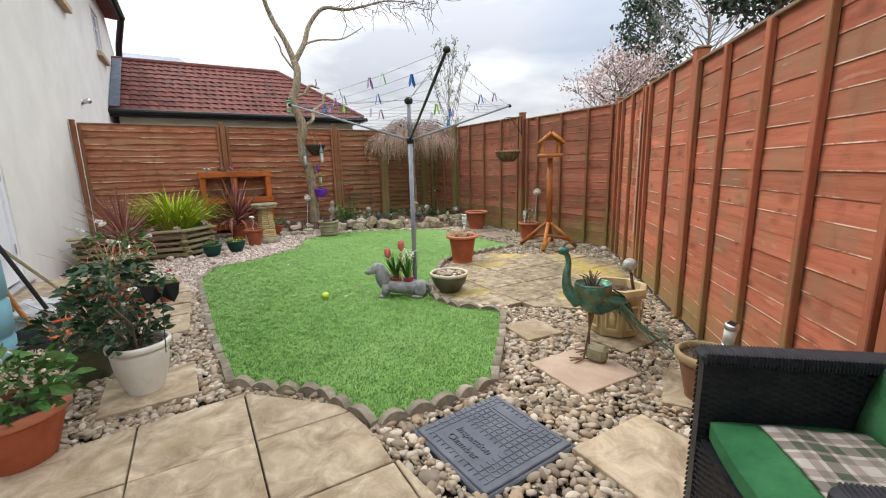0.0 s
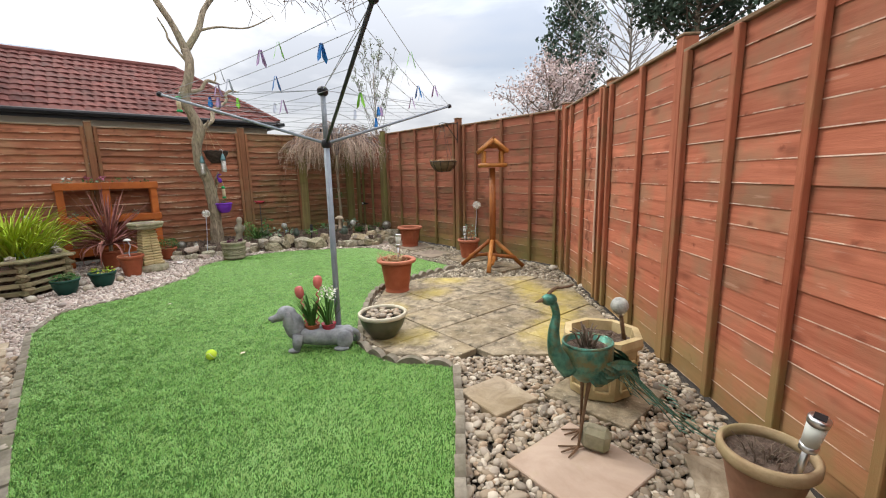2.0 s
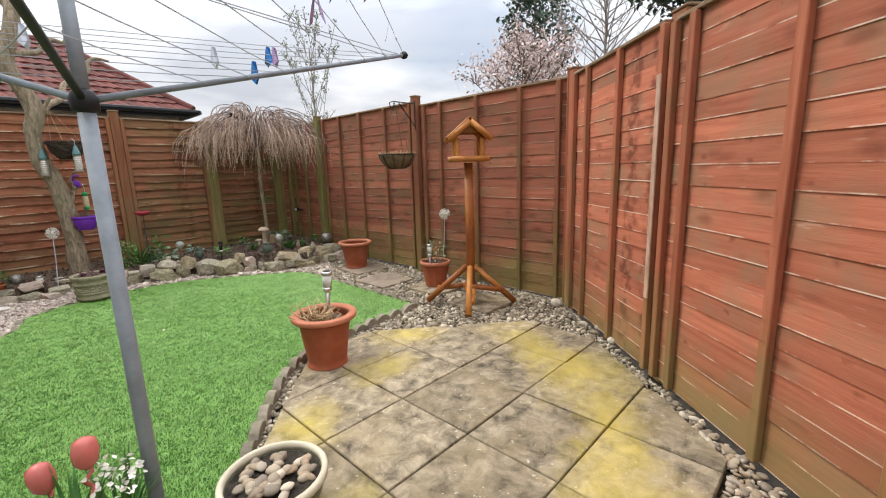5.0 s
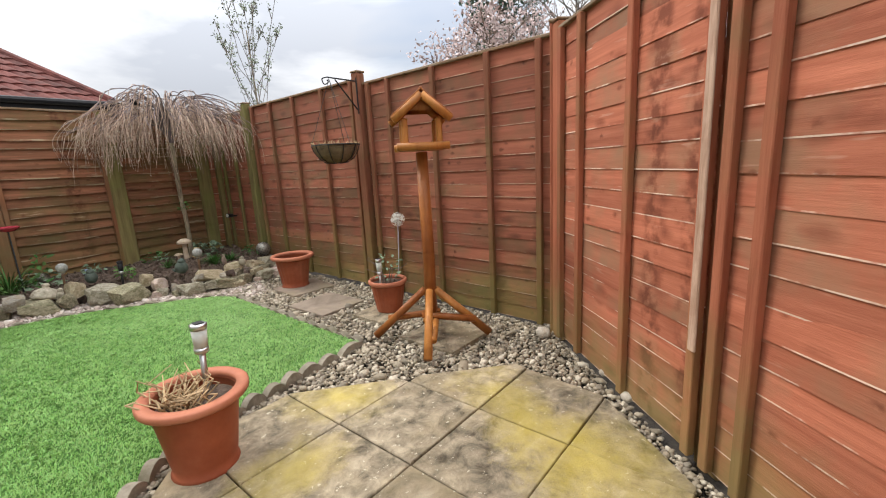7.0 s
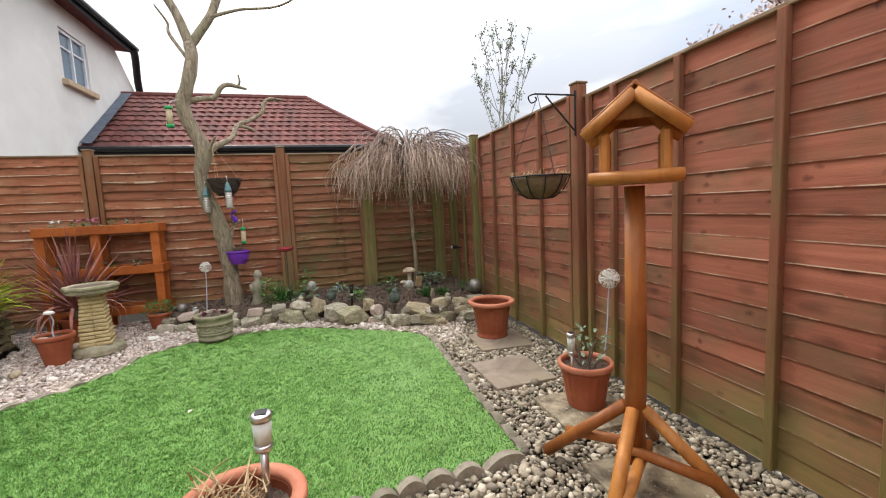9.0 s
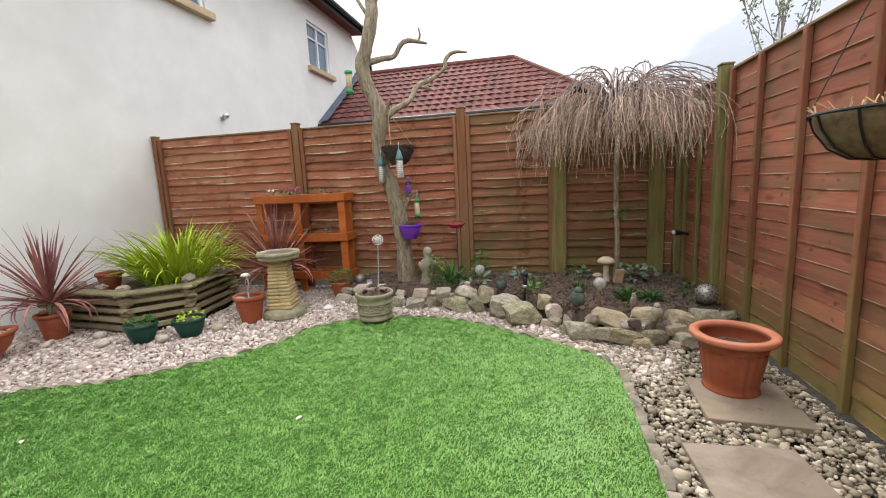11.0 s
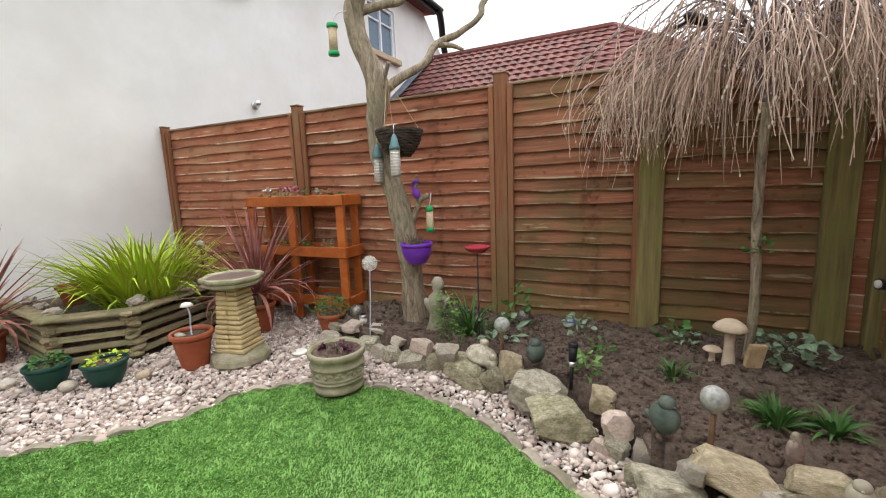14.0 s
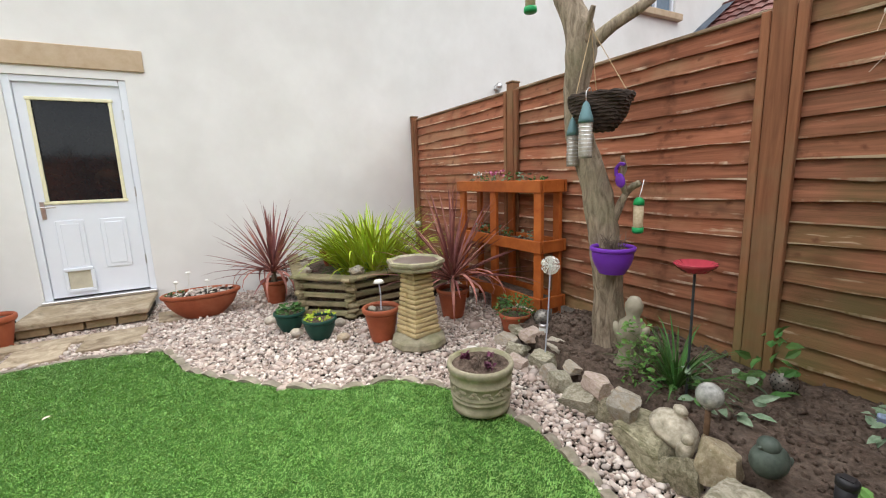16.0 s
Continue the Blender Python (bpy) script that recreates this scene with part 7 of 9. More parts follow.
LOWER = [(2.35, 7.72, 0.15, 0.17, "rock"), (2.55, 7.70, 0.24, 0.14, "rock"), (2.74, 7.74, 0.21, 0.16, "rock_moss"), (4.09, 7.22, 0.21, 0.25, "rock_dark"),
         (4.07, 6.93, 0.32, 0.20, "rock"), (4.34, 6.85, 0.36, 0.19, "rock_moss"), (4.59, 6.88, 0.27, 0.19, "rock_moss"), (4.82, 6.86, 0.31, 0.19, "rock"), (5.06, 6.98, 0.28, 0.15, "rock_pink")]
UPPER = [(2.57, 7.76, 0.13, 0.19, 0.14, "rock_pink"), (2.33, 7.84, 0.14, 0.15, 0.07, "rock_pale"), (2.72, 7.80, 0.14, 0.16, 0.07, "rock_pale")]
# the larger blocks where the bed bends, standing clear of the soil
BEND = [(2.98, 7.60, 0.00, 0.32, 0.22, "rock_moss"), (2.83, 7.66, 0.09, 0.17, 0.20, "rock_pale"), (3.20, 7.57, 0.00, 0.14, 0.26, "rock_moss"), (3.28, 7.60, 0.09, 0.16, 0.26, "rock_yellow"),
        (3.44, 7.43, 0.00, 0.31, 0.30, "rock"), (3.67, 7.26, 0.00, 0.31, 0.29, "rock_moss"), (3.80, 7.40, 0.11, 0.14, 0.20, "rock_yellow"), (3.89, 7.27, 0.07, 0.17, 0.17, "rock_pink"), (3.86, 7.22, 0.00, 0.13, 0.14, "rock"), (4.00, 7.20, 0.00, 0.14, 0.17, "rock_pale")]
for q in BEND:
    lay(*q)
TOP = [(4.27, 7.00, 0.13, 0.36, 0.19, "rock_yellow"), (4.56, 6.98, 0.13, 0.34, 0.12, "rock_moss"), (4.53, 7.03, 0.22, 0.24, 0.12, "rock_yellow"), (4.78, 7.02, 0.14, 0.25, 0.19, "rock_yellow"),
       (4.72, 6.90, 0.13, 0.17, 0.10, "rock_yellow"), (4.97, 7.06, 0.12, 0.28, 0.21, "rock"), (5.12, 7.12, 0.12, 0.22, 0.18, "rock_moss")]
for x, y, w, h, m in LOWER:
    lay(x, y, 0.0, w * (0.95 if x < 4.05 else 0.84), h, m)
for x, y, z, w, h, m in UPPER + TOP:
    lay(x, y, z * 0.68, w * (0.95 if x < 4.05 else 0.82), h, m)
# broken stones heaped at the end of the bed by the rack, and small ones wedged between the courses
for x, y, z, w, h, m in ((1.66, 7.86, 0, 0.20, 0.12, "rock_pale"), (1.86, 7.80, 0, 0.18, 0.13, "rock"), (1.98, 7.72, 0, 0.15, 0.10, "rock_pink"), (2.06, 7.86, 0, 0.20, 0.15, "rock"), (2.20, 7.78, 0, 0.15, 0.12, "rock_pale"),
                         (1.84, 7.92, 0.09, 0.24, 0.12, "rock_pink"), (1.66, 7.98, 0.07, 0.17, 0.11, "rock"), (2.10, 7.93, 0.12, 0.17, 0.08, "rock_pale"), (1.70, 8.10, 0, 0.16, 0.12, "rock_moss")):
    lay(x, y, z, w, h, m)
for x, y, z, w, h, m in ((4.47, 6.84, 0, 0.16, 0.12, "rock_yellow"), (4.20, 6.88, 0.05, 0.15, 0.11, "rock"), (4.42, 6.96, 0.09, 0.18, 0.10, "rock_pale"), (4.66, 6.95, 0.09, 0.16, 0.10, "rock_dark"), (4.86, 6.98, 0.09, 0.17, 0.10, "rock_moss"), (4.93, 6.86, 0, 0.17, 0.11, "rock_pink")):
    lay(x, y, z, w, h, m)
for x, y, z, w, h, m in ((3.10, 7.74, 0, 0.11, 0.09, "rock_dark"), (3.52, 7.44, 0, 0.12, 0.10, "rock_dark"), (3.80, 7.24, 0, 0.10, 0.10, "rock_pink"), (3.98, 7.10, 0, 0.12, 0.08, "rock_moss"), (4.16, 7.06, 0.10, 0.12, 0.09, "rock_pale"),
                         (4.44, 6.92, 0.13, 0.10, 0.08, "rock_dark"), (4.70, 6.84, 0, 0.10, 0.08, "rock_pink"), (4.93, 6.96, 0, 0.12, 0.10, "rock_dark"), (4.15, 6.98, 0.16, 0.09, 0.06, "rock_pale")):
    lay(x, y, z, w, h, m)
for x, y, r in ((5.0, 3.56, 0.05), (0.15, 6.45, 0.05), (0.60, 6.60, 0.05), (0.9, 6.9, 0.045), (-0.1, 6.62, 0.05), (0.55, 6.96, 0.05), (4.52, 2.88, 0.032), (4.70, 3.05, 0.03)):
    bm = bm_new()
    blob(bm, (0, 0, r * 0.5), (r * 1.1, r * 0.85, r * 0.75), (0, 0, RK.uniform(0, 90)), 3, 0.12)
    for f in bm.faces:
        f.smooth = True
    o = obj("cobble", bm, M["rock_pale"])
    o.matrix_world = pose(x, y, 0.0)
    tagged(o, "large smooth pale cobble lying on the gravel", "stone", "loose cobbles")

# ---- weeping standard tree ----
wt = thing("weeping_tree", "leafless weeping standard tree with a mop of hanging stems", "tree", 4.52, 8.22, 0.15)
bm = bm_new()
tube(bm, spline([(0, 0, 0), (0.012, 0, 0.4), (-0.008, 0, 0.9), (0.0, 0, 1.45)]), [0.032] + [0.026] * 17 + [0.03], 10)
for v in bm.verts:
    v.co.x += 0.005 * noise.noise(v.co * 9)
part("trunk", bm, M["bark"], wt, smooth=True)
g2 = random.Random(5)
boughs, bm, buds, arcs = bm_new(), bm_new(), bm_new(), []
for i in range(120):
    a = i * 2.39996 + g2.uniform(-0.2, 0.2)
    reach, peak = g2.uniform(0.66, 1.12), g2.uniform(1.70, 2.04)
    bend = a + g2.uniform(-0.5, 0.5)
    pts = [Vector((0, 0, 1.42))]
    for u, z in ((0.10, 0.62), (0.26, 0.93), (0.45, 1.0), (0.66, 0.86), (0.84, 0.62), (1.0, 0.36)):
        q = a + (bend - a) * u
        pts.append(Vector((0.10 * u + u * reach * math.cos(q) + g2.uniform(-0.02, 0.02), u * reach * math.sin(q) + g2.uniform(-0.02, 0.02), 1.45 + (peak - 1.45) * z + g2.uniform(-0.015, 0.015))))
    sp = spline(pts, 4)
    tube(boughs, sp, [0.0075 - 0.005 * k / (len(sp) - 1) for k in range(len(sp))], 5, False)
    arcs.append(sp)
for i in range(1350):
    sp = g2.choice(arcs)
    k = g2.randint(8, len(sp) - 2)
    p0, d = sp[k], (sp[k + 1] - sp[k])
    out = Vector((p0.x - 0.1, p0.y, 0)).normalized()
    drop = max(0.10, p0.z - g2.uniform(1.02, 1.48)) * g2.uniform(0.55, 1.0)
    p1 = p0 + d * g2.uniform(0.6, 1.2) + out * 0.03 + Vector((g2.uniform(-0.03, 0.03), g2.uniform(-0.03, 0.03), -0.02))
    p2 = p1 + out * g2.uniform(0.01, 0.13) + Vector((g2.uniform(-0.06, 0.06), g2.uniform(-0.06, 0.06), -drop * 0.5))
    p3 = p2 + out * g2.uniform(-0.02, 0.05) + Vector((g2.uniform(-0.06, 0.06), g2.uniform(-0.06, 0.06), -drop * g2.uniform(0.3, 0.55)))
    st3 = spline([p0, p1, p2, p3], 3)
    tube(bm, st3, [0.0034 - 0.0020 * q / (len(st3) - 1) for q in range(len(st3))], 4, False)
    for _ in range(3):
        if g2.random() < 0.30:
            blob(buds, tuple(st3[g2.randint(4, len(st3) - 1)]), (0.0040, 0.0040, 0.0085), sub=1)
bo_ = part("bough_tangle", boughs, M["weep_bough"], wt, "dusky arching boughs")
bo_["kind"] = "stuff"
st_ = part("stem_curtain", bm, M["weep"], wt, "curtain of fine brown weeping stems")
st_["kind"] = "stuff"
bd_ = part("bud_scatter", buds, M["catkin"], wt, "pale catkin buds")
bd_["kind"] = "stuff"
bm = bm_new()
bush(bm, (0.01, 0, 0.62), 0.06, 0.12, 16, 0.05, 0.03)
sh_ = part("trunk_shoot", bm, M["leaf_green"], wt)
sh_["kind"] = "stuff"
bird = bm_new()
blob(bird, (0, 0, 0), (0.07, 0.028, 0.03), (0, 20, 0), 2)
blob(bird, (-0.07, 0, -0.02), (0.05, 0.02, 0.012), (0, -25, 0), 1)
o = obj("solar_panel_clip", bird, M["black"])
o.matrix_world = pose(4.16, 8.02, 2.02, 0, 0, 20)
tagged(o, "small black clip-on solar panel in the weeping tree", "solar panel")

# ---- rustic bird table ----
bt = thing("bird_table", "varnished rustic timber bird table on a four-legged post", "bird table", 4.56, 4.17, 0.018, -40)
bm = bm_new()
tube(bm, [(0, 0, 0.10), (0.006, 0, 0.6), (0, 0, 1.24)], [0.040, 0.041, 0.037], 16)
part("post", bm, M["brown_timber"], bt, smooth=True)
for i in range(4):
    a = i * math.pi / 2 + 1.34
    c, s_ = math.cos(a), math.sin(a)
    bm = bm_new()
    tube(bm, [(c * 0.39, s_ * 0.39, 0.018), (c * 0.035, s_ * 0.035, 0.34)], [0.027, 0.025], 12)
    part("leg", bm, M["honey_timber"] if i in (2, 3) else M["brown_timber"], bt, smooth=True)
    bm = bm_new()
    off = -0.03 if i % 2 else 0.03
    tube(bm, [(c * 0.30 - s_ * off, s_ * 0.30 + c * off, 0.10 + 0.03 * (i % 2)), (-c * 0.06 - s_ * off, -s_ * 0.06 + c * off, 0.14 + 0.03 * (i % 2))], 0.023, 12)
    part("brace", bm, M["brown_timber"] if i % 2 else M["honey_timber"], bt, smooth=True)
TW, TD, TT = 0.26, 0.22, 1.25
bm = bm_new()
box(bm, (0, 0, TT + 0.008), (TW, TD, 0.016), bevel=0.003)
tray = part("tray", bm, M["honey_timber"], bt)
for y in (-TD / 2, TD / 2):
    bm = bm_new()
    tube(bm, [(-TW / 2 - 0.03, y, TT + 0.022), (TW / 2 + 0.03, y, TT + 0.022)], 0.024, 12)
    part("log_edge", bm, M["honey_timber"], tray, smooth=True)
for x in (-TW / 2, TW / 2):
    bm = bm_new()
    tube(bm, [(x, -TD / 2 + 0.02, TT + 0.02), (x, TD / 2 - 0.02, TT + 0.02)], 0.020, 12)
    part("log_edge", bm, M["honey_timber"], tray, smooth=True)
for x in (-0.105, 0.105):
    for y in (-0.075, 0.075):
        bm = bm_new()
        box(bm, (x, y, TT + 0.10), (0.038, 0.045, 0.185), bevel=0.010)
        part("roof_post", bm, M["honey_timber"], bt)
RP, RE, RH2 = TT + 0.330, TT + 0.185, 0.174
for sgn in (-1, 1):
    bm = bm_new()
    L = math.hypot(RH2, RP - RE)
    box(bm, (0, 0, 0), (L + 0.02, 0.265, 0.010), bevel=0.002)
    o = part("roof_board", bm, M["brown_timber"], bt, "dark roof board")
    o.matrix_local = pose(sgn * RH2 / 2, 0, (RP + RE) / 2 + 0.022, 0, sgn * math.degrees(math.atan2(RP - RE, RH2)), 0)
    for y in (-0.125, 0.125):
        bm = bm_new()
        tube(bm, [(0, y, RP - 0.010), (sgn * RH2, y, RE - 0.010)], 0.024, 12)
        part("barge_log", bm, M["honey_timber"], bt, smooth=True)
for y in (-0.108, 0.108):
    bm = bm_new()
    v = [bm.verts.new(q) for q in ((-0.11, y, RE + 0.045), (0.11, y, RE + 0.045), (0, y, RP - 0.03))]
    f = bm.faces.new(v)
    bmesh.ops.solidify(bm, geom=[f], thickness=0.014)
    part("gable", bm, M["honey_timber"], bt)

# ---- wall basket on its bracket ----
hk = thing("basket_bracket", "black wrought-iron scroll bracket on a fence post", "bracket", 5.13, 5.43, 1.72)
bm = bm_new()
tube(bm, [(0.01, 0, -0.06), (0.01, 0, 0.25)], 0.007, 6)
tube(bm, [(0, 0, 0.22), (-0.30, 0, 0.22)], 0.006, 6)
tube(bm, [(0, 0, -0.02), (-0.22, 0, 0.21)], 0.006, 6)
tube(bm, spline([(-0.30, 0, 0.22), (-0.35, 0, 0.20), (-0.33, 0, 0.16), (-0.29, 0, 0.18), (-0.30, 0, 0.20)]), 0.005, 6)
part("scroll", bm, M["black"], hk)
hb = thing("hanging_basket", "black wire hanging basket lined with brown coir", "hanging basket", 4.85, 5.43, 1.235, 0, "hanging baskets")
hb.scale = (1.22, 1.22, 1.22)
bm = bm_new()
lathe(bm, [(0.0, 0.0), (0.07, 0.006), (0.115, 0.035), (0.148, 0.085), (0.160, 0.125), (0.150, 0.128), (0.10, 0.10), (0.0, 0.09)], 28, wobble=0.015)
part("liner", bm, M["coir"], hb, "brown coir liner", smooth=True)
bm = bm_new()
tube(bm, [(0.166 * math.cos(a), 0.166 * math.sin(a), 0.122) for a in (2 * math.pi * j / 30 for j in range(31))], 0.005, 6)
part("rim_wire", bm, M["black"], hb)
for k in range(10):
    a = k * 0.628
    bm = bm_new()
    tube(bm, [(q * math.cos(a), q * math.sin(a), z) for q, z in ((0.02, -0.004), (0.075, 0.002), (0.12, 0.032), (0.153, 0.082), (0.166, 0.122))], 0.0035, 5)
    part("rib_wire", bm, M["black"], hb)
bm = bm_new()
for i in range(60):
    a = R.uniform(0, 6.283)
    p0 = Vector((0.15 * math.cos(a), 0.15 * math.sin(a), 0.12))
    tube(bm, [p0, p0 + Vector((R.uniform(-0.03, 0.03), R.uniform(-0.03, 0.03), R.uniform(0.01, 0.035)))], 0.0018, 4)
part("straw", bm, M["straw"], hb)
bm = bm_new()
for a in (0.5, 2.6, 4.7):
    tube(bm, [(0.166 * math.cos(a), 0.166 * math.sin(a), 0.122), (0.0, 0, 0.57)], 0.0018, 5)
part("chain", bm, M["dark_pole"], hb)

# small solar spot on the fence
sp_ = thing("fence_spotlight", "small black spotlight clipped to the fence", "garden light", 5.12, 8.30, 0.62)
bm = bm_new()
tube(bm, [(0.08, 0, 0), (0.0, 0, 0.01)], 0.012, 8)
part("arm", bm, M["black"], sp_)
bm = bm_new()
tube(bm, [(0.02, 0, 0.01), (-0.06, -0.03, 0.02)], [0.022, 0.03], 12)
part("lamp_head", bm, M["black"], sp_)
bm = bm_new()
blob(bm, (-0.062, -0.031, 0.02), (0.016, 0.024, 0.024), sub=2)
part("lens", bm, M["frost"], sp_)

# ---- rotary airer ----
HUB = Vector((1.96, 3.24, 1.41))
TIPS = [Vector((3.36, 3.59, 1.81)), Vector((1.22, 4.40, 1.82)), Vector((1.55, 1.93, 1.80))]
ra = thing("rotary_airer", "grey metal rotary washing line with three raised arms", "rotary airer", HUB.x, HUB.y, 0.0)
loc = lambda v: Vector(v) - Vector((HUB.x, HUB.y, 0))
bm = bm_new()
tube(bm, [(0.0, 0.0, -0.02), (0, 0, 1.42)], 0.020, 14)
part("pole", bm, M["pole"], ra, smooth=True)
bm = bm_new()
tube(bm, [(0, 0, 1.40), (0, 0, 1.74)], 0.0165, 14)
part("upper_pole", bm, M["pole"], ra, smooth=True)
bm = bm_new()
lathe(bm, [(0.021, 1.38), (0.030, 1.388), (0.032, 1.41), (0.026, 1.43), (0.018, 1.438)], 16)
part("hub", bm, M["black"], ra, "black plastic hub", smooth=True)
bm = bm_new()
lathe(bm, [(0.020, 1.71), (0.034, 1.72), (0.036, 1.75), (0.025, 1.765), (0, 1.77)], 16)
part("top_cap", bm, M["black"], ra, "black plastic top cap", smooth=True)
for i, t_ in enumerate(TIPS):
    bm = bm_new()
    d = (loc(t_) - Vector((0, 0, 1.41))).normalized()
    tube(bm, [Vector((0, 0, 1.41)) + d * 0.03, loc(t_)], 0.0095, 10)
    arm = part("arm", bm, M["pole"] if i < 2 else M["dark_pole"], ra, smooth=True)
    bm = bm_new()
    blob(bm, tuple(loc(t_)), (0.022, 0.022, 0.02), sub=2)
    part("tip_cap", bm, M["black"], arm)
pegs = []
for i in range(3):
    a, b = loc(TIPS[i]), loc(TIPS[(i + 1) % 3])
    hub = Vector((0, 0, 1.41))
    for k in range(8):
        u = 1 - k * 0.11
        p0, p1 = hub.lerp(a, u), hub.lerp(b, u)
        sag = Vector((0, 0, -0.018 * u))
        bm = bm_new()
        tube(bm, [p0, p0.lerp(p1, 0.3) + sag, p0.lerp(p1, 0.7) + sag, p1], 0.0015, 4, False)
        part("line", bm, M["line"], ra)
        if k in (0, 1, 2, 4):
            for _ in range(3 if k < 2 else 1):
                q = R.uniform(0.12, 0.88)
                pegs.append((p0.lerp(p1, q) + sag, (p1 - p0).normalized()))
for t_ in TIPS:
    for w in (0.92, 0.99):
        bm = bm_new()
        tube(bm, [(0, 0, 1.745), Vector((0, 0, 1.41)).lerp(loc(t_), w)], 0.002, 4, False)
        part("stay_line", bm, M["line"], ra)
for i, (q, d) in enumerate(pegs):
    key = ("peg_blue", "peg_purple", "peg_green", "peg_pale", "peg_purple", "peg_blue", "peg_pale")[i % 7]
    word = {"peg_blue": "blue", "peg_purple": "lilac", "peg_green": "lime green", "peg_pale": "pale grey"}[key]
    pg = thing("clothes_peg", word + " plastic clothes peg clipped on a washing line", "clothes peg", HUB.x + q.x, HUB.y + q.y, q.z, math.degrees(math.atan2(d.y, d.x)) + R.uniform(-20, 20), "clothes pegs")
    for s_ in (-1, 1):
        bm = bm_new()
        v = [bm.verts.new(p) for p in ((-0.006, s_ * 0.004, 0.014), (0.008, s_ * 0.004, 0.016), (0.016, s_ * 0.020, -0.050), (0.0, s_ * 0.026, -0.066), (-0.012, s_ * 0.016, -0.040))]
        f = bm.faces.new(v)
        bmesh.ops.solidify(bm, geom=[f], thickness=0.006)
        part("jaw", bm, M[key], pg)

# ---- dachshund planter ----
dg = thing("dog_planter", "grey cast-stone dachshund planter holding spring bulbs", "planter", 1.80, 3.27, 0.014, 0)
DA = math.degrees(math.atan2(3.13 - 3.42, 2.02 - 1.60))
dg.matrix_world = pose(1.825, 3.245, 0.014, 0, 0, DA) @ Matrix.Scale(0.92, 4)
bm = bm_new()
n, k = 15, 18
rings = []
for i in range(n):
    u = i / (n - 1)
    x = -0.17 + 0.42 * u
    w = 0.082 * math.sqrt(max(0.02, 1 - (2 * u - 1) ** 4)) * (1.04 - 0.12 * u)
    zc, hh = 0.112 + 0.008 * math.cos(u * 5), 0.078 * math.sqrt(max(0.02, 1 - (2 * u - 1) ** 6))
    rings.append([bm.verts.new((x, w * math.cos(2 * math.pi * j / k), zc + hh * (0.74 if math.sin(2 * math.pi * j / k) > 0.75 else math.sin(2 * math.pi * j / k)))) for j in range(k)])
for a, b in zip(rings, rings[1:]):
    for j in range(k):
        bm.faces.new((a[j], a[(j + 1) % k], b[(j + 1) % k], b[j]))
bm.faces.new(rings[0][::-1])
bm.faces.new(rings[-1])
blob(bm, (-0.18, 0, 0.17), (0.075, 0.066, 0.10), (0, -24, 0), 3)
tube(bm, spline([(-0.17, 0, 0.15), (-0.20, 0, 0.23), (-0.225, 0, 0.285)]), [0.072] * 7 + [0.068, 0.062, 0.058, 0.056, 0.054, 0.052], 14)
blob(bm, (-0.235, 0, 0.290), (0.068, 0.056, 0.056), (0, 12, 0), 3)
tube(bm, spline([(-0.25, 0, 0.285), (-0.30, 0, 0.262), (-0.345, 0, 0.246)]), [0.046] * 4 + [0.040, 0.036, 0.033, 0.030] + [0.027] * 5, 12)
blob(bm, (-0.352, 0, 0.252), (0.018, 0.022, 0.018), sub=2)
for s_ in (-1, 1):
    blob(bm, (-0.205, s_ * 0.060, 0.245), (0.032, 0.015, 0.075), (0, -8, s_ * 4), 3)
    tube(bm, [(-0.15, s_ * 0.052, 0.14), (-0.16, s_ * 0.062, 0.07), (-0.165, s_ * 0.062, 0.025)], [0.042, 0.034, 0.026], 10)
    blob(bm, (-0.185, s_ * 0.064, 0.020), (0.046, 0.028, 0.020), sub=2)
    blob(bm, (0.185, s_ * 0.062, 0.085), (0.062, 0.034, 0.070), (0, 15, 0), 3)
    blob(bm, (0.160, s_ * 0.072, 0.020), (0.060, 0.028, 0.020), sub=2)
    blob(bm, (-0.262, s_ * 0.046, 0.304), (0.010, 0.006, 0.008), sub=1)
tube(bm, spline([(0.235, 0, 0.13), (0.268, 0.02, 0.10), (0.270, 0.05, 0.05), (0.235, 0.075, 0.025)]), [0.024] * 4 + [0.020] * 8 + [0.012], 10)
part("dog_body", bm, M["dogstone"], dg, smooth=True)
for x in (-0.055, 0.065):
    bm = bm_new()
    lathe(bm, [(0.040, 0.0), (0.054, 0.085), (0.058, 0.09), (0.052, 0.092), (0.04, 0.075)], 20, c=(x, 0, 0.108))
    part("pot", bm, M["red_glass"] if x > 0 else M["terracotta"], dg, "small red-brown pot", smooth=True)
    bm = bm_new()
    soil_disc(bm, 0.048, 0.186, 0.004, (x, 0))
    part("compost", bm, M["soil"], dg)
    bm = bm_new()
    for i in range(26):
        a = R.uniform(0, 6.283)
        strap(bm, (x + 0.02 * math.cos(a), 0.02 * math.sin(a), 0.184), a, R.uniform(0.17, 0.32), 0.018, R.uniform(1.05, 1.5), R.uniform(0.1, 0.7), 5)
    part("bulb_leaves", bm, M["leaf_green"], dg, "upright green bulb leaves")
bm = bm_new()
for i in range(7):
    x, y, z = 0.075 + R.uniform(-0.05, 0.05), R.uniform(-0.04, 0.04), 0.415 + R.uniform(-0.03, 0.045)
    tube(bm, [(0.065, 0, 0.185), (x, y, z)], 0.003, 5)
part("flower_stems", bm, M["leaf_green"], dg)
bm = bm_new()
for i in range(60):
    c = Vector((0.075 + R.uniform(-0.06, 0.06), R.uniform(-0.045, 0.045), 0.415 + R.uniform(-0.04, 0.06)))
    leaf(bm, c, rand_dir(-0.1), rand_dir(0.4), 0.020, 0.014)
part("flowers", bm, M["petal_white"], dg, "small white bulb flowers")
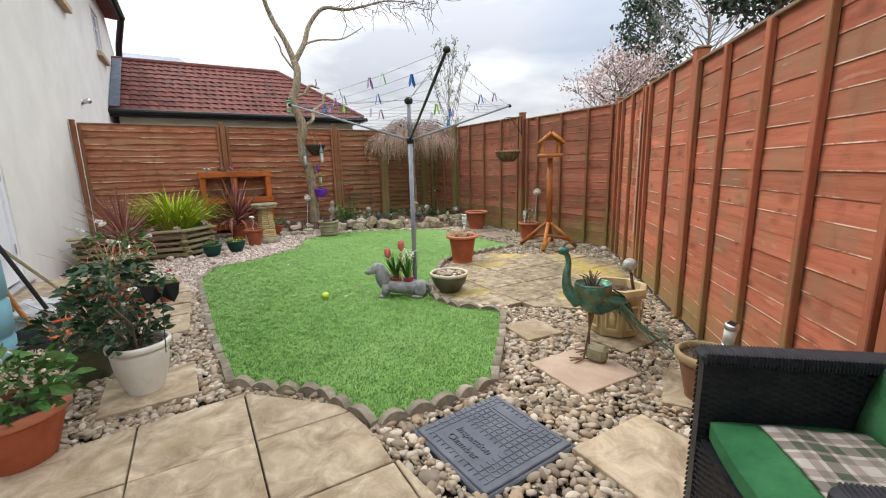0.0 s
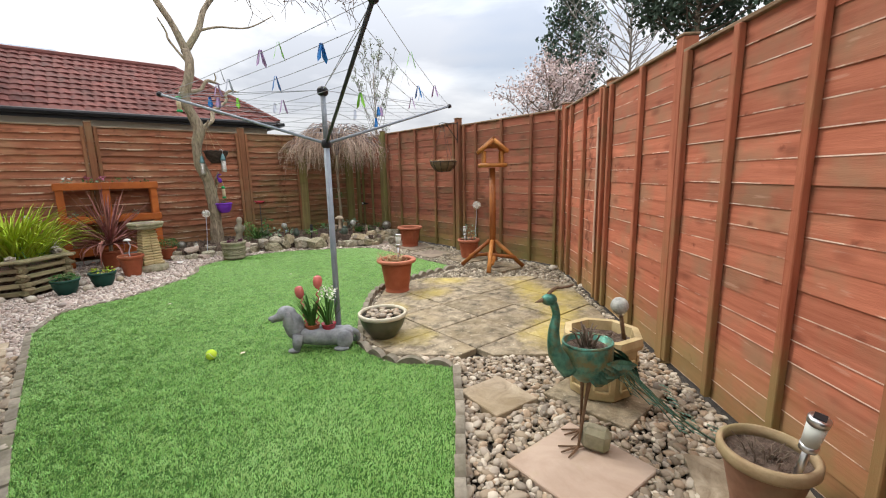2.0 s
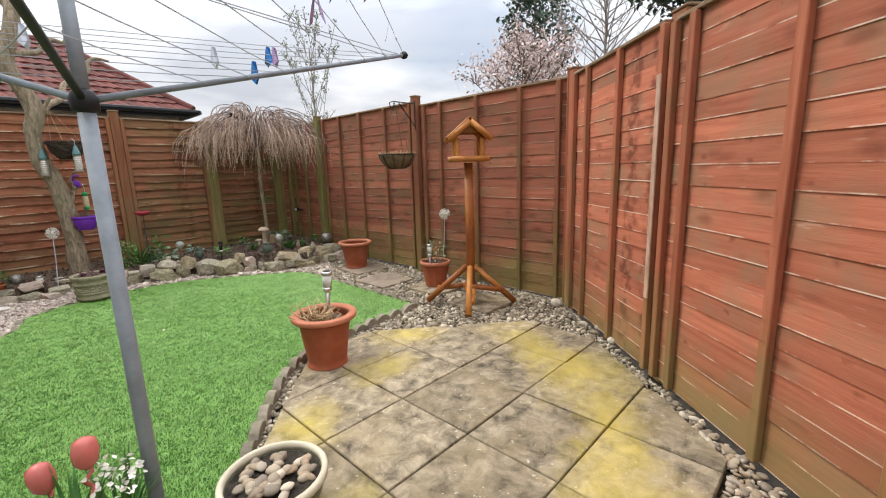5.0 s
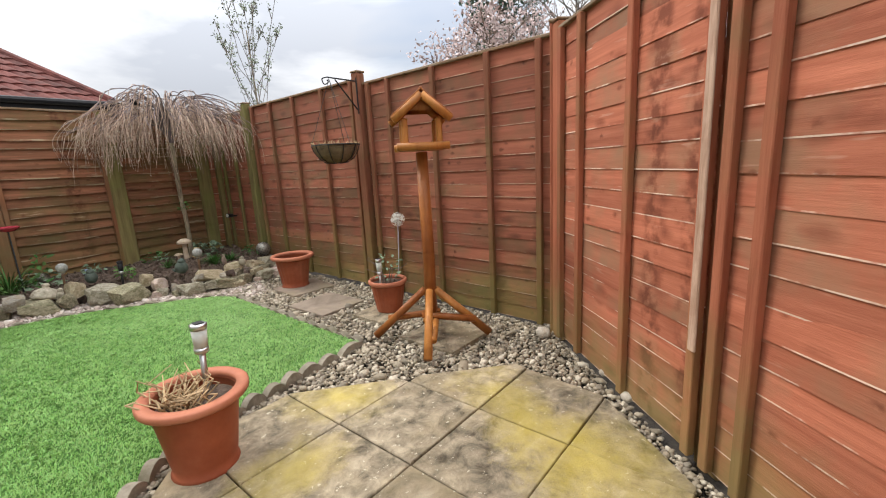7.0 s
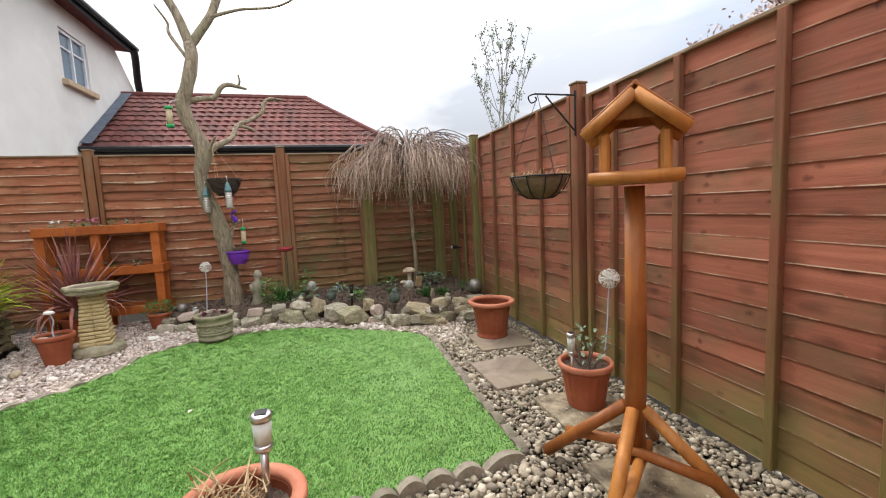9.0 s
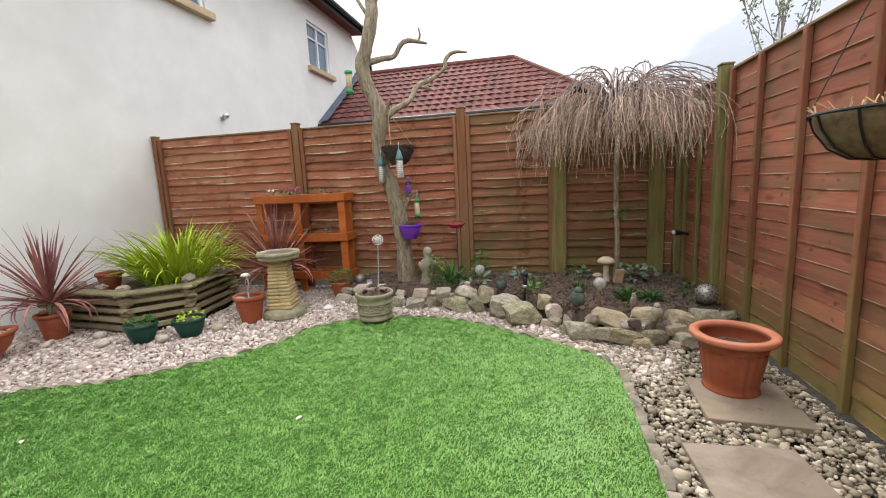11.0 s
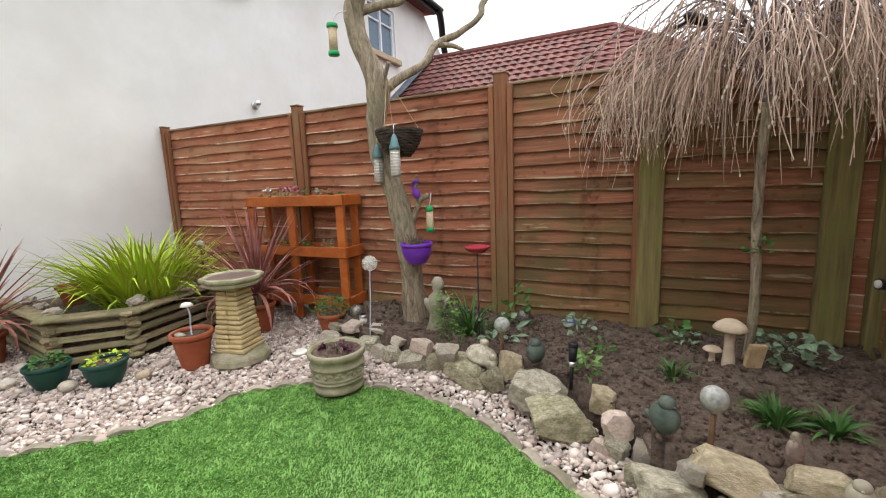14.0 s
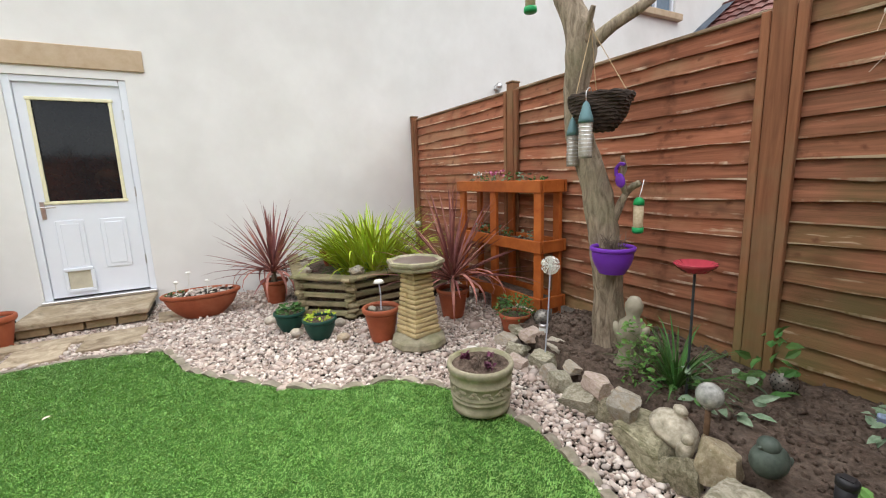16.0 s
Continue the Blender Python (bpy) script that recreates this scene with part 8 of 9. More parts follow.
for x, y, z, lx in ((-0.10, 0.02, 0.46, -8), (-0.015, -0.01, 0.54, 4)):
    g_ = thing("glass_tulip_light", "salmon-pink glass tulip on a coiled stem in the dog planter", "garden light", 0, 0, 0, 0, "glass tulips")
    g_.matrix_world = dg.matrix_world @ pose(x, y, 0.19, 0, lx, 0)
    h_ = z - 0.19
    bm = bm_new()
    tube(bm, [(0.010 * math.cos(k * 0.9), 0.010 * math.sin(k * 0.9), k * (h_ - 0.06) / 30) for k in range(31)], 0.006, 6)
    part("twisted_stem", bm, M["pink_glass"], g_, smooth=True)
    bm = bm_new()
    lathe(bm, [(0.008, h_ - 0.07), (0.030, h_ - 0.045), (0.034, h_ - 0.01), (0.028, h_ + 0.02), (0.012, h_ + 0.03), (0, h_ + 0.031)], 18)
    part("bloom", bm, M["pink_glass"], g_, smooth=True)

# tennis ball
bm = bm_new()
blob(bm, (0, 0, 0.034), (0.034, 0.034, 0.034), sub=3)
for f in bm.faces:
    f.smooth = True
tb = thing("tennis_ball", "bright yellow-green tennis ball on the lawn", "ball", 1.20, 3.56, 0.020)
part("felt", bm, M["ball"], tb)
bm = bm_new()
tube(bm, [(0.0335 * math.cos(a) * math.cos(0.7 * math.sin(2 * a)), 0.0335 * math.sin(a) * math.cos(0.7 * math.sin(2 * a)), 0.034 + 0.0335 * math.sin(0.7 * math.sin(2 * a))) for a in (2 * math.pi * j / 40 for j in range(41))], 0.0014, 4)
part("seam", bm, M["petal_white"], tb)

# ---- metal peacock planter ----
pk = thing("peacock_planter", "verdigris metal peacock standing planter with dry stems", "planter", 2.22, 1.50, 0.018, 18)
AX = -24
pk.matrix_world = pose(2.25, 1.47, 0.018, 0, 0, AX)
bm = bm_new()
lathe(bm, [(0.0, 0.28), (0.035, 0.290), (0.075, 0.335), (0.098, 0.395), (0.096, 0.445), (0.092, 0.462), (0.086, 0.46), (0.087, 0.42)], 28, sx=1.15)
part("bowl_body", bm, M["teal_metal"], pk, smooth=True)
bm = bm_new()
tube(bm, [(1.15 * 0.092 * math.cos(a), 0.092 * math.sin(a), 0.462) for a in (2 * math.pi * j / 30 for j in range(31))], 0.006, 6)
part("rim", bm, M["teal_metal"], pk)
bm = bm_new()
soil_disc(bm, 0.087, 0.440, 0.012)
part("compost", bm, M["soil"], pk)
bm = bm_new()
twigs(bm, (0, 0, 0.44), 16, 0.12, 0.06, 0.005, 0.2)
part("stem_clump", bm, M["twig"], pk)
bm = bm_new()
s = spline([(-0.085, 0, 0.36), (-0.150, 0, 0.43), (-0.165, 0, 0.52), (-0.155, 0, 0.60), (-0.175, 0, 0.655), (-0.205, 0, 0.668)], 5)
tube(bm, s, list(np.interp(np.linspace(0, 1, len(s)), [0, 0.25, 0.6, 0.85, 1], [0.050, 0.030, 0.016, 0.018, 0.014])), 14)
blob(bm, (-0.190, 0, 0.668), (0.034, 0.025, 0.025), sub=3)
part("neck", bm, M["teal_metal"], pk, smooth=True)
bm = bm_new()
tube(bm, [(-0.218, 0, 0.668), (-0.255, 0, 0.662)], [0.011, 0.001], 8)
part("beak", bm, M["rust"], pk)
bm = bm_new()
tube(bm, spline([(-0.195, 0, 0.690), (-0.165, 0, 0.712), (-0.12, 0, 0.712), (-0.07, 0.01, 0.716)]), [0.007] * 6 + [0.005] * 6 + [0.002], 6)
part("crest", bm, M["rust"], pk)
for s_ in (-1, 1):
    for i in range(7):
        bm = bm_new()
        leaf(bm, (0.02 - 0.01 * i, s_ * (0.094 - 0.004 * i), 0.40 - 0.012 * i), (1, s_ * 0.12, -0.18 - 0.03 * i), (0, s_, 0.2), 0.17 - 0.012 * i, 0.045)
        part("wing_feather", bm, M["teal_metal"], pk)
bm = bm_new()
for i in range(16):
    leaf(bm, (0.095, R.uniform(-0.05, 0.05), 0.41 + R.uniform(-0.04, 0.03)), (1, R.uniform(-0.25, 0.25), -0.75 + R.uniform(-0.25, 0.15)), (0.3, 0, 1), R.uniform(0.16, 0.22), 0.05)
part("rump_feathers", bm, M["teal_metal"], pk)
for i in range(11):
    bm = bm_new()
    y = (i - 5) * 0.028
    e = Vector((0.42 + 0.05 * math.cos(i * 1.3), y * 2.6, 0.05 + 0.02 * (i % 3)))
    tube(bm, spline([(0.13, y * 0.6, 0.37), (0.27, y * 1.6, 0.20), tuple(e)]), 0.0028, 5)
    for q in range(10):
        leaf(bm, e + Vector((-0.008 * q, 0, 0.012 * q)), (0.6, (-1) ** q * 0.8, -0.2), (0, 0, 1), 0.05, 0.010)
    part("tail_feather", bm, M["teal_metal"], pk, "long thin metal tail feather")
for s_ in (-1, 1):
    bm = bm_new()
    fx, fy = (-0.06, -0.05) if s_ < 0 else (0.02, 0.05)
    tube(bm, [(0.0, s_ * 0.03, 0.32), (fx * 0.4, fy * 0.7, 0.20), (fx, fy, 0.014)], [0.011, 0.0065, 0.006], 8)
    for t_ in (-0.5, 0, 0.5):
        tube(bm, [(fx, fy, 0.012), (fx - 0.085 * math.cos(t_), fy + 0.085 * math.sin(t_), 0.005)], [0.006, 0.003], 6)
    tube(bm, [(fx, fy, 0.012), (fx + 0.04, fy, 0.005)], [0.006, 0.003], 6)
    part("leg", bm, M["rust"], pk)
bm = bm_new()
box(bm, (0, 0, 0.05), (0.085, 0.12, 0.10), (4, 3, 0), bevel=0.022)
o = obj("mossy_block", bm, M["stoneware"])
o.matrix_world = pose(2.235, 1.405, 0.018, 0, 0, 20)
tagged(o, "small mossy stone block weighing the peacock's feet", "stone")

# ---- octagonal yellow planter ----
hx = thing("octagonal_planter", "yellowish cast-stone octagonal planter with empty soil", "planter", 2.72, 1.66, 0.018, 10)
bm = bm_new()
lathe(bm, [(0.155, 0), (0.165, 0.01), (0.185, 0.27), (0.205, 0.275), (0.212, 0.30), (0.205, 0.335), (0.168, 0.335), (0.160, 0.27), (0.155, 0.10)], 8)
part("body", bm, M["yellowstone"], hx)
for i in range(8):
    a = (i + 0.5) * math.pi / 4
    bm = bm_new()
    r_ = 0.163
    for dz, dw in ((0.06, 0.07), (0.22, 0.085)):
        box(bm, (0, 0, dz), (0.012, dw, 0.014), bevel=0.003)
    for dy in (-0.036, 0.036):
        box(bm, (0, dy, 0.14), (0.012, 0.012, 0.15), bevel=0.003)
    blob(bm, (0, 0, 0.14), (0.010, 0.022, 0.045), sub=2, rough=0.3)
    o = part("relief_panel", bm, M["yellowstone"], hx)
    o.matrix_local = pose(r_ * math.cos(a), r_ * math.sin(a), 0, 0, 4, math.degrees(a))
bm = bm_new()
soil_disc(bm, 0.166, 0.285, 0.016)
part("compost", bm, M["soil"], hx)
solar_stake(2.80, 1.57, 0.28, 0.27, "crackled globe solar light in the octagonal planter", (-4, -12), globe=0.046)

# clay pot by the chair with a solar stake
p = pot("plant_pot", "weathered brown clay pot with dry twigs", 2.36, 0.85, 0.018, 0.142, 0.238, M["clay"], M["clay_rim"], 0.70, 0.045, full=0.84)
bm = bm_new()
twigs(bm, (0, 0, 0.195), 26, 0.07, 0.11, 0.003, 0.6)
part("stem_clump", bm, M["twig"], p)
solar_stake(2.31, 0.765, 0.20, 0.27, "dark-capped solar stake leaning in a clay pot", (9, -9), r=0.026)

# ---- inspection cover ----
cv = thing("inspection_cover", "grey plastic square inspection chamber cover with raised tread", "manhole cover", COVER[0], COVER[1], -0.012, COVER[3])
S = COVER[2]
bm = bm_new()
box(bm, (0, 0, 0.0), (S, S, 0.03), bevel=0.006)
part("frame", bm, M["cover"], cv)
bm = bm_new()
box(bm, (0, 0, 0.018), (S - 0.03, S - 0.03, 0.016), bevel=0.004)
lid = part("lid", bm, M["cover"], cv)
bm = bm_new()
cells = 14
for i in range(cells):
    for j in range(cells):
        x, y = (i - (cells - 1) / 2) * (S - 0.07) / cells, (j - (cells - 1) / 2) * (S - 0.07) / cells
        if not (-0.18 < x < -0.045 and -0.14 < y < 0.17) and not (0.13 < x < 0.18 and -0.07 < y < 0.17):
            box(bm, (x, y, 0.0275), (0.024, 0.005, 0.004))
            box(bm, (x + 0.0145, y + 0.0145, 0.0275), (0.005, 0.024, 0.004))
tr = part("tread_pattern", bm, M["cover"], lid, "raised tread pattern")
tr["kind"] = "stuff"


def lettering(name, words, size, material, parent, m):
    c = bpy.data.curves.new(name, "FONT")
    c.body, c.size, c.extrude, c.align_x, c.align_y = words, size, 0.0025, "CENTER", "CENTER"
    ob = new(name, c)
    dg_ = bpy.context.evaluated_depsgraph_get()
    me = bpy.data.meshes.new_from_object(ob.evaluated_get(dg_))
    bpy.data.objects.remove(ob)
    o = obj(name, me, material, parent)
    o.matrix_local = m
    return o


lettering("lettering", "Inspection", 0.052, M["cover"], lid, pose(-0.085, 0.02, 0.029, 0, 0, -90))
lettering("lettering", "Chamber", 0.052, M["cover"], lid, pose(-0.145, 0.02, 0.029, 0, 0, -90))
bm = bm_new()
box(bm, (0.155, 0.05, 0.028), (0.028, 0.22, 0.004), bevel=0.001)
part("brand_bar", bm, M["cover"], lid)

# ---- rattan armchair ----
ch = thing("rattan_armchair", "black woven rattan armchair with green cushions", "armchair", 0, 0, 0)
cw, cd = Vector((-0.66, -0.75)).normalized(), Vector((0.75, -0.66)).normalized()
ch.matrix_world = Matrix(((cd.x, cw.x, 0, 1.53), (cd.y, cw.y, 0, 0.49), (0, 0, 1, 0), (0, 0, 0, 1)))


def woven(bm, w, h, t, pitch=0.020):
    """A woven panel in the x-z plane, w wide and h high, with strands bulging both ways."""
    nx_, nz_ = max(2, int(w / pitch)), max(2, int(h / 0.009))
    box(bm, (w / 2, 0, h / 2), (w - 0.004, t * 0.7, h - 0.004))
    for j in range(nz_):
        z = (j + 0.5) * h / nz_
        for side_ in (-1, 1):
            prev = None
            for i in range(nx_ + 1):
                x = i * w / nx_
                yb = side_ * (t / 2 + (0.0035 if (i + j) % 2 else -0.0015))
                row = [bm.verts.new((x, yb, z - 0.0036)), bm.verts.new((x, yb, z + 0.0036))]
                if prev:
                    bm.faces.new((prev[0], row[0], row[1], prev[1]))
                prev = row


AW, AD, AH = 0.64, 0.54, 0.62
for y in (0.035, AW - 0.035):
    bm = bm_new()
    woven(bm, AD, AH - 0.03, 0.05)
    o = part("arm_panel", bm, M["rattan"], ch, "woven black rattan side")
    o.matrix_local = pose(0, y, 0.02)
    bm = bm_new()
    box(bm, (AD / 2, y, AH), (AD + 0.02, 0.075, 0.035), bevel=0.012)
    for i in range(60):
        box(bm, (0.008 + i * (AD - 0.016) / 59, y, AH + 0.001), (0.0062, 0.078, 0.036), (0, 0, 8), bevel=0.002)
    part("arm_top", bm, M["rattan"], ch)
bm = bm_new()
woven(bm, AW - 0.10, 0.34, 0.05)
o = part("front_panel", bm, M["rattan"], ch)
o.matrix_local = pose(0.03, 0.05, 0.02, 0, 0, 90)
bm = bm_new()
woven(bm, AW, 0.86, 0.05)
o = part("back_panel", bm, M["rattan"], ch)
o.matrix_local = pose(AD + 0.02, 0.0, 0.02, 0, 0, 90)
bm = bm_new()
box(bm, (AD / 2, AW / 2, 0.345), (AD - 0.02, AW - 0.10, 0.03))
part("seat_base", bm, M["rattan"], ch)


def cushion(bm, c, s, rot=(0, 0, 0), puff=0.25):
    r = bmesh.ops.create_cube(bm, size=2.0)
    bmesh.ops.subdivide_edges(bm, edges=bm.edges[:], cuts=9, use_grid_fill=True)
    m = pose(*c, *rot)
    for v in bm.verts:
        x, y, z = v.co
        e = max(abs(x), abs(y))
        k = 1 - puff * e ** 5
        f = 1 - 0.06 * (x * x * y * y)
        wr = 0.10 * noise.noise(Vector((x * 2.5, y * 2.5, z))) + 0.06 * noise.noise(Vector((x * 6.5, y * 5.0, z)))
        v.co = m @ Vector((x * s[0] * f, y * s[1] * f, (z * k + wr) * s[2]))


bm = bm_new()
cushion(bm, (AD / 2 + 0.005, AW / 2, 0.402), (0.265, 0.262, 0.050), puff=0.5)
cu = part("seat_cushion", bm, M["cushion"], ch, "green canvas seat cushion", smooth=True)
bm = bm_new()
cushion(bm, (AD - 0.06, AW / 2, 0.66), (0.26, 0.26, 0.050), (0, -76, 0))
part("back_cushion", bm, M["cushion"], ch, "green canvas back cushion", smooth=True)
th = thing("tartan_throw", "folded cream and grey-green checked cloth on the cushion", "cloth", 0, 0, 0)
th.matrix_world = ch.matrix_world @ pose(0.13, 0.11, 0.4485)
rows_, cols_, cell = 28, 36, 0.012
bm = bm_new()
grid = []
for i in range(rows_ + 1):
    grid.append([])
    for j in range(cols_ + 1):
        x, y = i * cell, j * cell
        grid[-1].append(bm.verts.new((x + 0.006 * noise.noise(Vector((y * 7, 0, 3))), y, 0.008 + 0.006 * noise.noise(Vector((x * 9, y * 9, 0))) - 0.015 * (abs(y - 0.216) / 0.26) ** 6)))
BAND = (0, 0, 0, 1, 1, 0, 2, 2, 2, 0, 1, 1)
for i in range(rows_):
    for j in range(cols_):
        f = bm.faces.new((grid[i][j], grid[i + 1][j], grid[i + 1][j + 1], grid[i][j + 1]))
        f.material_index = min(3, BAND[i % 12] + BAND[j % 12])
bmesh.ops.solidify(bm, geom=bm.faces[:], thickness=0.004)
cl = part("cloth", bm, M["tartan_pale"], th, smooth=True)
for m_ in ("tartan_soft", "tartan_mid", "tartan_dark"):
    cl.data.materials.append(M[m_])

# ---- pots and clutter by the house ----
p = pot("plant_pot", "white crackle-glazed pot with a dark-leaved camellia", -0.07, 2.52, 0.018, 0.145, 0.285, M["white_glaze"], None, 0.62, 0.035, curve=0.09)
bm = bm_new()
twigs(bm, (0, 0, 0.24), 12, 0.42, 0.10, 0.006, 0.5)
part("stem_clump", bm, M["twig"], p)
bm = bm_new()
bush(bm, (-0.07, 0.05, 0.25), 0.22, 0.46, 560, 0.056, 0.034, 0.05)
part("leaves", bm, M["leaf_dark"], p, "glossy dark green leaves")
bm = bm_new()
for i in range(7):
    c = Vector((R.uniform(-0.2, 0.16), R.uniform(-0.2, 0.16), R.uniform(0.42, 0.62)))
    for k in range(8):
        leaf(bm, c, rand_dir(0.3), rand_dir(0.3), 0.026, 0.02)
part("bud_cluster", bm, M["petal_white"], p, "white flower buds")
bf = thing("butterfly_stake", "black butterfly ornament on a wire", "ornament", 0.06, 2.34, 0.27)
bm = bm_new()
tube(bm, [(0, 0, 0), (0.02, 0, 0.30)], 0.0025, 5)
part("wire", bm, M["dark_pole"], bf)
for s_ in (-1, 1):
    bm = bm_new()
    v = [bm.verts.new(q) for q in ((0.02, 0, 0.30), (0.02 + s_ * 0.02, -0.01, 0.36), (0.02 + s_ * 0.085, -0.03, 0.37), (0.02 + s_ * 0.075, -0.02, 0.31), (0.02 + s_ * 0.05, -0.02, 0.265))]
    f = bm.faces.new(v)
    bmesh.ops.solidify(bm, geom=[f], thickness=0.002)
    part("wing", bm, M["butterfly"], bf)
p = pot("plant_pot", "ribbed terracotta bowl of green leaves and cream florets", -0.47, 2.12, 0.012, 0.185, 0.25, M["terracotta"], M["terracotta_rim"], 0.66, 0.04, flutes=24)
bm = bm_new()
bush(bm, (0, 0, 0.22), 0.21, 0.22, 180, 0.09, 0.045, 0.02)
part("leaves", bm, M["leaf_green"], p)
bm = bm_new()
for i in range(260):
    a, q = R.uniform(0, 6.283), math.sqrt(R.random()) * 0.19
    leaf(bm, (q * math.cos(a), q * math.sin(a), 0.38 + R.uniform(-0.06, 0.05)), rand_dir(0.6), rand_dir(0.6), 0.020, 0.014)
part("floret_head", bm, M["petal_cream"], p, "clusters of faded cream-pink florets")
p = pot("plant_pot", "dark grey-green pot half hidden under leaves", -0.36, 2.92, 0, 0.15, 0.25, M["green_glaze"], None, 0.7, 0.04)
bm = bm_new()
bush(bm, (0, 0, 0.2), 0.26, 0.26, 200, 0.06, 0.03, 0.02)
part("leaves", bm, M["leaf_dark"], p)
bm = bm_new()
twigs(bm, (0, 0, 0.2), 24, 0.36, 0.16, 0.004, 0.6)
part("stem_clump", bm, M["straw"], p)
p = pot("plant_pot", "large terracotta pot of leggy stems with white flowers", -0.31, 4.10, 0, 0.185, 0.26, M["terracotta"], M["terracotta_rim"], 0.66, 0.04)
bm = bm_new()
bush(bm, (0, 0, 0.22), 0.28, 0.50, 210, 0.06, 0.03, 0.0)
part("leaves", bm, M["leaf_green"], p)
bm = bm_new()
twigs(bm, (0, 0, 0.25), 40, 0.62, 0.26, 0.004, 0.7)
part("stem_clump", bm, M["straw"], p)
bm = bm_new()
for i in range(5):
    c = Vector((R.uniform(-0.26, 0.26), R.uniform(-0.26, 0.26), R.uniform(0.55, 0.80)))
    for k in range(14):
        leaf(bm, c, rand_dir(0.2), rand_dir(0.2), 0.034, 0.026)
part("flowers", bm, M["petal_white"], p, "white flower heads")
pot("plant_pot", "bare terracotta pot standing beside the door step", -0.50, 4.47, 0, 0.135, 0.26, M["terracotta"], None, 0.74, 0.05)
p = pot("plant_pot", "terracotta pot with a small red flower", -0.04, 4.40, 0.018, 0.10, 0.17, M["terracotta"], None, 0.7, 0.035)
bm = bm_new()
bush(bm, (0, 0, 0.14), 0.10, 0.13, 60, 0.04, 0.024, 0.0)
part("leaves", bm, M["leaf_green"], p)
bm = bm_new()
for k in range(14):
    leaf(bm, (0.05, -0.05, 0.28), rand_dir(0.2), rand_dir(0.2), 0.03, 0.024)
part("flower", bm, M["red_glass"], p, "small red flower")

wb = thing("water_butt", "pale blue plastic water butt with moulded rings", "water butt", -1.02, 3.42, 0, 0)
bm = bm_new()
lathe(bm, [(0.19, 0), (0.205, 0.02), (0.215, 0.18), (0.205, 0.19), (0.205, 0.21), (0.218, 0.22), (0.222, 0.42), (0.21, 0.43), (0.21, 0.45), (0.222, 0.46), (0.222, 0.66), (0.212, 0.70), (0.20, 0.73)], 36)
part("barrel", bm, M["butt_blue"], wb, smooth=True)
bm = bm_new()
lathe(bm, [(0.20, 0.73), (0.224, 0.735), (0.224, 0.765), (0.15, 0.785), (0, 0.79)], 36)
part("lid", bm, M["butt_blue"], wb, smooth=True)
bm = bm_new()
tube(bm, [(0.205, 0.0, 0.09), (0.255, 0, 0.09), (0.255, 0, 0.06)], 0.014, 8)
part("tap", bm, M["black"], wb)
for x, y, az, l_, hd in ((-0.72, 3.62, 0.5, 1.05, "wood"), (-0.66, 3.86, 0.7, 0.95, "dark")):
    tl = thing("garden_tool", "long-handled garden tool leaning on the house wall", "garden tool", x, y, 0.0, 0, "leaning tools")
    e = Vector((-0.36, 0.05, l_))
    bm = bm_new()
    tube(bm, [e * 0.18, e], 0.015, 8)
    part("shaft", bm, M["honey_timber"] if hd == "wood" else M["black"], tl)
    bm = bm_new()
    box(bm, tuple(e * 0.09), (0.17, 0.012, 0.20), (0, -18, 20), bevel=0.004)
    part("blade", bm, M["dark_pole"], tl)
    bm = bm_new()
    tube(bm, [e + Vector((0, -0.06, 0.0)), e + Vector((0, 0.06, 0.0))], 0.014, 8)
    part("grip", bm, M["black"], tl)
bg = thing("sack", "crumpled pale plastic sack on the ground by the wall", "sack", -0.82, 4.02, 0)
bm = bm_new()
blob(bm, (0, 0, 0.13), (0.17, 0.20, 0.15), (0, 0, 20), 4, 0.5, 2.2, 4)
for v in bm.verts:
    v.co.z = max(v.co.z, 0.0)
part("bag", bm, M["plastic_bag"], bg)
bg = thing("orange_trug", "small orange plastic tub by the wall", "tub", -0.52, 3.40, 0)
bm = bm_new()
lathe(bm, [(0.09, 0), (0.125, 0.16), (0.132, 0.165), (0.12, 0.165), (0.085, 0.02)], 24)
part("tub", bm, M["orange_plastic"], bg, smooth=True)
bm = bm_new()
tube(bm, spline([(0.12, 0, 0.165), (0.09, 0, 0.24), (-0.09, 0, 0.24), (-0.12, 0, 0.165)]), 0.008, 6)
part("tub_handle", bm, M["orange_plastic"], bg)
sc = thing("boot_scraper_broom", "dark bristled broom head lying by the step", "broom", -0.72, 4.40, 0.0, 35)
bm = bm_new()
box(bm, (0, 0, 0.16), (0.05, 0.24, 0.04), bevel=0.01)
part("head", bm, M["brown_timber"], sc)
bm = bm_new()
for i in range(80):
    x, y = R.uniform(-0.02, 0.02), R.uniform(-0.115, 0.115)
    tube(bm, [(x, y, 0.15), (x * 1.8, y * 1.1, 0.0)], 0.003, 4)
part("bristles", bm, M["black"], sc)
bm = bm_new()
tube(bm, [(0, 0, 0.17), (-0.42, 0.2, 0.82)], 0.012, 8)
part("broomstick", bm, M["old_timber"], sc)

# ---- trees beyond the fences ----


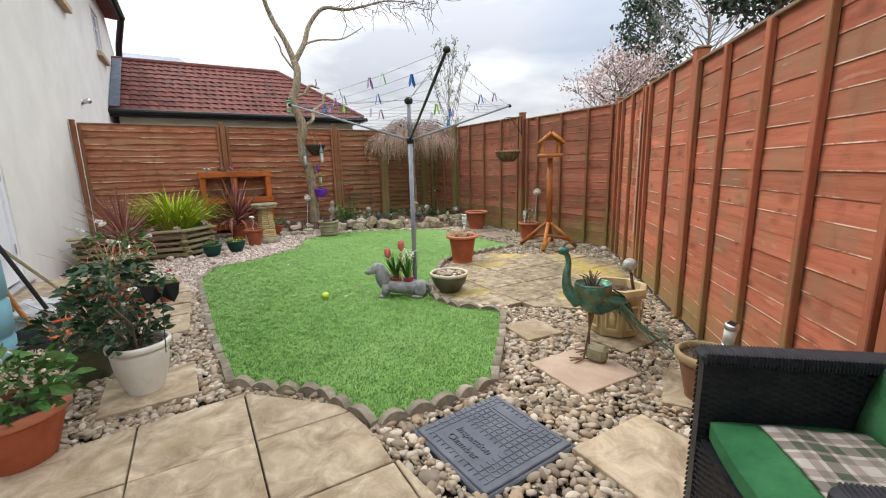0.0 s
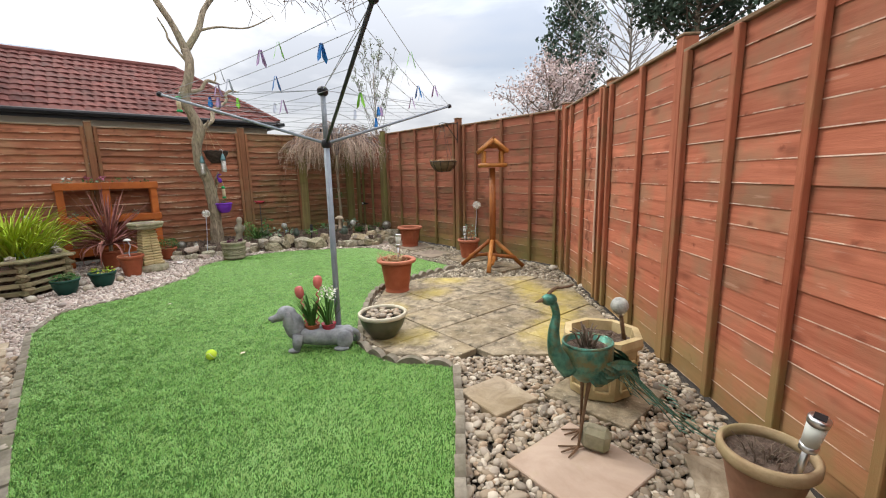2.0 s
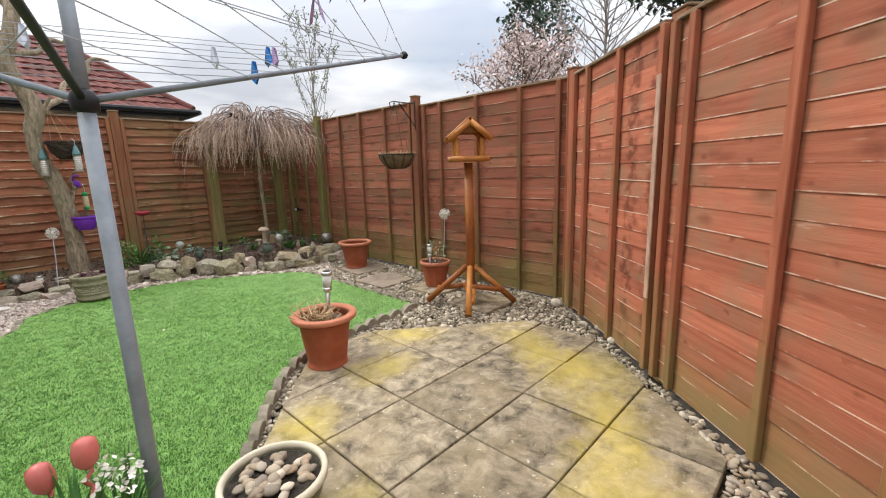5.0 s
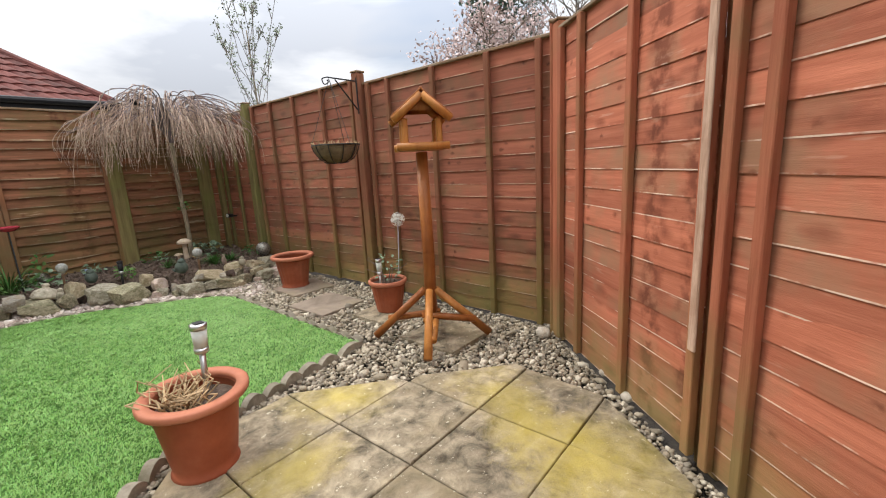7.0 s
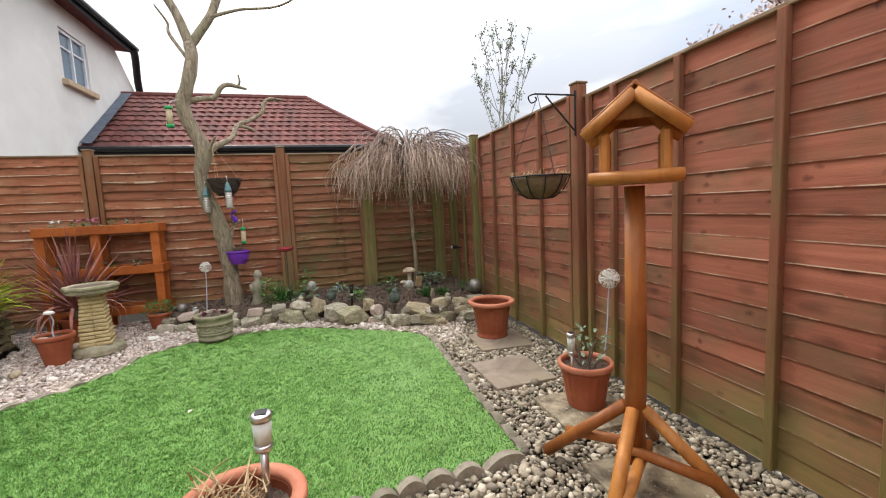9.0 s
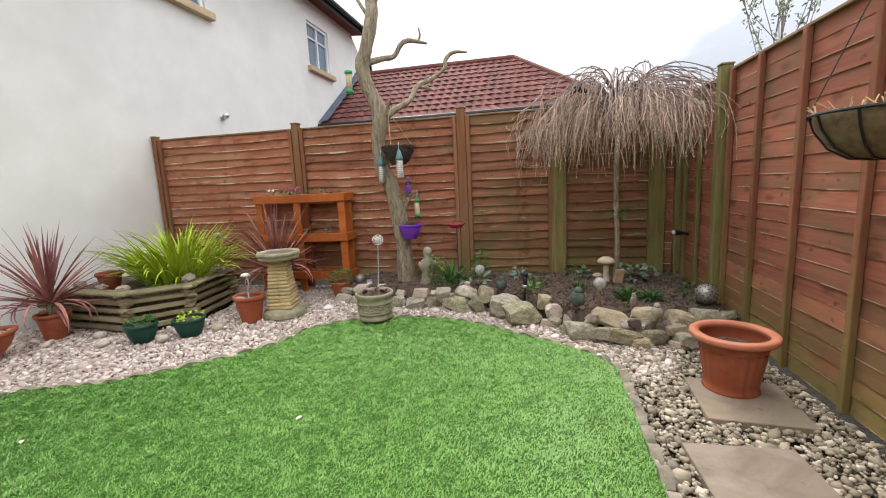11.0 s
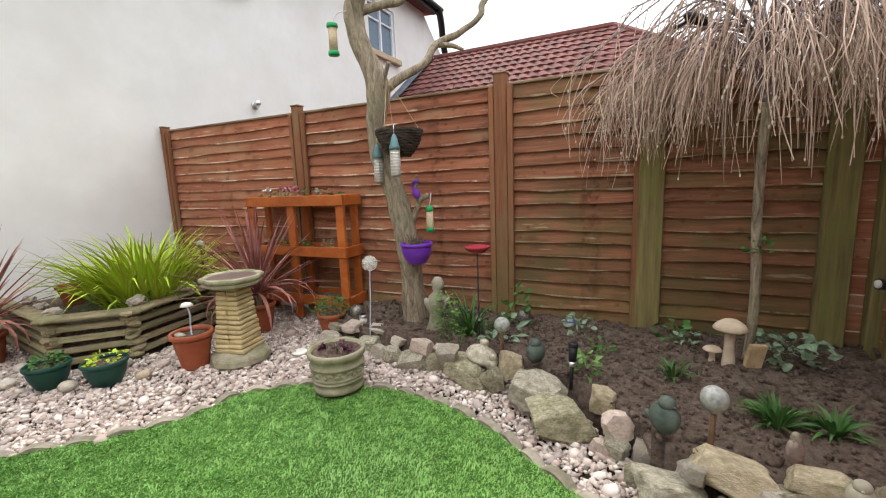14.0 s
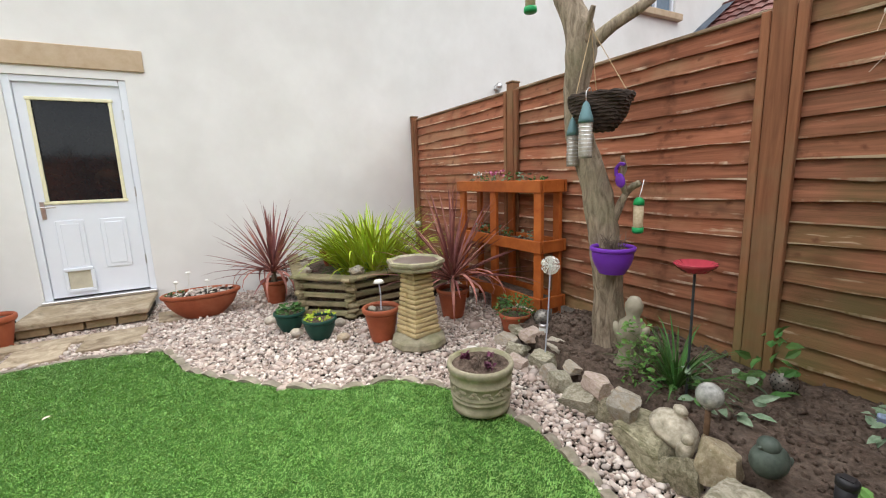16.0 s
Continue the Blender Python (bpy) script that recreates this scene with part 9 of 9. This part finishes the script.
def far_tree(name, label, x, y, trunk_h, crown, leaf_mat, count, size, branch_mat="twig", limbs=26, upright=0.6, seed=1, clumps=16, bare=False, thin=1.0):
    """crown: centre height, radius, half height."""
    g_ = random.Random(seed)
    t = thing(name, label, "tree", x, y, -0.03)
    bm = bm_new()
    ch_, cr, cv_ = crown
    tube(bm, [(0, 0, 0), (0.03, 0, ch_ * 0.5), (0, 0.03, ch_ + cv_ * 0.8)], [0.10 * thin, 0.07 * thin, 0.012], 8)
    part("trunk", bm, M["bark"], t)
    bm = bm_new()
    ends = []
    for i in range(limbs):
        z = ch_ - cv_ + (2 * cv_) * (i + 0.5) / limbs * 0.9
        a = i * 2.4
        k = math.sqrt(max(0.05, 1 - ((z + 0.25 * cv_ - ch_) / cv_ / 1.1) ** 2))
        r_ = cr * k * g_.uniform(0.6, 1.05)
        p0 = Vector((0, 0, z - 0.2 * cv_))
        p2 = Vector((r_ * math.cos(a), r_ * math.sin(a), z + upright * r_ * g_.uniform(0.4, 1.3)))
        p1 = p0.lerp(p2, 0.5) + Vector((g_.uniform(-0.1, 0.1), g_.uniform(-0.1, 0.1), -0.06)) * cr
        tube(bm, [p0, p1, p2], [0.028 * thin, 0.018 * thin, 0.006], 5, False)
        ends += [p1, p2, p1.lerp(p2, 0.5)]
        for q in range(3):
            e = p1.lerp(p2, g_.uniform(0.2, 0.9))
            d = Vector((g_.uniform(-1, 1), g_.uniform(-1, 1), g_.uniform(0.2, 1.4) * upright + 0.1)).normalized() * cr * g_.uniform(0.2, 0.42)
            tube(bm, [e, e + d * 0.5, e + d], [0.010, 0.007, 0.003], 4, False)
            ends += [e + d, e + d * 0.6]
    part("branch_frame", bm, M[branch_mat], t)
    n = count
    gg = np.random.default_rng(seed)
    E = np.array([tuple(e) for e in ends])
    c = E[gg.integers(0, len(E), n)] + gg.normal(0, cr * (0.10 if not bare else 0.05), (n, 3))
    d1, d2 = gg.normal(0, 1, (n, 3)), gg.normal(0, 1, (n, 3))
    d1 /= np.linalg.norm(d1, axis=1)[:, None]
    d2 -= (d2 * d1).sum(1)[:, None] * d1
    d2 /= np.linalg.norm(d2, axis=1)[:, None]
    s_ = size * gg.uniform(0.5, 1.3, (n, 1))
    V_ = np.stack([c - d1 * s_, c + d2 * s_ * 0.5, c + d1 * s_, c - d2 * s_ * 0.5], 1).reshape(-1, 3)
    F_ = np.arange(n * 4).reshape(n, 4)
    o = obj("crown", np_mesh("crown", V_, F_), M[leaf_mat], t)
    o["kind"] = "stuff"
    return t


far_tree("young_tree", "slender young tree with sparse pale spring leaves beyond the fence", 7.1, 10.9, 1.6, (2.95, 0.72, 1.3), "spring_leaf", 1500, 0.030, upright=2.2, seed=4, limbs=22, bare=True, thin=0.30, branch_mat="twig_pale")
far_tree("blossom_tree", "pale pink flowering tree beyond the red fence", 8.9, 6.35, 1.4, (2.55, 1.10, 0.85), "blossom", 5500, 0.036, seed=8, limbs=34, upright=0.6, thin=0.7)
far_tree("conifer_tree", "tall dark evergreen tree behind the blossom", 14.5, 9.6, 2.0, (5.2, 1.25, 2.9), "conifer", 5500, 0.08, seed=3, limbs=70, upright=0.2)
far_tree("evergreen_tree", "dark evergreen overhanging from a neighbouring garden", 10.3, 4.05, 2.0, (5.4, 1.45, 1.5), "conifer", 10000, 0.07, seed=6, limbs=50, upright=0.3)
far_tree("bare_tree", "bare twiggy tree behind the fence", 12.0, 6.2, 2.0, (4.4, 1.9, 1.7), "spring_leaf", 260, 0.04, branch_mat="twig_pale", seed=9, limbs=60, upright=0.8, bare=True, thin=0.6)

# ---- crumbs of soil, twigs and stray scraps ----
g, px, py = scatter(BED, 900, 31)
n = len(px)
v0, f0 = ICO1
r = 0.007 * g.lognormal(0, 0.5, n)
v = v0[None] * (r[:, None, None] * g.uniform(0.6, 1.3, (n, 1, 3))) * (1 + g.normal(0, 0.18, (n, len(v0), 1)))
zz = np.array([0.165 + 0.045 * noise.noise(Vector((a, b, 0)) * 2.2) + 0.028 * noise.noise(Vector((a, b, 0)) * 9.0) for a, b in zip(px, py)])
v = v + np.stack([px, py, zz + r * 0.4], 1)[:, None]
tagged(obj("soil_crumbs", np_mesh("soil_crumbs", v.reshape(-1, 3), (f0[None] + (np.arange(n) * len(v0))[:, None, None]).reshape(-1, 3)), M["soil"]), "crumbly clods of dark soil", "soil", kind="stuff")
bm = bm_new()
for _ in range(70):
    x, y = R.uniform(1.9, 5.1), R.uniform(7.0, 8.6)
    if not inside(np.array([x]), np.array([y]), BED)[0]:
        continue
    a, l_ = R.uniform(0, 6.283), R.uniform(0.03, 0.14)
    z = 0.175 + 0.045 * noise.noise(Vector((x, y, 0)) * 2.2)
    tube(bm, [(x, y, z), (x + l_ * 0.5 * math.cos(a), y + l_ * 0.5 * math.sin(a), z + 0.012), (x + l_ * math.cos(a + 0.3), y + l_ * math.sin(a + 0.3), z + 0.004)], 0.002, 4)
tagged(obj("fallen_twigs", bm, M["twig"]), "scattered fallen twigs on the soil", "twigs", kind="stuff")
for x, y, a in ((1.36, 3.50, 20), (2.5, 5.6, 80), (1.2, 5.2, 140)):
    bm = bm_new()
    leaf(bm, (0, 0, 0.028), (1, 0, 0.05), (0, 0, 1), 0.05, 0.022)
    o = obj("fallen_leaf", bm, M["petal_cream"])
    o.matrix_world = pose(x, y, 0, 0, 0, a)
    tagged(o, "pale fallen leaf lying on the turf", "leaf", "fallen leaves")

# ---- paving pieces, last ----


def slab_object(name, poly, z0, z1, material, parent, tilt=0.0):
    cx, cy = sum(p[0] for p in poly) / len(poly), sum(p[1] for p in poly) / len(poly)
    b = bmesh.new()
    prism(b, [(x - cx, y - cy) for x, y in poly], z0, z1, 0.004)
    o = obj(name, b, material, parent)
    o.matrix_local = pose(cx, cy, R.uniform(-0.003, 0.003), R.uniform(-tilt, tilt), R.uniform(-tilt, tilt), 0)
    return o


def pave(parent, outline, xs, ys, gap, material, name="slab"):
    for x0, x1 in zip(xs, xs[1:]):
        for y0, y1 in zip(ys, ys[1:]):
            q = [(x0 + gap, y0 + gap), (x1 - gap, y0 + gap), (x1 - gap, y1 - gap), (x0 + gap, y1 - gap)]
            for a, b in zip(outline, outline[1:] + outline[:1]):
                q = clip(q, a, b)
                if len(q) < 3:
                    break
            if len(q) >= 3:
                area = abs(sum(q[i][0] * q[(i + 1) % len(q)][1] - q[(i + 1) % len(q)][0] * q[i][1] for i in range(len(q)))) / 2
                if area > 0.012:
                    slab_object(name, q, -0.03, 0.012, material, parent, 0.25)


patio = thing("patio", "octagonal patio of weathered grey slabs with yellow lichen stains", "patio", kind="structure")
pave(patio, PATIO, [2.13, 2.62, 3.09, 3.56, 4.035, 4.54], [1.59, 2.05, 2.51, 2.97, 3.425, 3.888, 4.36], 0.0035, M["slab_grey"])
terrace = thing("terrace", "terrace of large buff sandstone slabs with dark joints", "paving", kind="structure")
pave(terrace, FRONT, [-1.25, -1.00, -0.54, -0.08, 0.385, 0.85, 1.0], [-2.6, -2.38, -1.92, -1.46, -1.0, -0.54, -0.08, 0.38, 0.80, 1.265, 1.71, 2.22], 0.0035, M["slab_buff"])
for x, y, w, d, a, m in SLABS:
    o = tagged(new("stepping_slab", None), "single weathered paving slab set in the gravel", "paving slab", "stepping slabs", "structure")
    o.matrix_world = pose(x, y, 0, 0, 0, a)
    slab_object("slab", [(-w / 2, -d / 2), (w / 2, -d / 2), (w / 2, d / 2), (-w / 2, d / 2)], -0.03, 0.018, M[m], o, 0.8)

# ---- scalloped lawn edging, piece by piece ----
edging = thing("lawn_edging", "low weathered scalloped concrete lawn edging", "edging", kind="structure")


def edge_mesh(length, arch, h, t=0.045):
    b = bmesh.new()
    n = 8
    front, back = [], []
    for i in range(n + 1):
        u = i / n
        z = h + arch * math.sin(u * math.pi) - (0.006 if i in (0, n) else 0)
        front.append((u * length - length / 2, z))
    vs = [[b.verts.new((x, s * t / 2, z)) for x, z in front] + [b.verts.new((x, s * t / 2, -0.04)) for x, z in front[::-1]] for s in (-1, 1)]
    m = len(vs[0])
    b.faces.new(vs[0])
    b.faces.new(vs[1][::-1])
    for i in range(m):
        b.faces.new((vs[0][i], vs[1][i], vs[1][(i + 1) % m], vs[0][(i + 1) % m]))
    bmesh.ops.recalc_face_normals(b, faces=b.faces)
    me = bpy.data.meshes.new("edging_stone")
    b.to_mesh(me)
    b.free()
    me.materials.append(M["edging"])
    return me


arched, flat, low = edge_mesh(0.146, 0.032, 0.022), edge_mesh(0.144, 0.008, 0.016), edge_mesh(0.142, 0.026, 0.006, 0.05)
walk_pts, acc = LAWN + LAWN[:1], 0.0
for (x0, y0), (x1, y1) in zip(walk_pts, walk_pts[1:]):
    L = math.hypot(x1 - x0, y1 - y0)
    k = max(1, round(L / 0.15))
    for i in range(k):
        u = (i + 0.5) / k
        x, y = x0 + (x1 - x0) * u, y0 + (y1 - y0) * u
        o = new("edging_stone", arched if (y < 4.6 and x > 0.33) else flat if x < 0.33 else low)
        o.parent = edging
        nx_, ny_ = (y1 - y0) / L, -(x1 - x0) / L
        o.matrix_local = Matrix.Translation((x + nx_ * 0.02, y + ny_ * 0.02, R.uniform(-0.006, 0.004))) @ Euler((R.uniform(-0.06, 0.06), R.uniform(-0.04, 0.04), math.atan2(y1 - y0, x1 - x0) + R.uniform(-0.04, 0.04))).to_matrix().to_4x4() @ Matrix.Diagonal((L / k / 0.15, 1, 1, 1))
